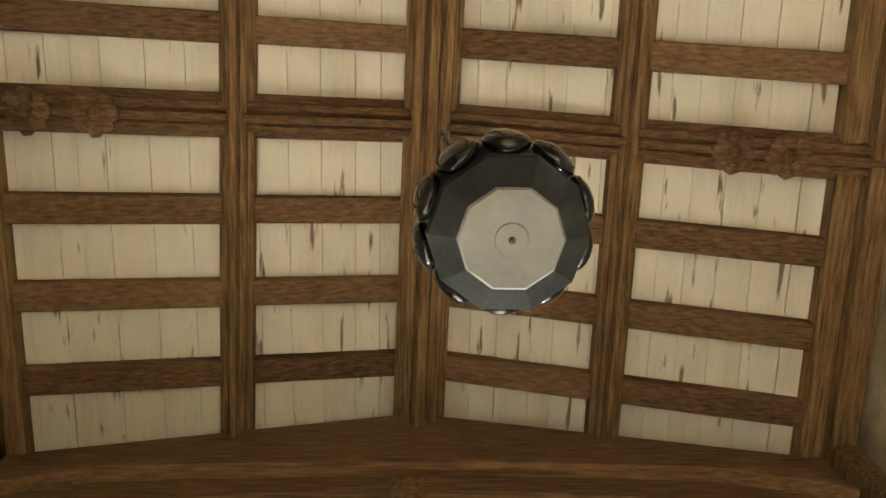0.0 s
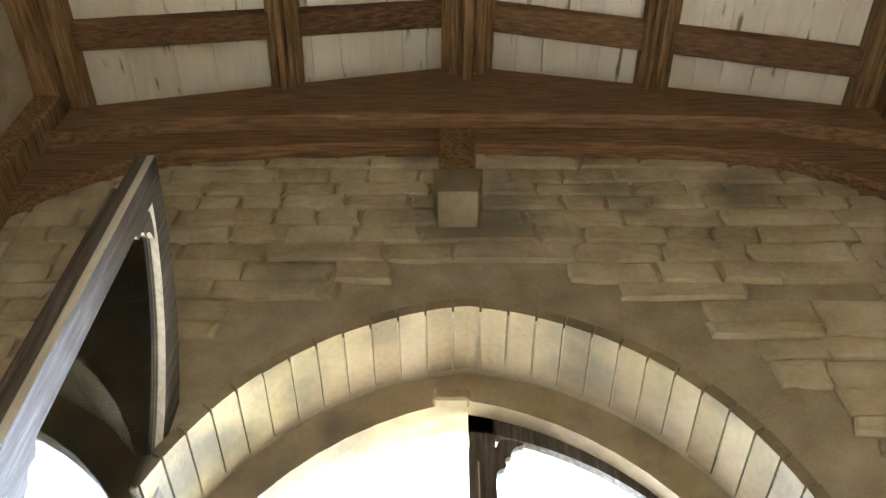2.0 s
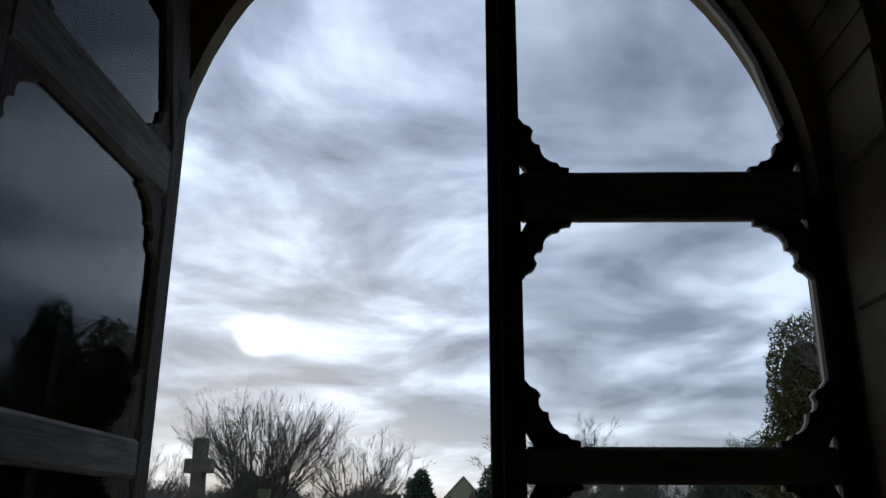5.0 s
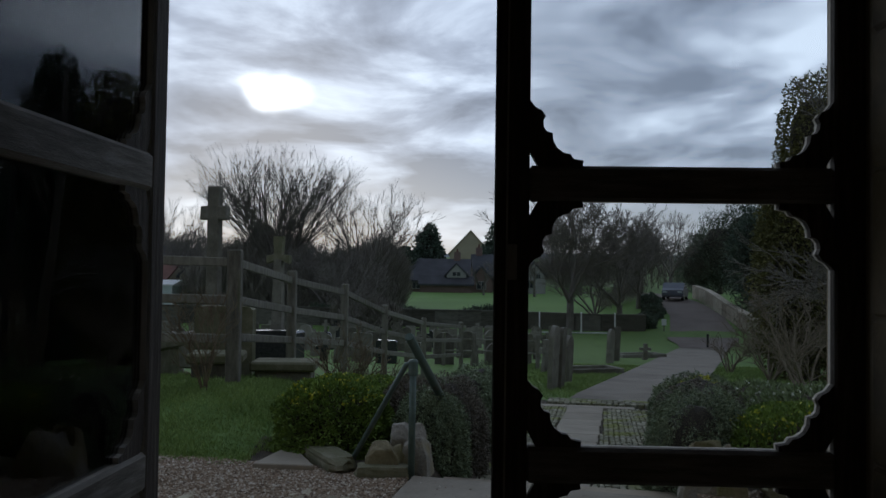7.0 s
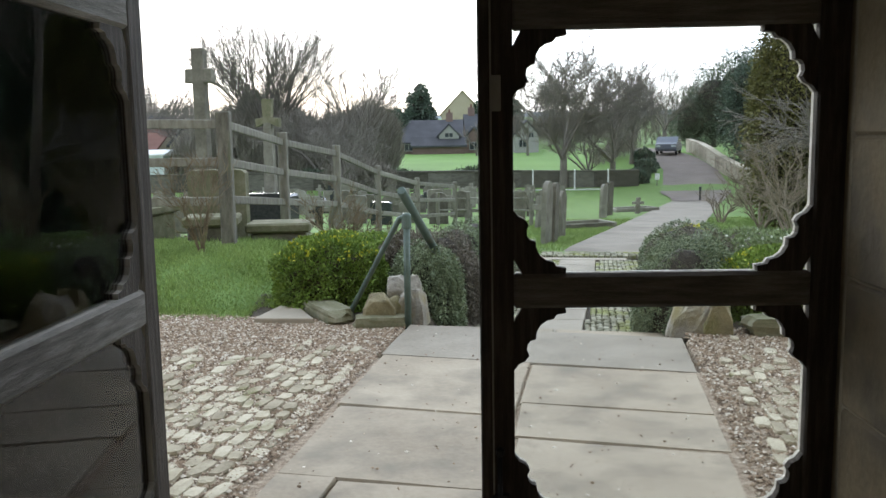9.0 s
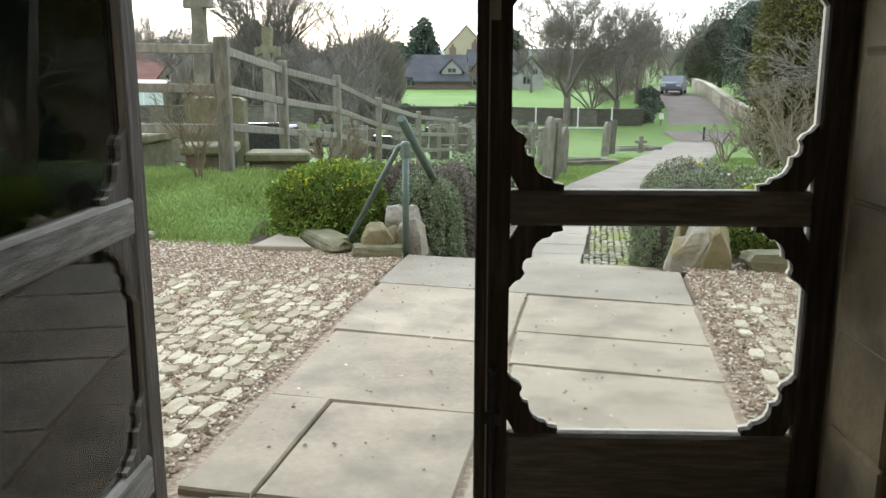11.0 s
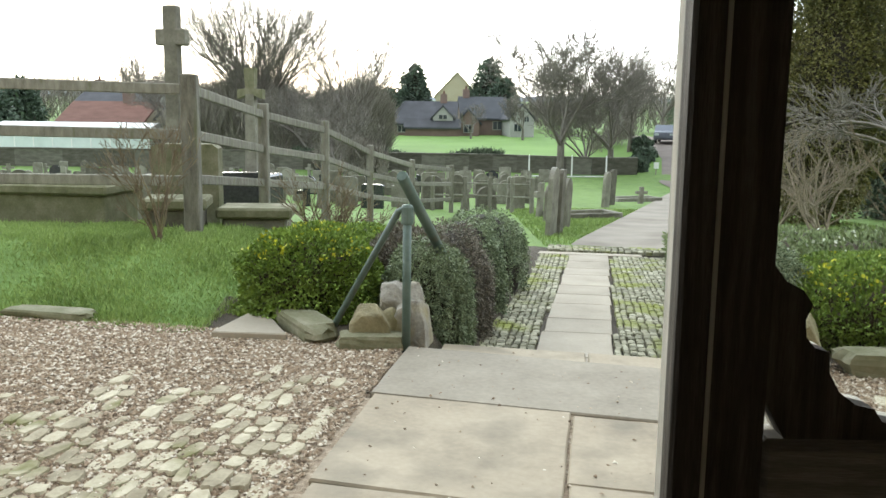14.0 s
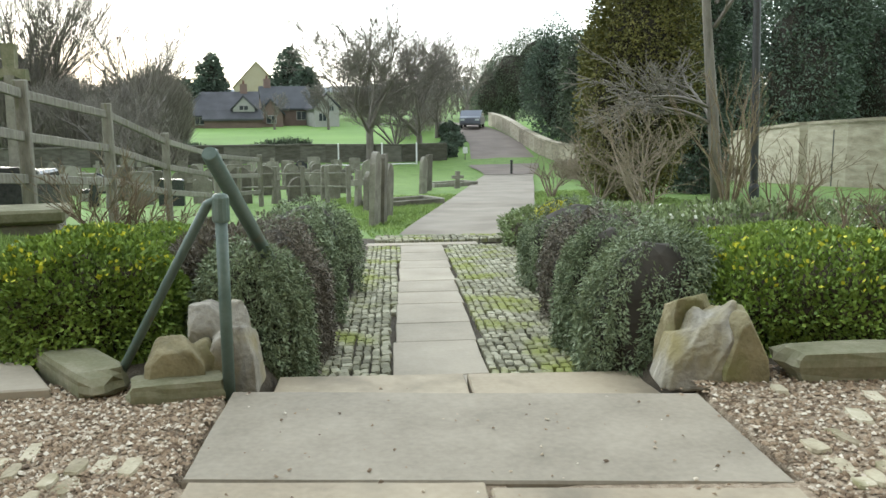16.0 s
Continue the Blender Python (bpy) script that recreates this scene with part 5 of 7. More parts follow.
bushes()


class Twigs:
    """Gathers tapered four-sided segments."""

    def __init__(self):
        self.a, self.b, self.ra, self.rb = [], [], [], []

    def add(self, a, b, ra, rb):
        self.a.append(tuple(a)); self.b.append(tuple(b)); self.ra.append(ra); self.rb.append(rb)

    def mesh(self, name, material, parent=None, sides=4):
        a, b = np.array(self.a), np.array(self.b)
        ra, rb = np.array(self.ra)[:, None], np.array(self.rb)[:, None]
        n = len(a)
        d = unit(b - a)
        h = np.tile(np.array([[0.31, 0.77, 0.55]]), (n, 1))
        u = unit(np.cross(d, h))
        w = np.cross(d, u)
        v = np.empty((n, 2 * sides, 3))
        for k in range(sides):
            c, s = math.cos(2 * math.pi * k / sides), math.sin(2 * math.pi * k / sides)
            o = u * c + w * s
            v[:, k] = a + o * ra
            v[:, sides + k] = b + o * rb
        base = (np.arange(n) * 2 * sides)[:, None]
        f = np.concatenate([base + np.array([[k, (k + 1) % sides, sides + (k + 1) % sides, sides + k]]) for k in range(sides)])
        return fast(name, v.reshape(-1, 3), f, material, parent)


def grow(tw, base, direction, length, radius, depth, rnd, spread=0.5, up=0.12, forks=(2, 3), taper=0.72, shrink=0.78, wiggle=0.14, min_r=0.004, steps=3):
    p = Vector(base)
    d = Vector(direction).normalized()
    r = radius
    for s in range(steps):
        q = p + d * (length / steps)
        r1 = max(r * (1 - (1 - taper) / steps), min_r)
        tw.add(p, q, r, r1)
        p, r = q, r1
        d = (d + Vector((rnd.uniform(-1, 1), rnd.uniform(-1, 1), rnd.uniform(-0.9, 0.9))) * wiggle + Vector((0, 0, up * 0.1))).normalized()
        if depth > 0 and s < steps - 1 and rnd.random() < 0.55:
            side = (d + Vector((rnd.uniform(-1, 1), rnd.uniform(-1, 1), rnd.uniform(-0.5, 0.5))) * spread * 1.5).normalized()
            grow(tw, p, side, length * shrink * rnd.uniform(0.6, 0.95), r * 0.55, depth - 1, rnd, spread, up, forks, taper, shrink, wiggle, min_r, steps)
    if depth > 0:
        for k in range(rnd.randint(*forks)):
            nd = (d + Vector((rnd.uniform(-1, 1), rnd.uniform(-1, 1), rnd.uniform(-0.6, 0.6))) * spread * 1.25 + Vector((0, 0, up * 0.6))).normalized()
            grow(tw, p, nd, length * shrink * rnd.uniform(0.75, 1.1), r * rnd.uniform(0.6, 0.8), depth - 1, rnd, spread, up, forks, taper, shrink, wiggle, min_r, steps)


def bare_tree(x, y, height, seed, label, depth=6, trunk=0.16, low=0.18, spread=0.55, min_r=0.010, mat=None, lean=0.0, forks=(2, 3)):
    rnd = random.Random(seed)
    z = ground_z(x, y)
    t = empty("bare_tree", pose(x, y, z))
    tagged(t, label, "tree", group="bare trees")
    tw = Twigs()
    th = height * low
    tw.add((0, 0, -0.2), (lean * th * 0.5, 0, th * 0.5), trunk * 1.25, trunk)
    tw.add((lean * th * 0.5, 0, th * 0.5), (lean * th, 0, th), trunk, trunk * 0.92)
    tw.mesh("trunk", mat or BARK, t, 8)
    tw = Twigs()
    n = rnd.randint(4, 5)
    for k in range(n):
        a = 2 * math.pi * k / n + rnd.uniform(-0.5, 0.5)
        e = rnd.uniform(0.45, 1.3) if k else 0.1
        grow(tw, (lean * th, 0, th * rnd.uniform(0.8, 1.0)), (math.cos(a) * e, math.sin(a) * e, 1), height * (1 - low) * 0.30, trunk * 0.6, depth - 1, rnd, spread, 0.14, forks, 0.7, 0.76, 0.16, min_r, 3)
    tw.mesh("crown", mat or BARK, t, 3)
    return t


def fan_tree(x, y, height, seed, label, limbs=20):
    """A winter crown: long limbs fanned into a dome, ending in fine sprays."""
    rnd = random.Random(seed)
    t = empty("bare_tree", pose(x, y, ground_z(x, y)))
    tagged(t, label, "tree", group="bare trees")
    tw = Twigs()
    tw.add((0, 0, -0.2), (0, 0, height * 0.1), 0.36, 0.30)
    tw.add((0, 0, height * 0.1), (0.05, 0, height * 0.22), 0.30, 0.26)
    tw.mesh("trunk", BARK, t, 8)
    tw = Twigs()
    for k in range(limbs):
        a = 2.4 * k + rnd.uniform(-0.3, 0.3)
        e = 0.10 + 0.85 * math.sqrt((k + 0.5) / limbs)
        grow(tw, (0, 0, height * rnd.uniform(0.16, 0.24)), (math.cos(a) * e, math.sin(a) * e, 1), height * 0.295, 0.085, 4, rnd, 0.42, 0.22, (2, 3), 0.66, 0.70, 0.10, 0.008, 4)
    tw.mesh("crown", BARK, t, 3)
    return t


def shrub_stems(name, x, y, height, seed, label, stems=6, mat=None, depth=3, spread=0.6, r=0.012, wide=0.5, category="shrub", group=""):
    rnd = random.Random(seed)
    t = empty(name, pose(x, y, ground_z(x, y)))
    tagged(t, label, category, group=group)
    for k in range(stems):
        tw = Twigs()
        a = rnd.uniform(0, 2 * math.pi)
        grow(tw, (rnd.uniform(-0.05, 0.05), rnd.uniform(-0.05, 0.05), -0.03), (math.cos(a) * wide, math.sin(a) * wide, 1), height * 0.42, r, depth, rnd, spread, 0.1, (1, 3), 0.75, 0.66, 0.2, 0.0028 if r < 0.02 else 0.004, 3)
        tw.mesh("stem", mat or ROSEW, t, 4)
    return t


def clump_tree(name, label, x, y, parts, n, size, mat, seed, z=None, trunk=None, group="evergreens", lumps=0.28):
    """An evergreen: sprays of needles over several uneven masses (dx, dy, dz, rx, ry, rz)."""
    z = ground_z(x, y) if z is None else z
    t = empty(name, pose(x, y, z))
    tagged(t, label, "tree", group=group)
    if trunk:
        part("trunk", tube([(0, 0, -0.2), (0.05, 0, trunk[1] * 0.5), (0.0, 0.05, trunk[1])], [trunk[0], trunk[0] * 0.8, trunk[0] * 0.45], 8), BARK, t)
    vol = sum(p[3] * p[5] for p in parts)
    pos, out = [], []
    core = bmesh.new()
    for i, (dx, dy, dz, rx, ry, rz) in enumerate(parts):
        k = max(200, int(n * rx * rz / vol))
        d = sphere_dirs(k)
        m = lumpy(d, seed + i * 3.1, lumps, 2.6)
        p = d * (m * (1 - 0.30 * RNG.random(k) ** 1.4))[:, None] * np.array((rx, ry, rz)) + np.array((dx, dy, dz))
        pos.append(p)
        out.append(unit(d / np.array((rx, ry, rz))) * 0.8 + RNG.normal(size=(k, 3)) * 0.5 + np.array((0, 0, -0.15)))
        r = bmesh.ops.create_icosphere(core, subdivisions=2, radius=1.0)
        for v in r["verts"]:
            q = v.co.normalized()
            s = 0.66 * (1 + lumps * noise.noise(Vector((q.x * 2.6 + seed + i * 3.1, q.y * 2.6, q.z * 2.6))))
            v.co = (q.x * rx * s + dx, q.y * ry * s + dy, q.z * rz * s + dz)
    # dark masses behind the sprays, painted shade for the gaps
    part("shade_fill", core, CORE_SHADE, t)
    leaves("crown", np.concatenate(pos), np.concatenate(out), size, size * 0.28, mat, t)
    return t


def at_depth(az, y):
    """x at depth y on a bearing (degrees to the right of ahead) from the end of the walk."""
    return -0.137 + (y - 2.149) * math.tan(radians(az))


def trees():
    bare_tree(at_depth(7.1, 55), 55, 10.5, 5, "bare spreading tree beside the churchyard wall", depth=7, trunk=0.24, low=0.2)
    bare_tree(at_depth(10.4, 60), 60, 10.0, 9, "broad bare tree with many upright limbs by the lane", depth=7, trunk=0.22, low=0.12, spread=0.6)
    bare_tree(at_depth(11.6, 66), 66, 7.5, 19, "bare tree behind the lane", depth=6, trunk=0.18, low=0.15)
    fan_tree(at_depth(-13.3, 62), 62, 12.8, 12, "tall bare tree with a broad fan of fine branches", 34)
    fan_tree(at_depth(-20.2, 84), 84, 10.0, 14, "bare tree with a fan of fine branches", 10)
    fan_tree(at_depth(-7.0, 70), 70, 11.0, 15, "slender bare tree behind the hedgerow", 12)
    bare_tree(at_depth(-8.2, 50), 50, 5.5, 16, "small bare tree on the churchyard edge", depth=6, trunk=0.13, low=0.15, spread=0.6)
    bare_tree(at_depth(-20.5, 98), 98, 8.5, 17, "bare tree beyond the cottages", depth=6, trunk=0.2, low=0.2, spread=0.5)
    bare_tree(at_depth(13.6, 78), 78, 9.0, 18, "bare tree at the head of the lane", depth=6, trunk=0.2, low=0.2, spread=0.5)
    bare_tree(at_depth(4.4, 92), 92, 6.0, 31, "bare garden tree before the white house", depth=6, trunk=0.14, low=0.2)
    bare_tree(at_depth(0.9, 94), 94, 4.6, 32, "small bare garden tree before the houses", depth=5, trunk=0.12, low=0.2)
    bare_tree(at_depth(-18.6, 71), 71, 8.0, 33, "bare tree in the hedgerow", depth=6, trunk=0.18, low=0.2)
    bare_tree(at_depth(-10.0, 58), 58, 7.0, 34, "bare tree in the hedgerow", depth=6, trunk=0.18, low=0.15)
    bare_tree(at_depth(8.8, 57), 57, 6.5, 35, "small bare tree beside the lane", depth=6, trunk=0.14, low=0.12)
    # dense evergreens along the lane wall
    E = [(16.6, 92, [(0, 0, 4.2, 3.6, 2.8, 4.6), (3.0, 0, 5.6, 3.6, 2.8, 5.0), (-2.4, 0, 3.0, 2.6, 2.0, 3.4)], IVY, 51), (20.0, 60, [(0, 0, 4.0, 2.8, 2.2, 4.4), (1.8, 0, 3.0, 2.2, 2.0, 3.4), (-1.2, 0, 5.6, 1.5, 1.4, 1.8)], YEW, 53),
         (22.6, 50, [(0, 0, 3.6, 2.6, 2.2, 4.2), (-1.0, 0, 5.5, 1.8, 1.6, 2.4), (1.2, 0, 6.0, 1.9, 1.6, 2.6)], IVY, 55), (25.3, 42, [(0, 0, 3.0, 2.0, 1.8, 3.6), (0.4, 0, 5.4, 1.5, 1.4, 2.2)], YEW, 57),
         (39.0, 40, [(0, 0, 4.0, 3.6, 2.6, 5.0), (3.0, 0, 6.0, 3.4, 2.4, 4.0), (-2.4, 0, 6.4, 2.8, 2.2, 3.4)], YEW, 59), (34.5, 38, [(0, 0, 4.4, 2.6, 2.2, 5.2), (1.2, 0, 8.0, 2.2, 2.0, 3.2)], YEW, 61), (44.5, 38, [(0, 0, 3.4, 3.4, 2.6, 4.2), (1.0, 0, 7.0, 2.8, 2.2, 3.6)], IVY, 63), (29.5, 46, [(0, 0, 4.4, 3.2, 2.4, 5.6), (0.6, 0, 8.8, 2.4, 2.0, 3.4)], YEW, 65)]
    for az, y, parts, mat, s in E:
        clump_tree("evergreen_tree", "tall dark evergreen crowding over the lane wall", at_depth(az, y), y, parts, 34000, 0.17, mat, s, trunk=(0.3, 4), lumps=0.36)
    clump_tree("golden_cypress", "broad upright cypress with golden-green sprays", at_depth(24.6, 21.5), 21.5, [(0, 0, 3.1, 1.25, 1.15, 3.4), (0.65, 0.15, 3.5, 1.02, 1.0, 3.2), (-0.5, 0, 2.5, 0.95, 0.95, 2.7), (0.15, 0, 6.1, 0.95, 0.9, 1.9)], 66000, 0.085, CYPRESS, 71, trunk=(0.3, 3), lumps=0.2)
    clump_tree("golden_cypress", "second cypress behind a pale bare trunk", at_depth(28.4, 24), 24, [(0, 0, 3.5, 1.1, 1.0, 4.0), (0.25, 0, 7, 0.8, 0.8, 2.2)], 36000, 0.11, YEW, 73, trunk=(0.3, 3), lumps=0.2)
    # far conifers by the houses
    for az, y, h, w, s in ((-3.0, 108, 7.8, 2.4, 81), (-4.6, 104, 5.0, 2.0, 82), (-14.2, 92, 7.0, 2.2, 83), (2.0, 118, 9.3, 2.8, 84), (3.0, 112, 6.5, 2.6, 85), (-27.5, 84, 5.5, 2.2, 86), (-29.3, 72, 4.4, 2.2, 87)):
        clump_tree("conifer", "distant dark conifer among the houses", at_depth(az, y), y, [(0, 0, h * 0.35, w, w, h * 0.4), (0, 0, h * 0.62, w * 0.72, w * 0.7, h * 0.38), (0.2, 0, h * 0.84, w * 0.4, w * 0.4, h * 0.2)], 5200, 0.45, YEW, s, group="distant conifers")
    for az, y, w, s in ((12.2, 57, 1.0, 101), (12.6, 61, 1.1, 102), (12.4, 66, 1.1, 103)):
        clump_tree("hedge_bush", "dark clipped bush on the bank beside the lane", at_depth(az, y), y, [(0, 0, 0.35, w * 0.7, w, 0.6)], 2200, 0.18, YEW, s, group="lane bushes")
    # the pale dead trunk
    x, y = at_depth(29.0, 18.0), 18.0
    t = empty("dead_trunk", pose(x, y, ground_z(x, y)))
    tagged(t, "pale torn trunk of a bare tree with drooping twigs", "tree")
    part("trunk", tube([(0.35, 0, -0.2), (0.18, 0, 1.6), (0.0, 0, 3.2), (-0.15, 0, 4.6), (-0.2, 0, 7)], [0.13, 0.115, 0.095, 0.08, 0.04], 10), BARK, t)
    rnd = random.Random(4)
    for k in range(9):
        tw = Twigs()
        a = rnd.uniform(0, 6.28)
        grow(tw, (0.1, 0, rnd.uniform(1.5, 5)), (math.cos(a), math.sin(a), rnd.uniform(0.2, 1.4)), 1.1, 0.05, 4, rnd, 0.6, 0.0, (2, 3), 0.7, 0.75, 0.2, 0.01, 3)
        tw.mesh("limb", BARK, t, 3)
    # pale dome of twigs and rose stems in the border
    shrub_stems("bare_shrub", at_depth(25.6, 16.5), 16.5, 2.6, 3, "wide pale dome of bare winter twigs", stems=9, mat=TWIG, depth=4, spread=0.75, r=0.03, wide=0.8)
    shrub_stems("bare_shrub", at_depth(22.3, 21), 21, 2.0, 13, "bare brown shrub beside the lane", stems=8, mat=TWIG, depth=4, spread=0.7, r=0.03, wide=0.7)
    shrub_stems("bare_shrub", at_depth(19.2, 24), 24, 1.5, 14, "bare brown shrub beside the lane", stems=8, mat=TWIG, depth=3, spread=0.7, r=0.025, wide=0.6)
    shrub_stems("red_stemmed_shrub", at_depth(30.5, 15.2), 15.2, 2.9, 5, "reddish bare stems standing in the border", stems=9, mat=ROSEW, depth=3, spread=0.35, r=0.022, wide=0.3)
    shrub_stems("rose_bush", at_depth(33.6, 9.6), 9.6, 1.25, 6, "leafless rose bush in the border", stems=9, mat=ROSEW, depth=3, spread=0.5, r=0.013, wide=0.4, group="rose bushes")
    shrub_stems("rose_bush", at_depth(38.6, 7.2), 7.2, 0.95, 7, "leafless rose bush in the border", stems=6, mat=ROSEW, depth=3, spread=0.5, r=0.013, wide=0.45, group="rose bushes")
    shrub_stems("rose_bush", -1.40, 9.30, 1.15, 8, "leafless rose bush behind the box hedge", stems=11, mat=ROSEW, depth=3, spread=0.5, r=0.011, wide=0.6, group="rose bushes")
    shrub_stems("rose_bush", -0.95, 9.4, 0.95, 18, "leafless rose bush behind the box hedge", stems=8, mat=ROSEW, depth=3, spread=0.55, r=0.012, wide=0.5, group="rose bushes")
    shrub_stems("rose_bush", -2.62, 8.10, 1.15, 9, "dry leafless rose bush against the fence post", stems=11, mat=ROSEW, depth=3, spread=0.5, r=0.008, wide=0.35, group="rose bushes")


trees()


def thicket(name, label, spots, n, height, mat, seed, width=0.03, depth=2.0):
    """A winter hedgerow: countless fine upright twigs rising out of a low dense mass."""
    rng = np.random.default_rng(seed)
    spots = np.array(spots)
    seglen = np.linalg.norm(np.diff(spots[:, :2], axis=0), axis=1)
    cum = np.concatenate([[0], np.cumsum(seglen)])
    t = rng.random(n) * cum[-1]
    i = np.clip(np.searchsorted(cum, t) - 1, 0, len(seglen) - 1)
    k = ((t - cum[i]) / seglen[i])[:, None]
    p = spots[i] * (1 - k) + spots[i + 1] * k
    x, y = p[:, 0], p[:, 1] + rng.normal(size=n) * depth * 0.5
    z0 = np.array([ground_z(a, b) for a, b in zip(x, y)])
    top = p[:, 2] * height * np.array([0.75 + 0.45 * noise.noise(Vector((a * 0.23, seed, 0))) for a in x])
    start = rng.random(n) ** 0.8 * top * 0.75
    base = np.stack([x, y, z0 + start], 1)
    d = rng.normal(size=(n, 3)) * 0.45
    d[:, 2] = 1.0
    L = top * rng.uniform(0.18, 0.42, n)
    d = unit(d)
    side = unit(np.cross(d, rng.normal(size=(n, 3))))
    w = (width * rng.uniform(0.6, 1.4, n))[:, None]
    tip = base + d * L[:, None]
    v = np.empty((n, 4, 3))
    v[:, 0] = base - side * w
    v[:, 1] = base + side * w
    v[:, 2] = tip + side * w * 0.3
    v[:, 3] = tip - side * w * 0.3
    ob = fast(name, v.reshape(-1, 3), np.arange(n * 4).reshape(n, 4), mat)
    return tagged(ob, label, "hedgerow", kind="stuff")


def woods():
    A = lambda az, y, h: (at_depth(az, y), y, h)
    thicket("far_hedgerow", "dense brown winter thicket behind the field", [A(-18.8, 69, 4.0), A(-17, 66, 7.0), A(-11, 62, 7.8), A(-6.5, 66, 6.6), A(-4.6, 70, 4.2)], 62000, 1.0, BRUSH, 91, 0.020, 3.0)
    thicket("far_hedgerow", "brown scrub on the near side of the field", [A(-9.5, 54, 2.4), A(-7.2, 54, 3.0), A(-4.8, 54, 2.0)], 5000, 1.0, BRUSH, 92, 0.028, 1.5)
    thicket("far_hedgerow", "bare scrub round the trees by the lane", [A(8.8, 70, 1.6), A(10.2, 70, 2.6), A(11.8, 72, 3.0)], 2500, 1.0, BRUSH, 93, 0.018, 2.5)
    thicket("wall_hedge", "low dark clipped hedge along the churchyard wall", [A(-11, 56.9, 1.75), A(-4, 56.9, 1.7), A(3.2, 56.9, 1.65)], 9000, 1.0, IVY, 96, 0.05, 0.5)
    thicket("far_hedgerow", "line of far trees behind the houses", [A(-36, 130, 9), A(-20, 132, 9.5), A(-8, 128, 7.0), A(-3, 125, 4.0), A(3, 125, 4.5), A(9, 120, 8), A(17, 115, 10)], 24000, 1.0, BRUSH, 94, 0.04, 6.0)
    thicket("far_hedgerow", "brown undergrowth below the lane wall", [A(20, 36, 1.3), A(24, 28, 1.6), A(28, 25, 1.6), (at_depth(31, 23), 23, 1.2)], 5000, 1.0, TWIG, 95, 0.012, 2.0)


woods()


# ---------------------------------------------------------------- walls, graves, houses
def masonry(name, pts, height, thick, label, mat=WALLSTONE, cap=True):
    t = empty(name)
    tagged(t, label, "wall", kind="structure")
    bm = bmesh.new()
    rnd = random.Random(len(pts) * 7)
    top = bmesh.new()
    for (x0, y0, h0), (x1, y1, h1) in zip(pts, pts[1:]):
        L = math.hypot(x1 - x0, y1 - y0)
        n = max(1, int(L / 1.5))
        d = Vector((x1 - x0, y1 - y0)) / L
        nr = Vector((-d.y, d.x)) * thick / 2
        for i in range(n):
            a, b = i / n, (i + 1) / n
            ax, ay, bx, by = x0 + (x1 - x0) * a, y0 + (y1 - y0) * a, x0 + (x1 - x0) * b, y0 + (y1 - y0) * b
            ha, hb = h0 + (h1 - h0) * a, h0 + (h1 - h0) * b
            za, zb = ground_z(ax, ay), ground_z(bx, by)
            for m, w, lo, hi in ((bm, 1.0, None, 0.0), (top, 1.25, 0.0, 0.1)) if cap else ((bm, 1.0, None, 0.0),):
                v = []
                for px, py, z, h in ((ax, ay, za, ha), (bx, by, zb, hb)):
                    for s in (-1, 1):
                        v.append(m.verts.new((px + nr.x * s * w, py + nr.y * s * w, z - 0.4 if lo is None else z + h + lo)))
                        v.append(m.verts.new((px + nr.x * s * w, py + nr.y * s * w, z + h + hi)))
                for f in ((0, 4, 5, 1), (2, 3, 7, 6), (1, 5, 7, 3), (0, 1, 3, 2), (4, 6, 7, 5)):
                    m.faces.new([v[k] for k in f])
    bmesh.ops.recalc_face_normals(bm, faces=bm.faces)
    part("wall_body", bm, mat, t)
    if cap:
        bmesh.ops.recalc_face_normals(top, faces=top.faces)
        part("coping", top, mat, t)
    else:
        top.free()
    return t


masonry("wall_lane", [(19.6, 75, 1.0), (18.4, 62, 1.0), (17.6, 50, 1.15), (17.2, 38, 1.4), (17.0, 31, 1.7), (16.9, 26.6, 1.9)], 1.2, 0.4, "long pale stone wall beside the lane")
masonry("wall_garden", [(16.9, 26.2, 1.9), (17.6, 21.5, 1.95), (18.4, 16.0, 2.0)], 1.9, 0.4, "pale stone garden wall with a dark gap")
masonry("wall_churchyard", [(at_depth(-33, 56), 56, 1.1), (at_depth(-12, 56), 56, 1.1), (at_depth(2.5, 56), 56, 1.05), (at_depth(9.2, 55), 55, 1.0), (at_depth(12.2, 55), 55, 1.0)], 1.0, 0.4, "dark grey churchyard wall along the foot of the field", FIELDWALL)
# black panel added to stand in for the wall's dark opening
tagged(part("doorway_panel", boxed(-0.4, 0.4, -0.05, 0.05, 0, 1.75, 0.02), IRON), "dark panel in the doorway of the stone garden wall", "gate").matrix_world = pose(16.95, 25.5, ground_z(16.9, 25.5), 0, 0, 82)


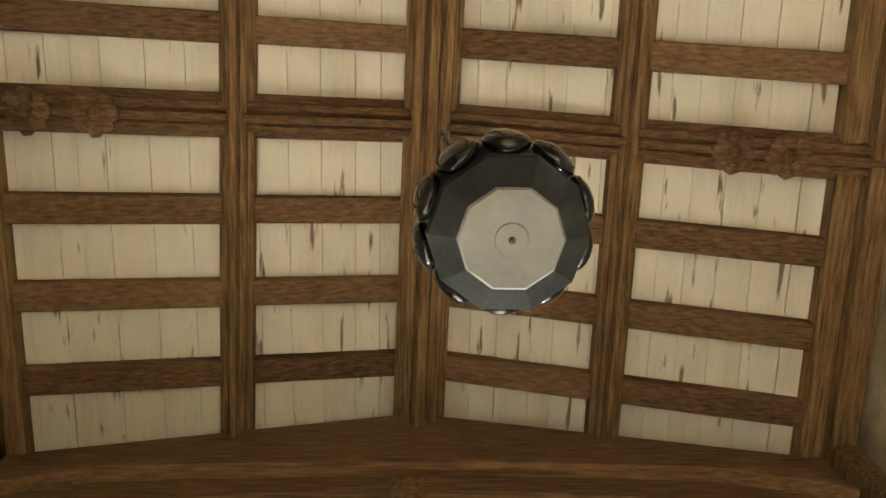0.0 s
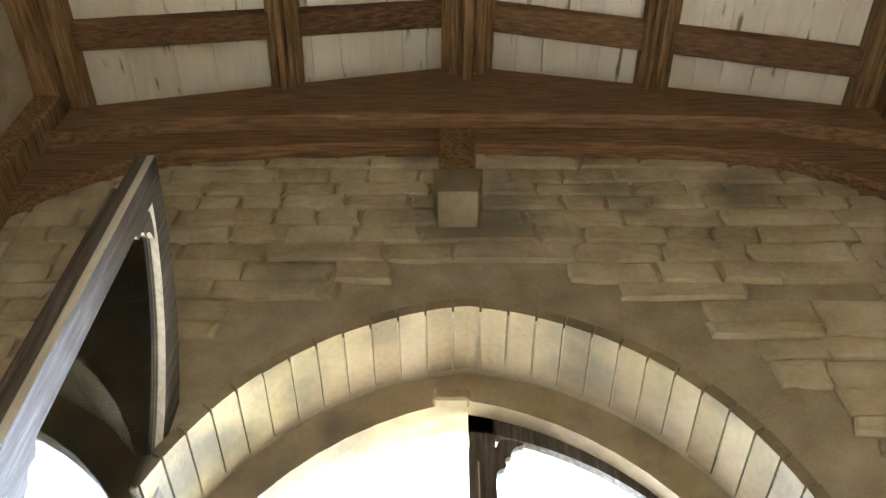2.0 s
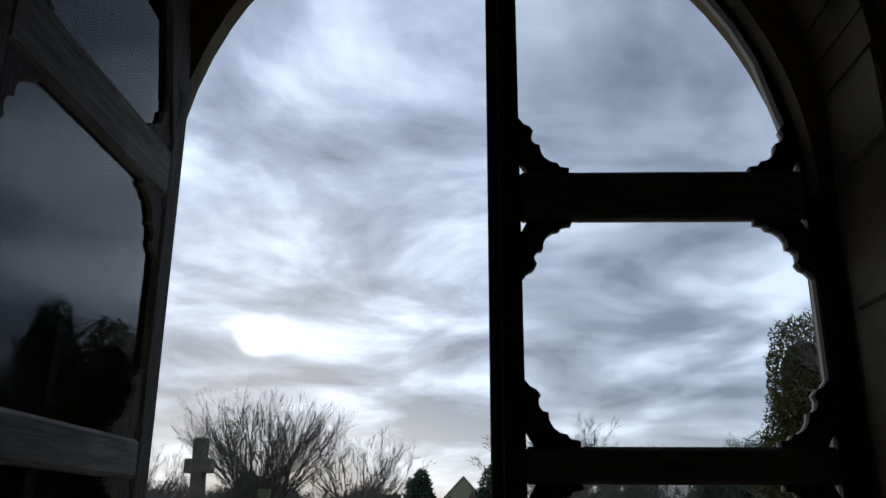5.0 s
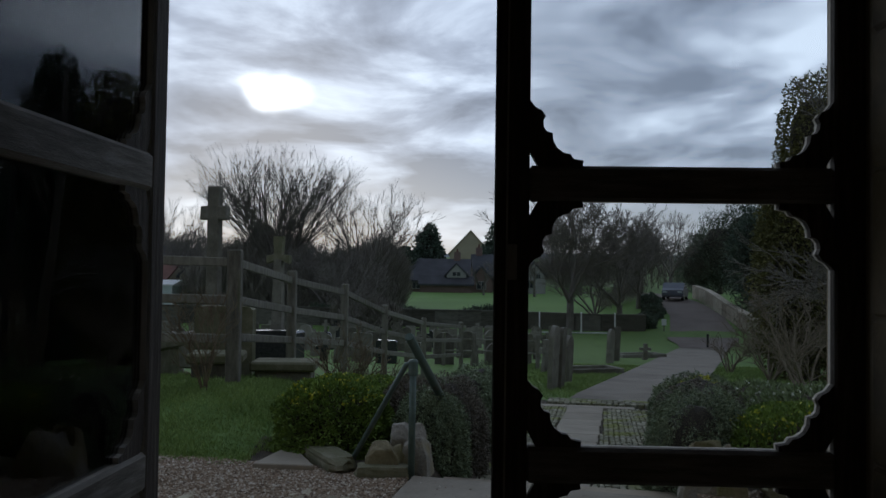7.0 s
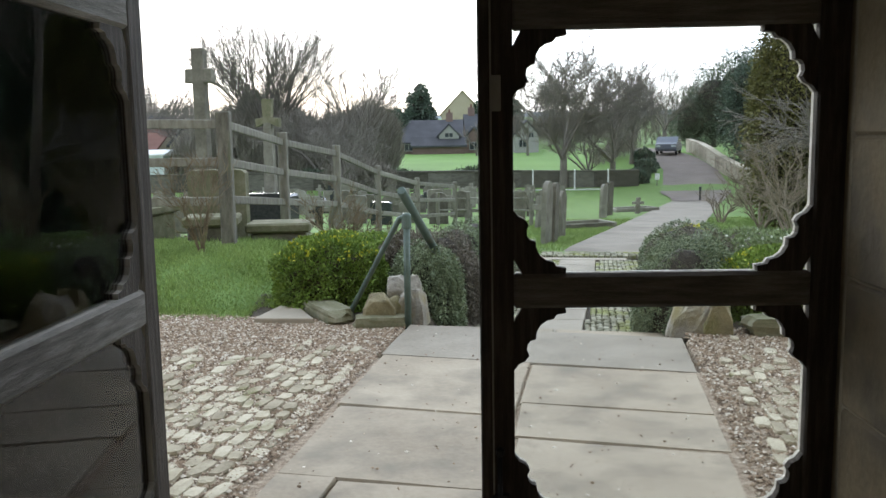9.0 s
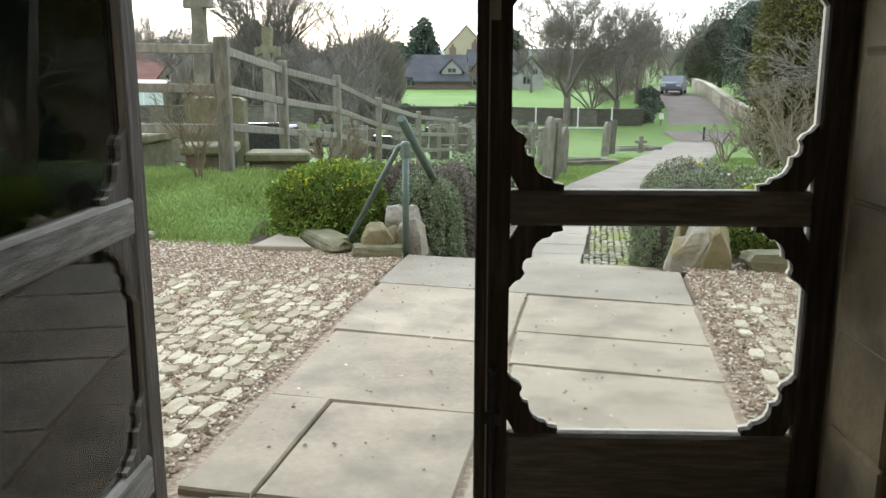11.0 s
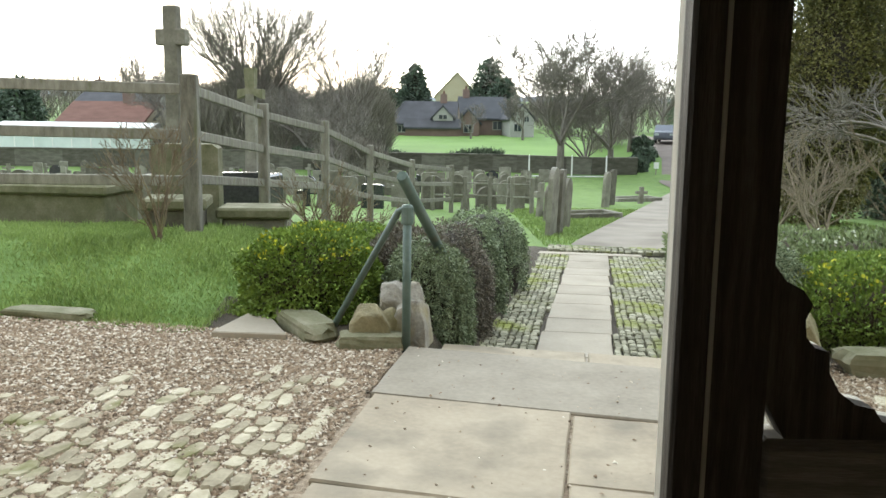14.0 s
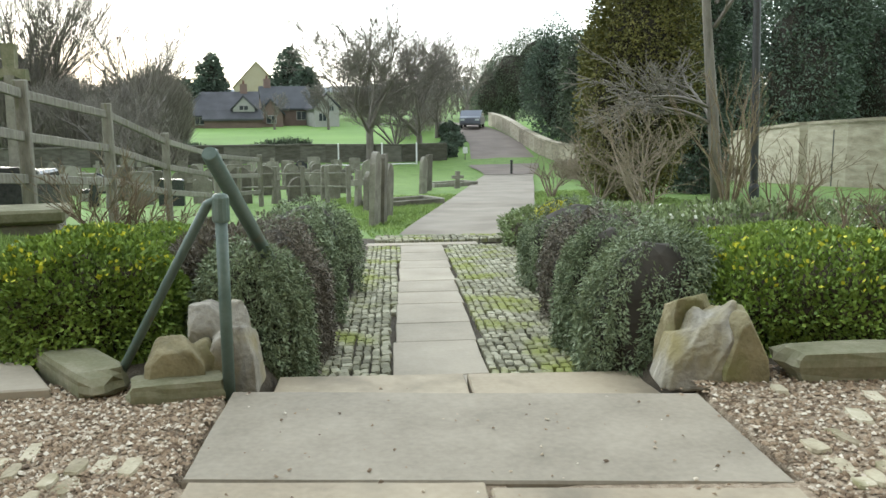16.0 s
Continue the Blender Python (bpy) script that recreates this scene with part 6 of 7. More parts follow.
def headstone(x, y, w, h, t, kind, mat, label, rot, lean=0.0, group="headstones"):
    if kind == "round":
        pts = [(-w / 2, -0.1), (-w / 2, h - w / 2)] + [(-w / 2 * math.cos(a), h - w / 2 + w / 2 * math.sin(a)) for a in np.linspace(0.2, math.pi - 0.2, 9)] + [(w / 2, h - w / 2), (w / 2, -0.1)]
    elif kind == "shoulder":
        pts = [(-w / 2, -0.1), (-w / 2, h * 0.78), (-w * 0.32, h * 0.80)] + [(-w * 0.32 * math.cos(a), h * 0.82 + h * 0.18 * math.sin(a)) for a in np.linspace(0, math.pi, 8)] + [(w * 0.32, h * 0.80), (w / 2, h * 0.78), (w / 2, -0.1)]
    elif kind == "cross":
        a = w * 0.16
        pts = [(-a * 1.4, -0.1), (-a, h * 0.58), (-w / 2, h * 0.58), (-w / 2, h * 0.75), (-a, h * 0.75), (-a, h), (a, h), (a, h * 0.75), (w / 2, h * 0.75), (w / 2, h * 0.58), (a, h * 0.58), (a * 1.4, -0.1)]
    else:
        pts = [(-w / 2, -0.1), (-w / 2, h * 0.95), (-w * 0.42, h), (w * 0.42, h), (w / 2, h * 0.95), (w / 2, -0.1)]
    ob = part("headstone", prism(pts, -t / 2, t / 2, "y"), mat)
    ob.matrix_world = pose(x, y, ground_z(x, y), lean, lean * 0.5, rot)
    return tagged(ob, label, "headstone", group=group)


def graves():
    rnd = random.Random(77)
    kinds = ["round", "shoulder", "cross", "square", "round", "square"]
    words = {"round": "weathered round-topped stone headstone", "shoulder": "weathered shouldered stone headstone", "cross": "small stone cross headstone", "square": "plain grey upright headstone"}
    # rows across the lower churchyard
    for row, y in enumerate((26, 30, 34.5, 39, 44, 49)):
        az = -30.0 + rnd.uniform(0, 2)
        while az < 5.5 + (1.5 if y > 35 else 0):
            k = rnd.choice(kinds)
            x = at_depth(az, y)
            if not (x < -14 and y < 28):
                m = GRAVE if rnd.random() < 0.93 else GRANITE
                headstone(x, y + rnd.uniform(-0.8, 0.8), rnd.uniform(0.45, 0.7), rnd.uniform(0.6, 1.05), 0.12, k, m, words[k] + " in the churchyard grass", rnd.uniform(-25, 25), rnd.uniform(-4, 4))
            az += rnd.uniform(1.2, 2.6) * 30 / y
    # the tall ones beside the path
    for az, y, w, h, k, rot in ((7.3, 17.6, 0.55, 1.35, "round", 70), (7.85, 18.1, 0.5, 1.3, "square", 75), (8.2, 19.6, 0.5, 1.1, "round", 68), (10.6, 28.5, 0.5, 1.15, "round", 60), (10.95, 30.0, 0.5, 1.2, "square", 62), (12.9, 31, 0.45, 0.6, "cross", 20), (6.9, 21.5, 0.5, 0.9, "round", 65), (6.2, 23, 0.5, 0.9, "cross", 50)):
        headstone(at_depth(az, y), y, w, h, 0.10, k, GRAVE, words[k] + " standing near the path", rot, 2)
    # behind the fence
    headstone(-4.6, 15.2, 0.6, 1.25, 0.14, "round", GRAVE, "round-topped headstone behind the fence", -4)
    headstone(-3.15, 10.6, 0.75, 0.95, 0.3, "square", KERB, "thick squat stone block behind the fence", 6)
    headstone(-2.95, 12.3, 0.7, 0.75, 0.3, "square", GRANITE, "dark polished stone behind the fence", 6)
    headstone(-3.3, 14.0, 0.6, 0.9, 0.25, "square", GRANITE, "dark polished stone behind the fence", -6)
    headstone(-6.2, 17.0, 0.6, 0.9, 0.14, "shoulder", GRAVE, "shouldered headstone behind the fence", 4)

    def chest(x, y, w, d, h, rot, label, mat=KERB):
        t = empty("chest_tomb", pose(x, y, ground_z(x, y), 0, 0, rot))
        tagged(t, label, "tomb", group="tombs")
        part("tomb_body", boxed(-w / 2, w / 2, -d / 2, d / 2, -0.2, h - 0.12, 0.02), mat, t)
        part("tomb_lid", boxed(-w / 2 - 0.06, w / 2 + 0.06, -d / 2 - 0.06, d / 2 + 0.06, h - 0.12, h, 0.025), KERB, t)
    chest(-4.75, 10.6, 1.7, 0.8, 0.5, -6, "low mossy chest tomb behind the fence")
    chest(-3.0, 9.75, 0.55, 0.5, 0.34, 10, "small mossy stone base behind the fence", GRAVE)
    chest(-2.25, 10.2, 0.7, 0.5, 0.25, 5, "small mossy stone base behind the fence", GRAVE)
    chest(-7.6, 12.0, 1.8, 0.9, 0.45, 8, "low grey chest tomb behind the fence")

    def kerbed(x, y, w, d, rot):
        t = empty("kerbed_grave", pose(x, y, ground_z(x, y), 0, 0, rot))
        tagged(t, "grave with low stone kerbs in the grass", "grave", group="kerbed graves")
        for a in ((-w / 2, w / 2, -d / 2, -d / 2 + 0.12), (-w / 2, w / 2, d / 2 - 0.12, d / 2), (-w / 2, -w / 2 + 0.12, -d / 2 + 0.12, d / 2 - 0.12), (w / 2 - 0.12, w / 2, -d / 2 + 0.12, d / 2 - 0.12)):
            part("grave_kerb", boxed(*a, -0.1, 0.16, 0.015), GRAVE, t)
    kerbed(at_depth(9.2, 23.0), 23.0, 0.95, 1.9, -70)
    kerbed(at_depth(12.4, 33.0), 33.0, 0.95, 1.9, -70)
    # low rail fence among the graves
    t = empty("low_fence")
    tagged(t, "low grey timber fence among the graves", "fence")
    P = [(at_depth(-1.5, 25.5), 25.5), (at_depth(0.8, 25.5), 25.5), (at_depth(2.6, 25.2), 25.2), (at_depth(4.2, 24.8), 24.8), (at_depth(5.6, 24.2), 24.2)]
    for x, y in P:
        ob = part("post", boxed(-0.06, 0.06, -0.06, 0.06, -0.2, 1.0, 0.01), FENCE, t)
        ob.location = (x, y, ground_z(x, y))
    for (x0, y0), (x1, y1) in zip(P, P[1:]):
        for h in (0.45, 0.8):
            part("rail", tube([(x0, y0, ground_z(x0, y0) + h), (x1, y1, ground_z(x1, y1) + h)], 0.035, 4), FENCE, t)
    # white posts on the far edge
    t = empty("white_rail")
    tagged(t, "white-painted posts joined by a low bar", "barrier")
    Q = [(at_depth(a, 53), 53) for a in (5.0, 7.9, 10.2)]
    for x, y in Q:
        ob = part("post", boxed(-0.04, 0.04, -0.04, 0.04, -0.2, 1.35, 0.0), WHITEM, t)
        ob.location = (x, y, ground_z(x, y))
    for (x0, y0), (x1, y1) in zip(Q, Q[1:]):
        part("bar", tube([(x0, y0, ground_z(x0, y0) + 0.08), (x1, y1, ground_z(x1, y1) + 0.08)], 0.05, 4), WHITEM, t)
    x, y = 12.3, 44.0
    ob = part("bollard", lathe([(0.06, -0.2), (0.06, 0.62), (0.075, 0.63), (0.075, 0.68), (0.05, 0.72)], 10), IRON)
    ob.matrix_world = pose(x, y, ground_z(x, y) + 0.03)
    tagged(ob, "short black bollard in the middle of the path", "bollard")
    x, y = at_depth(13.45, 54.5), 54.5
    t = empty("notice", pose(x, y, ground_z(x, y)))
    tagged(t, "small white notice on a post by the wall", "sign")
    part("sign_post", boxed(-0.03, 0.03, -0.03, 0.03, -0.2, 0.8), FENCE, t)
    part("sign_plate", boxed(-0.15, 0.15, -0.05, -0.03, 0.45, 0.85), WHITEM, t)
    x, y = at_depth(32.1, 17.1), 17.1
    t = empty("lamp_post", pose(x, y, ground_z(x, y), 0, -2.0, 0))
    tagged(t, "slim dark iron lamp post in the border", "lamp post")
    part("column", lathe([(0.10, -0.2), (0.10, 0.5), (0.075, 0.6), (0.07, 5.5), (0.05, 5.6)], 12), IRON, t)
    x, y = at_depth(24.0, 13.4), 13.4
    ob = part("white_stone", rough_block(0.42, 0.3, 0.34, 61, 0.3, 3), WHITEM)
    ob.matrix_world = pose(at_depth(22.9, 15), 15, ground_z(at_depth(22.9, 15), 15) + 0.05, 0, 0, 30)
    tagged(ob, "white painted stone in the flower border", "stone")


graves()


def house(name, x, y, w, d, eave, ridge, rot, wall, roof, label, windows=(), chimney=None, z=None, gable_front=False, foot=-1.0):
    z = ground_z(x, y) if z is None else z
    t = empty(name, pose(x, y, z, 0, 0, rot))
    tagged(t, label, "house", group="houses")
    if gable_front:
        walls = prism([(-w / 2, foot), (w / 2, foot), (w / 2, eave), (0, ridge), (-w / 2, eave)], -d / 2, d / 2, "y")
        R = [[(-w / 2 - 0.3, eave - 0.2), (0, ridge + 0.05), (0, ridge + 0.25), (-w / 2 - 0.3, eave)], [(w / 2 + 0.3, eave - 0.2), (0, ridge + 0.05), (0, ridge + 0.25), (w / 2 + 0.3, eave)]]
        ax = ("y", -d / 2 - 0.2, d / 2 + 0.2)
    else:
        walls = prism([(-d / 2, -1), (d / 2, -1), (d / 2, eave), (0, ridge), (-d / 2, eave)], -w / 2, w / 2, "x")
        R = [[(-d / 2 - 0.3, eave - 0.2), (0, ridge + 0.05), (0, ridge + 0.25), (-d / 2 - 0.3, eave)], [(d / 2 + 0.3, eave - 0.2), (0, ridge + 0.05), (0, ridge + 0.25), (d / 2 + 0.3, eave)]]
        ax = ("x", -w / 2 - 0.2, w / 2 + 0.2)
    part("masonry_shell", walls, wall, t)
    for r in R:
        part("roof_slope", prism(r, ax[1], ax[2], ax[0]), roof, t)
    for wx, wz, ww, wh in windows:
        p = part("window", boxed(wx - ww / 2 - 0.08, wx + ww / 2 + 0.08, -d / 2 - 0.06, -d / 2 + 0.02, wz - 0.08, wz + wh + 0.08), RENDERW, t)
        part("pane", boxed(wx - ww / 2, wx - 0.04, -d / 2 - 0.09, -d / 2 - 0.05, wz, wz + wh), WINDOWM, p)
        part("pane", boxed(wx + 0.04, wx + ww / 2, -d / 2 - 0.09, -d / 2 - 0.05, wz, wz + wh), WINDOWM, p)
    if chimney is not None:
        c = part("chimney", boxed(chimney - 0.4, chimney + 0.4, -0.35, 0.35, ridge - 0.6, ridge + 1.1), BRICK, t)
        part("chimney_pot", lathe([(0.13, ridge + 1.1), (0.11, ridge + 1.5)], 8, chimney, 0), ROOF_R, c)
    return t


def houses():
    A = at_depth
    house("house", A(-2.2, 104), 104, 7.4, 7, 1.3, 3.7, 0, BRICK, ROOF_D, "brick house with a dark slate roof across the field", [(-2.6, 0.35, 0.9, 0.7), (0.2, 0.35, 0.9, 0.7), (2.6, 0.35, 0.9, 0.7)], 2.2)
    house("house", A(-1.0, 100.6), 100.6, 2.3, 1.2, 2.1, 3.3, 0, RENDERW, ROOF_D, "white timbered gable with small windows over a brick front", [(0, 1.95, 0.9, 0.45)], None, None, True, 1.75)
    house("house", A(-1.7, 100.4), 100.4, 6.2, 1.6, 1.0, 1.75, 0, BRICK, ROOF_D, "low brick wing with a dark tile roof before the house")
    house("house", A(1.6, 108), 108, 5.6, 8, 1.9, 4.3, 4, BRICK, ROOF_B, "house with a blue-grey slate roof", [(-1.8, 0.6, 1.0, 0.9), (1.5, 0.6, 1.0, 0.9)], -2)
    house("house", A(0.7, 103), 103, 2.6, 4, 1.4, 2.9, 0, BRICK, ROOF_B, "small brick wing with a slate gable", [(0, 0.4, 1.0, 0.8)], None, None, True)
    house("house", A(3.9, 103), 103, 2.8, 7, 2.0, 3.5, 8, RENDERW, ROOF_D, "white rendered house end with a dark roof", [(-0.5, 0.6, 0.8, 0.8), (0.5, 1.7, 0.5, 0.5)], None, None, True)
    house("barn", A(-0.1, 156), 156, 7.4, 12, 5.2, 9.2, 0, TANSTONE, TANSTONE, "tan steep-gabled building rising over the trees", [], None, 0.0, True)
    house("house", -30.9, 78, 7.8, 6, 1.8, 3.4, -6, TANSTONE, ROOF_R, "stone cottage with a red tile roof", [(-2.4, 0.7, 0.9, 0.8), (1.2, 0.7, 0.9, 0.8)], 1.2)
    house("house", -34.8, 90, 7.4, 7, 3.2, 4.7, -4, RENDERW, ROOF_D, "white house with a dark roof behind the cottage", [(-2, 1.4, 1.0, 1.1)], -2.6)
    house("house", -25.0, 76, 2.4, 6, 2.2, 3.5, 14, TANSTONE, ROOF_D, "stone gable end beside the cottage", [(0, 1.4, 0.6, 0.7)], None, None, True)
    # long glazed shed
    x, y = -28.9, 66
    t = empty("greenhouse", pose(x, y, ground_z(x, y), 0, 0, -4))
    tagged(t, "long low pale glazed shed behind the churchyard", "greenhouse")
    part("glazing", boxed(-6, 6, -1.5, 1.5, 0.0, 1.9, 0.02), GLASSHOUSE, t)
    part("shed_roof", prism([(-1.7, 1.9), (1.7, 1.9), (1.7, 2.0), (0, 2.35), (-1.7, 2.0)], -6.2, 6.2, "x"), WHITEM, t)
    for k in range(9):
        part("glazing_bar", boxed(-6 + 1.5 * k - 0.04, -6 + 1.5 * k + 0.04, -1.54, -1.49, 0, 1.9), WHITEM, t)
    # far hill beyond everything
    bm = bmesh.new()
    rows = []
    for k, xx in enumerate(np.linspace(-900, 900, 61)):
        h = 22 + 16 * noise.noise(Vector((xx * 0.004, 3.1, 0))) + 6 * noise.noise(Vector((xx * 0.012, 7.7, 0)))
        rows.append([bm.verts.new((xx, 800, -5)), bm.verts.new((xx, 900, h)), bm.verts.new((xx, 1100, h))])
    for p, q in zip(rows, rows[1:]):
        for i in range(2):
            bm.faces.new((p[i], q[i], q[i + 1], p[i + 1]))
    tagged(part("backdrop", bm, HILL), "hazy blue-grey hills on the skyline", "hill", kind="structure")


houses()


def car():
    x, y = at_depth(13.95, 71), 71
    t = empty("car", pose(x, y, ground_z(x, y) + 0.06, 0, 0, 250))
    tagged(t, "silver hatchback car standing at the head of the lane", "car")
    body = prism([(-2.0, 0.35), (-2.05, 0.6), (-1.95, 0.85), (-1.2, 0.95), (-0.6, 1.42), (0.9, 1.45), (1.5, 0.98), (2.0, 0.85), (2.05, 0.4), (1.9, 0.28), (-1.9, 0.28)], -0.84, 0.84, "y")
    bmesh.ops.bevel(body, geom=body.edges[:], offset=0.05, segments=2, affect="EDGES")
    part("body", body, CARPAINT, t)
    part("side_glass", prism([(-1.05, 0.98), (-0.56, 1.36), (0.84, 1.38), (1.32, 1.0)], -0.86, 0.86, "y"), WINDOWM, t)
    for wx in (-1.3, 1.3):
        for wy in (-0.84, 0.66):
            w = part("wheel", tube([(wx, wy, 0.31), (wx, wy + 0.18, 0.31)], 0.31, 14), RUBBER, t)
            part("rim", tube([(wx, wy - 0.01, 0.31), (wx, wy + 0.19, 0.31)], 0.18, 10), CARPAINT, w)
    for wy in (-0.6, 0.6):
        part("headlight", boxed(1.98, 2.07, wy - 0.18, wy + 0.18, 0.62, 0.78, 0.01), GLASSHOUSE, t)


car()

# ---------------------------------------------------------------- grass, gravel and the pieces of walls and pavings
def blades(name, label, n, x0, x1, y0, y1, keep, height, seed, mat=BLADE):
    rng = np.random.default_rng(seed)
    x, y = rng.uniform(x0, x1, n), rng.uniform(y0, y1, n)
    k = np.array([keep(a, b) for a, b in zip(x, y)])
    x, y = x[k], y[k]
    n = len(x)
    z = np.array([ground_z(a, b) for a, b in zip(x, y)])
    tuft = np.array([0.88 + 0.4 * noise.noise(Vector((a * 2.2, b * 2.2, seed))) for a, b in zip(x, y)])
    h = height * rng.uniform(0.5, 1.3, n) * np.clip(tuft, 0.35, 1.5)
    d = rng.normal(size=(n, 3)) * 0.5
    d[:, 2] = 1
    d = unit(d)
    side = unit(np.cross(d, rng.normal(size=(n, 3))))
    w = (0.0045 * rng.uniform(0.7, 1.5, n) * (1 + np.maximum(y - 7, 0) * 0.12))[:, None]
    p = np.stack([x, y, z - 0.01], 1)
    v = np.empty((n, 3, 3))
    v[:, 0] = p - side * w
    v[:, 1] = p + side * w
    v[:, 2] = p + d * h[:, None]
    tagged(fast(name, v.reshape(-1, 3), np.arange(n * 3).reshape(n, 3), mat, None, 3), label, "grass", kind="stuff")


def lawn_edge(x):
    return 6.12 + 0.22 * max(0.0, -x - 0.9)


blades("lawn_grass", "short bright green lawn grass on the bank", 150000, -5.5, -1.0, 6.1, 10.5, lambda x, y: y > lawn_edge(x) - 0.03 and not (x > -1.7 and y < 6.7), 0.05, 5)
blades("lawn_grass", "short green grass under the fence and roses", 40000, -6.0, 0.2, 9.0, 17.0, lambda x, y: to_uv(x, y)[0] < -1.5, 0.09, 6)
blades("lawn_grass", "short green grass beside the path", 60000, 1.5, 10.0, 15.5, 27.0, lambda x, y: abs(x - along(y, [(15.3, 3.03), (23, 5.5), (30, 7.75)])) > 1.2, 0.08, 7)


def pebbles(name, label, n, x0, x1, y0, y1, keep, size, seed, zf, mat=PEBBLE):
    rng = np.random.default_rng(seed)
    x, y = rng.uniform(x0, x1, n), rng.uniform(y0, y1, n)
    k = np.array([keep(a, b) for a, b in zip(x, y)])
    x, y = x[k], y[k]
    n = len(x)
    z = np.array([zf(a, b) for a, b in zip(x, y)])
    r = size * rng.uniform(0.5, 1.5, n)
    a = rng.uniform(0, 2 * math.pi, n)
    v = np.empty((n, 5, 3))
    asp = rng.uniform(0.5, 1.0, n)
    for q in range(4):
        b = a + q * math.pi / 2 + rng.uniform(-0.3, 0.3, n)
        rr = r * np.where(q % 2 == 0, 1.0, asp)
        v[:, q] = np.stack([x + np.cos(b) * rr, y + np.sin(b) * rr, z + rng.uniform(-0.2, 0.35, n) * r], 1)
    v[:, 4] = np.stack([x + rng.uniform(-0.3, 0.3, n) * r, y + rng.uniform(-0.3, 0.3, n) * r, z + r * rng.uniform(0.5, 0.9, n)], 1)
    base = (np.arange(n) * 5)[:, None]
    f = np.concatenate([base + np.array([[q, (q + 1) % 4, 4]]) for q in range(4)])
    tagged(fast(name, v.reshape(-1, 3), f, mat, None, 3), label, "gravel", kind="stuff")


def off_slab(x, y):
    u, v = to_uv(x, y)
    return u < -1.08 or u > 1.04


pebbles("gravel", "loose brown and cream flint gravel over the yard", 95000, -4.6, -0.2, 2.1, 6.9, lambda x, y: off_slab(x, y) and y < lawn_edge(x) + 0.08 and (y > 3.0 or x > -3.2), 0.0115, 3, lambda x, y: 0.0)
pebbles("gravel", "loose brown and cream gravel beside the flagstones", 42000, 0.9, 4.4, 2.1, 5.75, lambda x, y: off_slab(x, y), 0.0115, 4, lambda x, y: 0.0)
pebbles("grit", "scattered small stones on the flagstones", 420, -1.0, 2.2, 2.2, 6.0, lambda x, y: not off_slab(x, y) and to_uv(x, y)[1] < 2.9, 0.0085, 9, lambda x, y: 0.016 - 0.012 * to_uv(x, y)[0])


def courses():
    near = bpy.data.objects["pavement"]
    low = bpy.data.objects["lower_walk"]

    def fade_left(u, v, rnd):
        # cobbles thin out into the gravel away from the flags and the door
        e = 2.15 + 0.55 * (u + 1.1)
        if u > -1.13:
            return False
        p = 1.0 if v < e - 0.9 else max(0.0, (e + 0.75 - v) / 1.65)
        return rnd.random() < p

    def fade_right(u, v, rnd):
        if u < 1.16:
            return False
        p = 1.0 if v < 1.6 else max(0.12, (2.75 - v) / 1.2)
        return rnd.random() < p * (0.55 if u < 1.35 else 0.95)
    yard = tagged(empty("cobbled_margin"), "worn cream cobbles set in courses beside the flagstones", "pavement", kind="structure")
    sow_cobbles((-3.6, -1.1, -0.9, 2.9), yard, COBBLE, 300, (0.080, 0.155), 1, lambda x, y, u, v: -0.002, fade_left, None)
    yard2 = tagged(empty("cobbled_margin"), "worn cream cobbles with gravel between them", "pavement", kind="structure")
    sow_cobbles((1.08, 3.4, -0.9, 2.75), yard2, COBBLE, 300, (0.084, 0.155), 2, lambda x, y, u, v: -0.002, fade_right, None)
    walk_z = lambda x, y, u, v: along(v, SUNK) - 0.012

    def inside(s):
        def f(u, v, rnd):
            o = 0.02 * (v - 3.6)
            c = 0.055 * (v - 3.6)
            h = 0.95 + 0.025 * (v - 3.6)
            return (u < -0.375 + o and u > c - h) if s < 0 else (u > 0.275 + o and u < c + h)
        return f
    sow_cobbles((-1.0, 0.2, 3.66, 11.6), low, COBBLE_MOSS, 300, (0.068, 0.092), 3, walk_z, inside(-1), None)
    sow_cobbles((0.28, 2.2, 3.66, 11.6), low, COBBLE_MOSS, 300, (0.068, 0.092), 4, walk_z, inside(1), None)
    sow_cobbles((-0.6, 1.9, 11.95, 12.7), low, COBBLE_MOSS, 0, (0.10, 0.10), 5, lambda x, y, u, v: along(v, SUNK) + 0.03, lambda u, v, r: True, None)


courses()


def stone_mesh(w, h, d, seed, mat):
    """A squared rubble stone with worn arrises; its face looks to -y."""
    rnd = random.Random(seed)
    j = lambda s: rnd.uniform(-s, s)
    pts = []
    n = [(-1, -1), (-0.4, -1), (0.35, -1), (1, -1), (1, 0), (1, 1), (0.3, 1), (-0.35, 1), (-1, 1), (-1, 0)]
    ring = [(a * w / 2 + j(0.010), b * h / 2 + j(0.008)) for a, b in n]
    verts = [(a, 0.03, b) for a, b in ring] + [(a, -d * 0.55, b) for a, b in ring] + [(a * 0.93, -d + j(0.004), b * 0.86) for a, b in ring] + [(j(0.02), -d - 0.004 + j(0.004), j(0.01))]
    k = len(ring)
    faces = []
    for lv in (0, 1):
        for i in range(k):
            faces.append((lv * k + i, lv * k + (i + 1) % k, (lv + 1) * k + (i + 1) % k, (lv + 1) * k + i))
    for i in range(k):
        faces.append((2 * k + i, 2 * k + (i + 1) % k, 3 * k))
    me = bpy.data.meshes.new("stone")
    me.from_pydata(verts, [], faces)
    me.materials.append(mat)
    return me


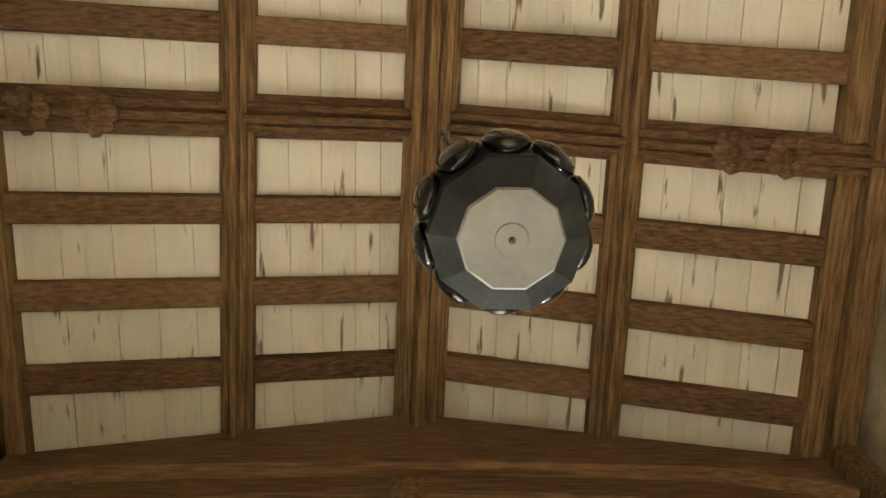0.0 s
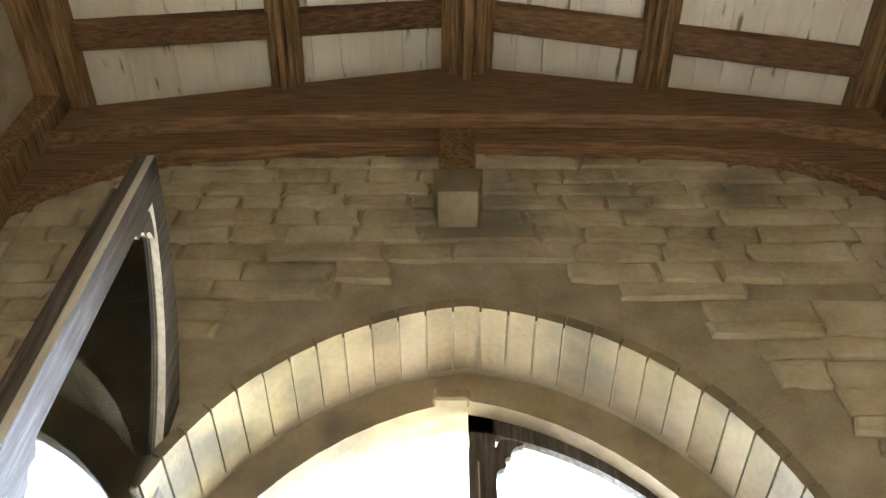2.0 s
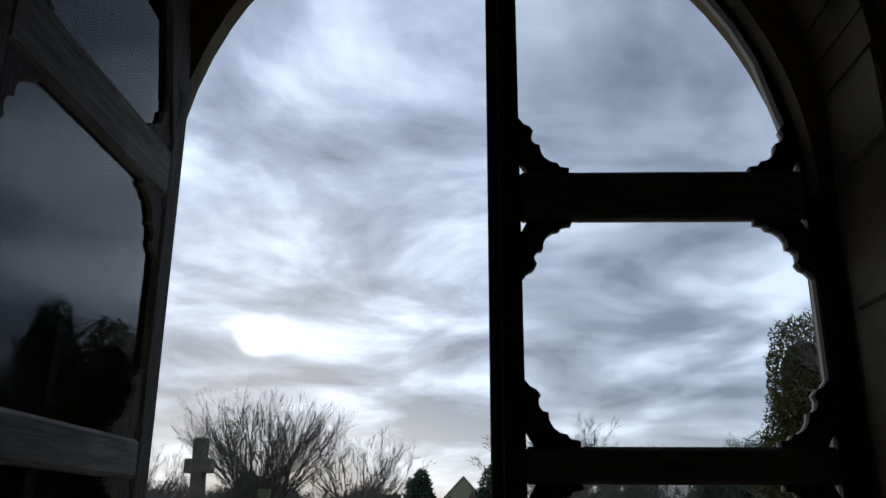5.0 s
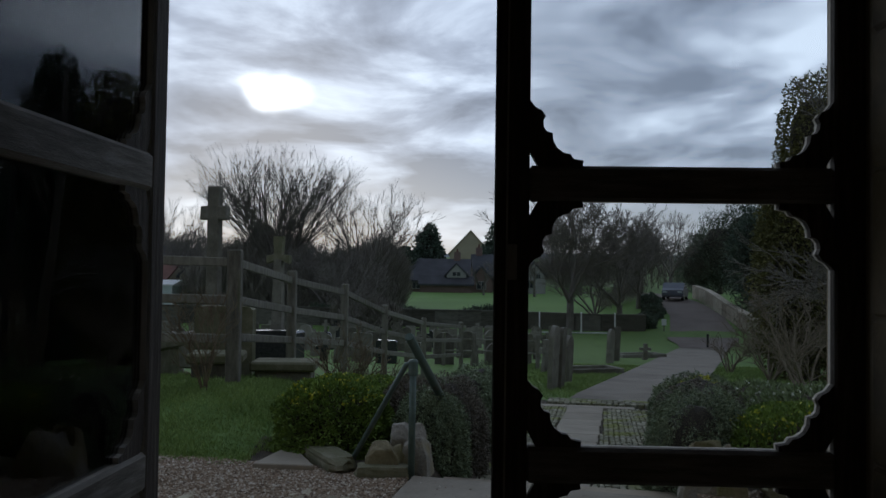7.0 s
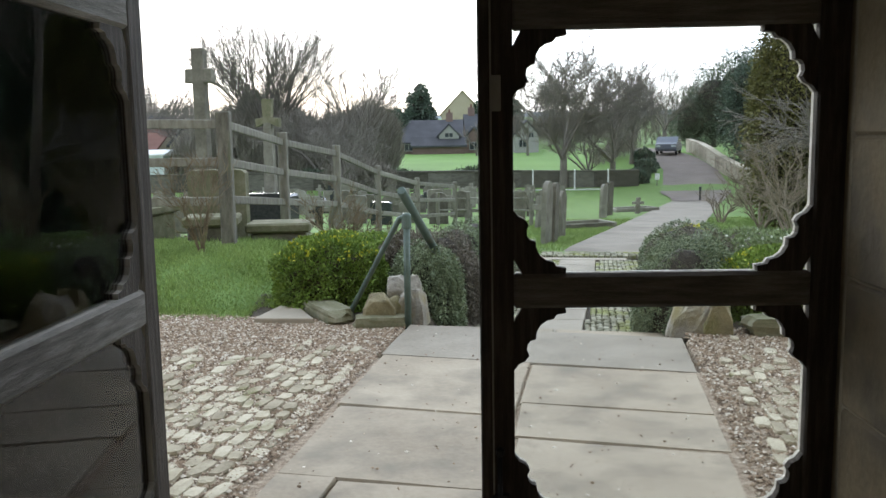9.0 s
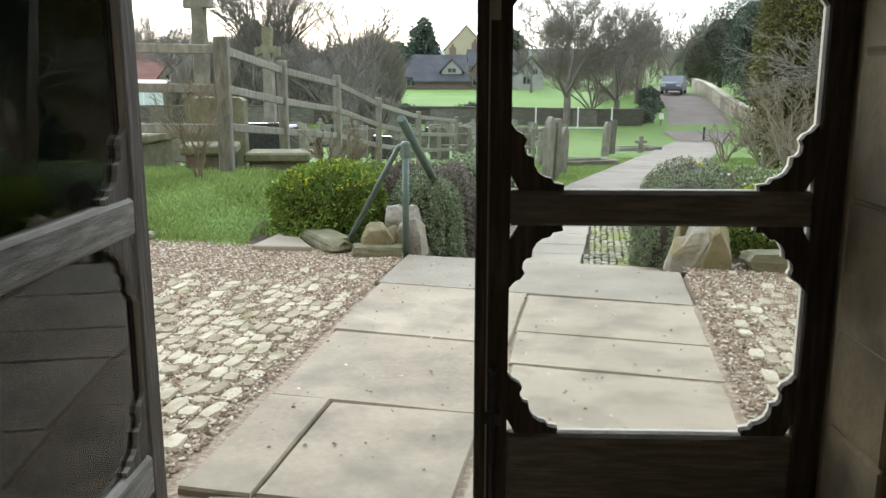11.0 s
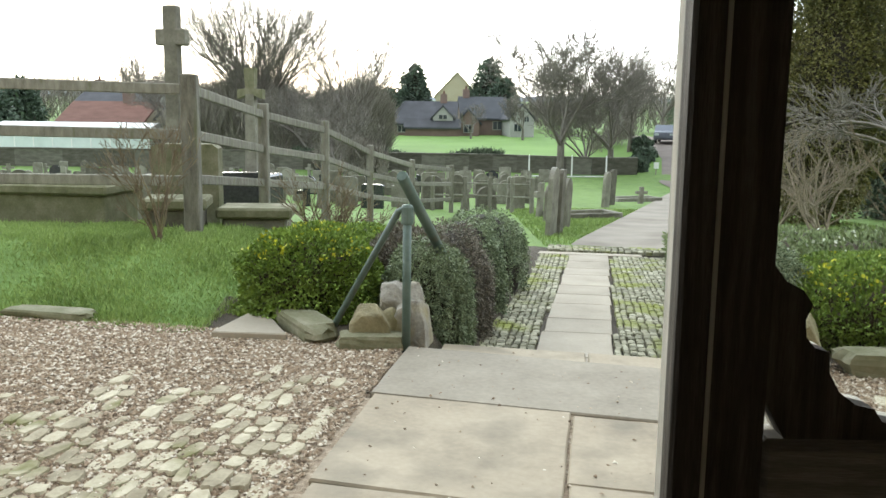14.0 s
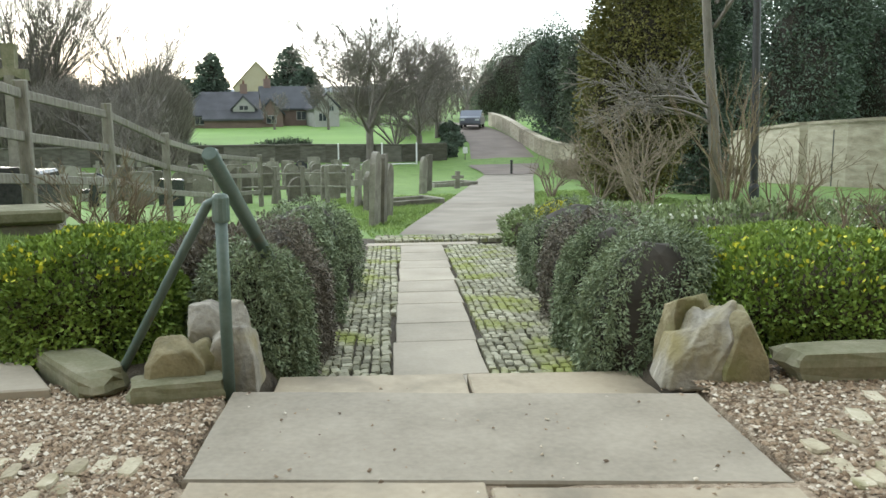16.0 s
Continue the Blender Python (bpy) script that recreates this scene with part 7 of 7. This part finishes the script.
def wall_stones():
    rnd = random.Random(21)
    sizes = [(0.16, 0.085), (0.22, 0.10), (0.28, 0.095), (0.34, 0.11), (0.24, 0.075), (0.40, 0.10), (0.19, 0.11)]
    meshes = {}
    z = 0.05
    row = 0
    while z < 4.85:
        h = rnd.choice((0.075, 0.09, 0.10, 0.11))
        x = XL - rnd.uniform(0, 0.2)
        while x < XR:
            w = rnd.choice((0.16, 0.20, 0.24, 0.30, 0.36, 0.42))
            cx, cz = x + w / 2, z + h / 2
            dx = cx - CX
            edge = arch_z(min(abs(dx), 1.035), 1.04, 3.87) if abs(dx) < 1.04 else 0
            clear = (abs(dx) - w / 2 > 1.04) or (abs(dx) < 1.04 and cz - h / 2 > max(edge, arch_z(min(max(abs(dx) - w / 2, 0.0), 1.035), 1.04, 3.87)) - 0.01) or (cz > 3.93)
            wanted = z > 2.3 or cx > 1.2
            if clear and wanted and cx - w / 2 > XL - 0.1 and cx + w / 2 < XR + 0.1:
                key = (w, h, rnd.randrange(3))
                if key not in meshes:
                    meshes[key] = stone_mesh(w - 0.010, h - 0.008, 0.017, int(w * 1000) + int(h * 7000) + key[2] * 31, STONE)
                ob = new("stone", meshes[key])
                ob.matrix_world = pose(cx, WY0 + 0.02 - rnd.uniform(-0.004, 0.006), cz, 0, rnd.uniform(-1.2, 1.2), 0)
                ob.parent = wall_front
            x += w
        z += h
        row += 1


wall_stones()


def voussoirs():
    """The dressed ring of the inner arch, stone by stone, and its jambs."""
    n = 31
    half, apex = 0.91, 3.725
    ts = [math.pi * (0.02 + 0.96 * i / n) for i in range(n + 1)]

    def rim(t, grow):
        dx = -math.cos(t) * half
        zz = arch_z(dx, half, apex)
        cx, cz = 0.0, 2.75
        v = Vector((dx - cx, zz - cz)).normalized()
        return CX + dx + v.x * grow, zz + v.y * grow
    rnd = random.Random(4)
    for a, b in zip(ts, ts[1:]):
        e = 0.004
        g = 0.03
        m = (a + b) / 2
        p = [rim(a + e, -0.010), rim(m, -0.010), rim(b - e, -0.010), rim(b - e, g), rim(m, g), rim(a + e, g)]
        bm = prism(p, WY0 - 0.006 + rnd.uniform(-0.004, 0.003), 1.43 + rnd.uniform(-0.004, 0.004), "y")
        ob = part("voussoir", bm, ASHLAR, wall_front)
    for s in (-1, 1):
        z = 0.0
        while z < 2.66:
            h = min(rnd.uniform(0.24, 0.36), 2.70 - z)
            w = 0.035
            x0, x1 = sorted((CX + s * (half - 0.010), CX + s * (half + w)))
            part("jamb_stone", boxed(x0, x1, WY0 - 0.006, 1.43, z + 0.003, z + h - 0.003, 0.008), ASHLAR, wall_front)
            z += h


voussoirs()
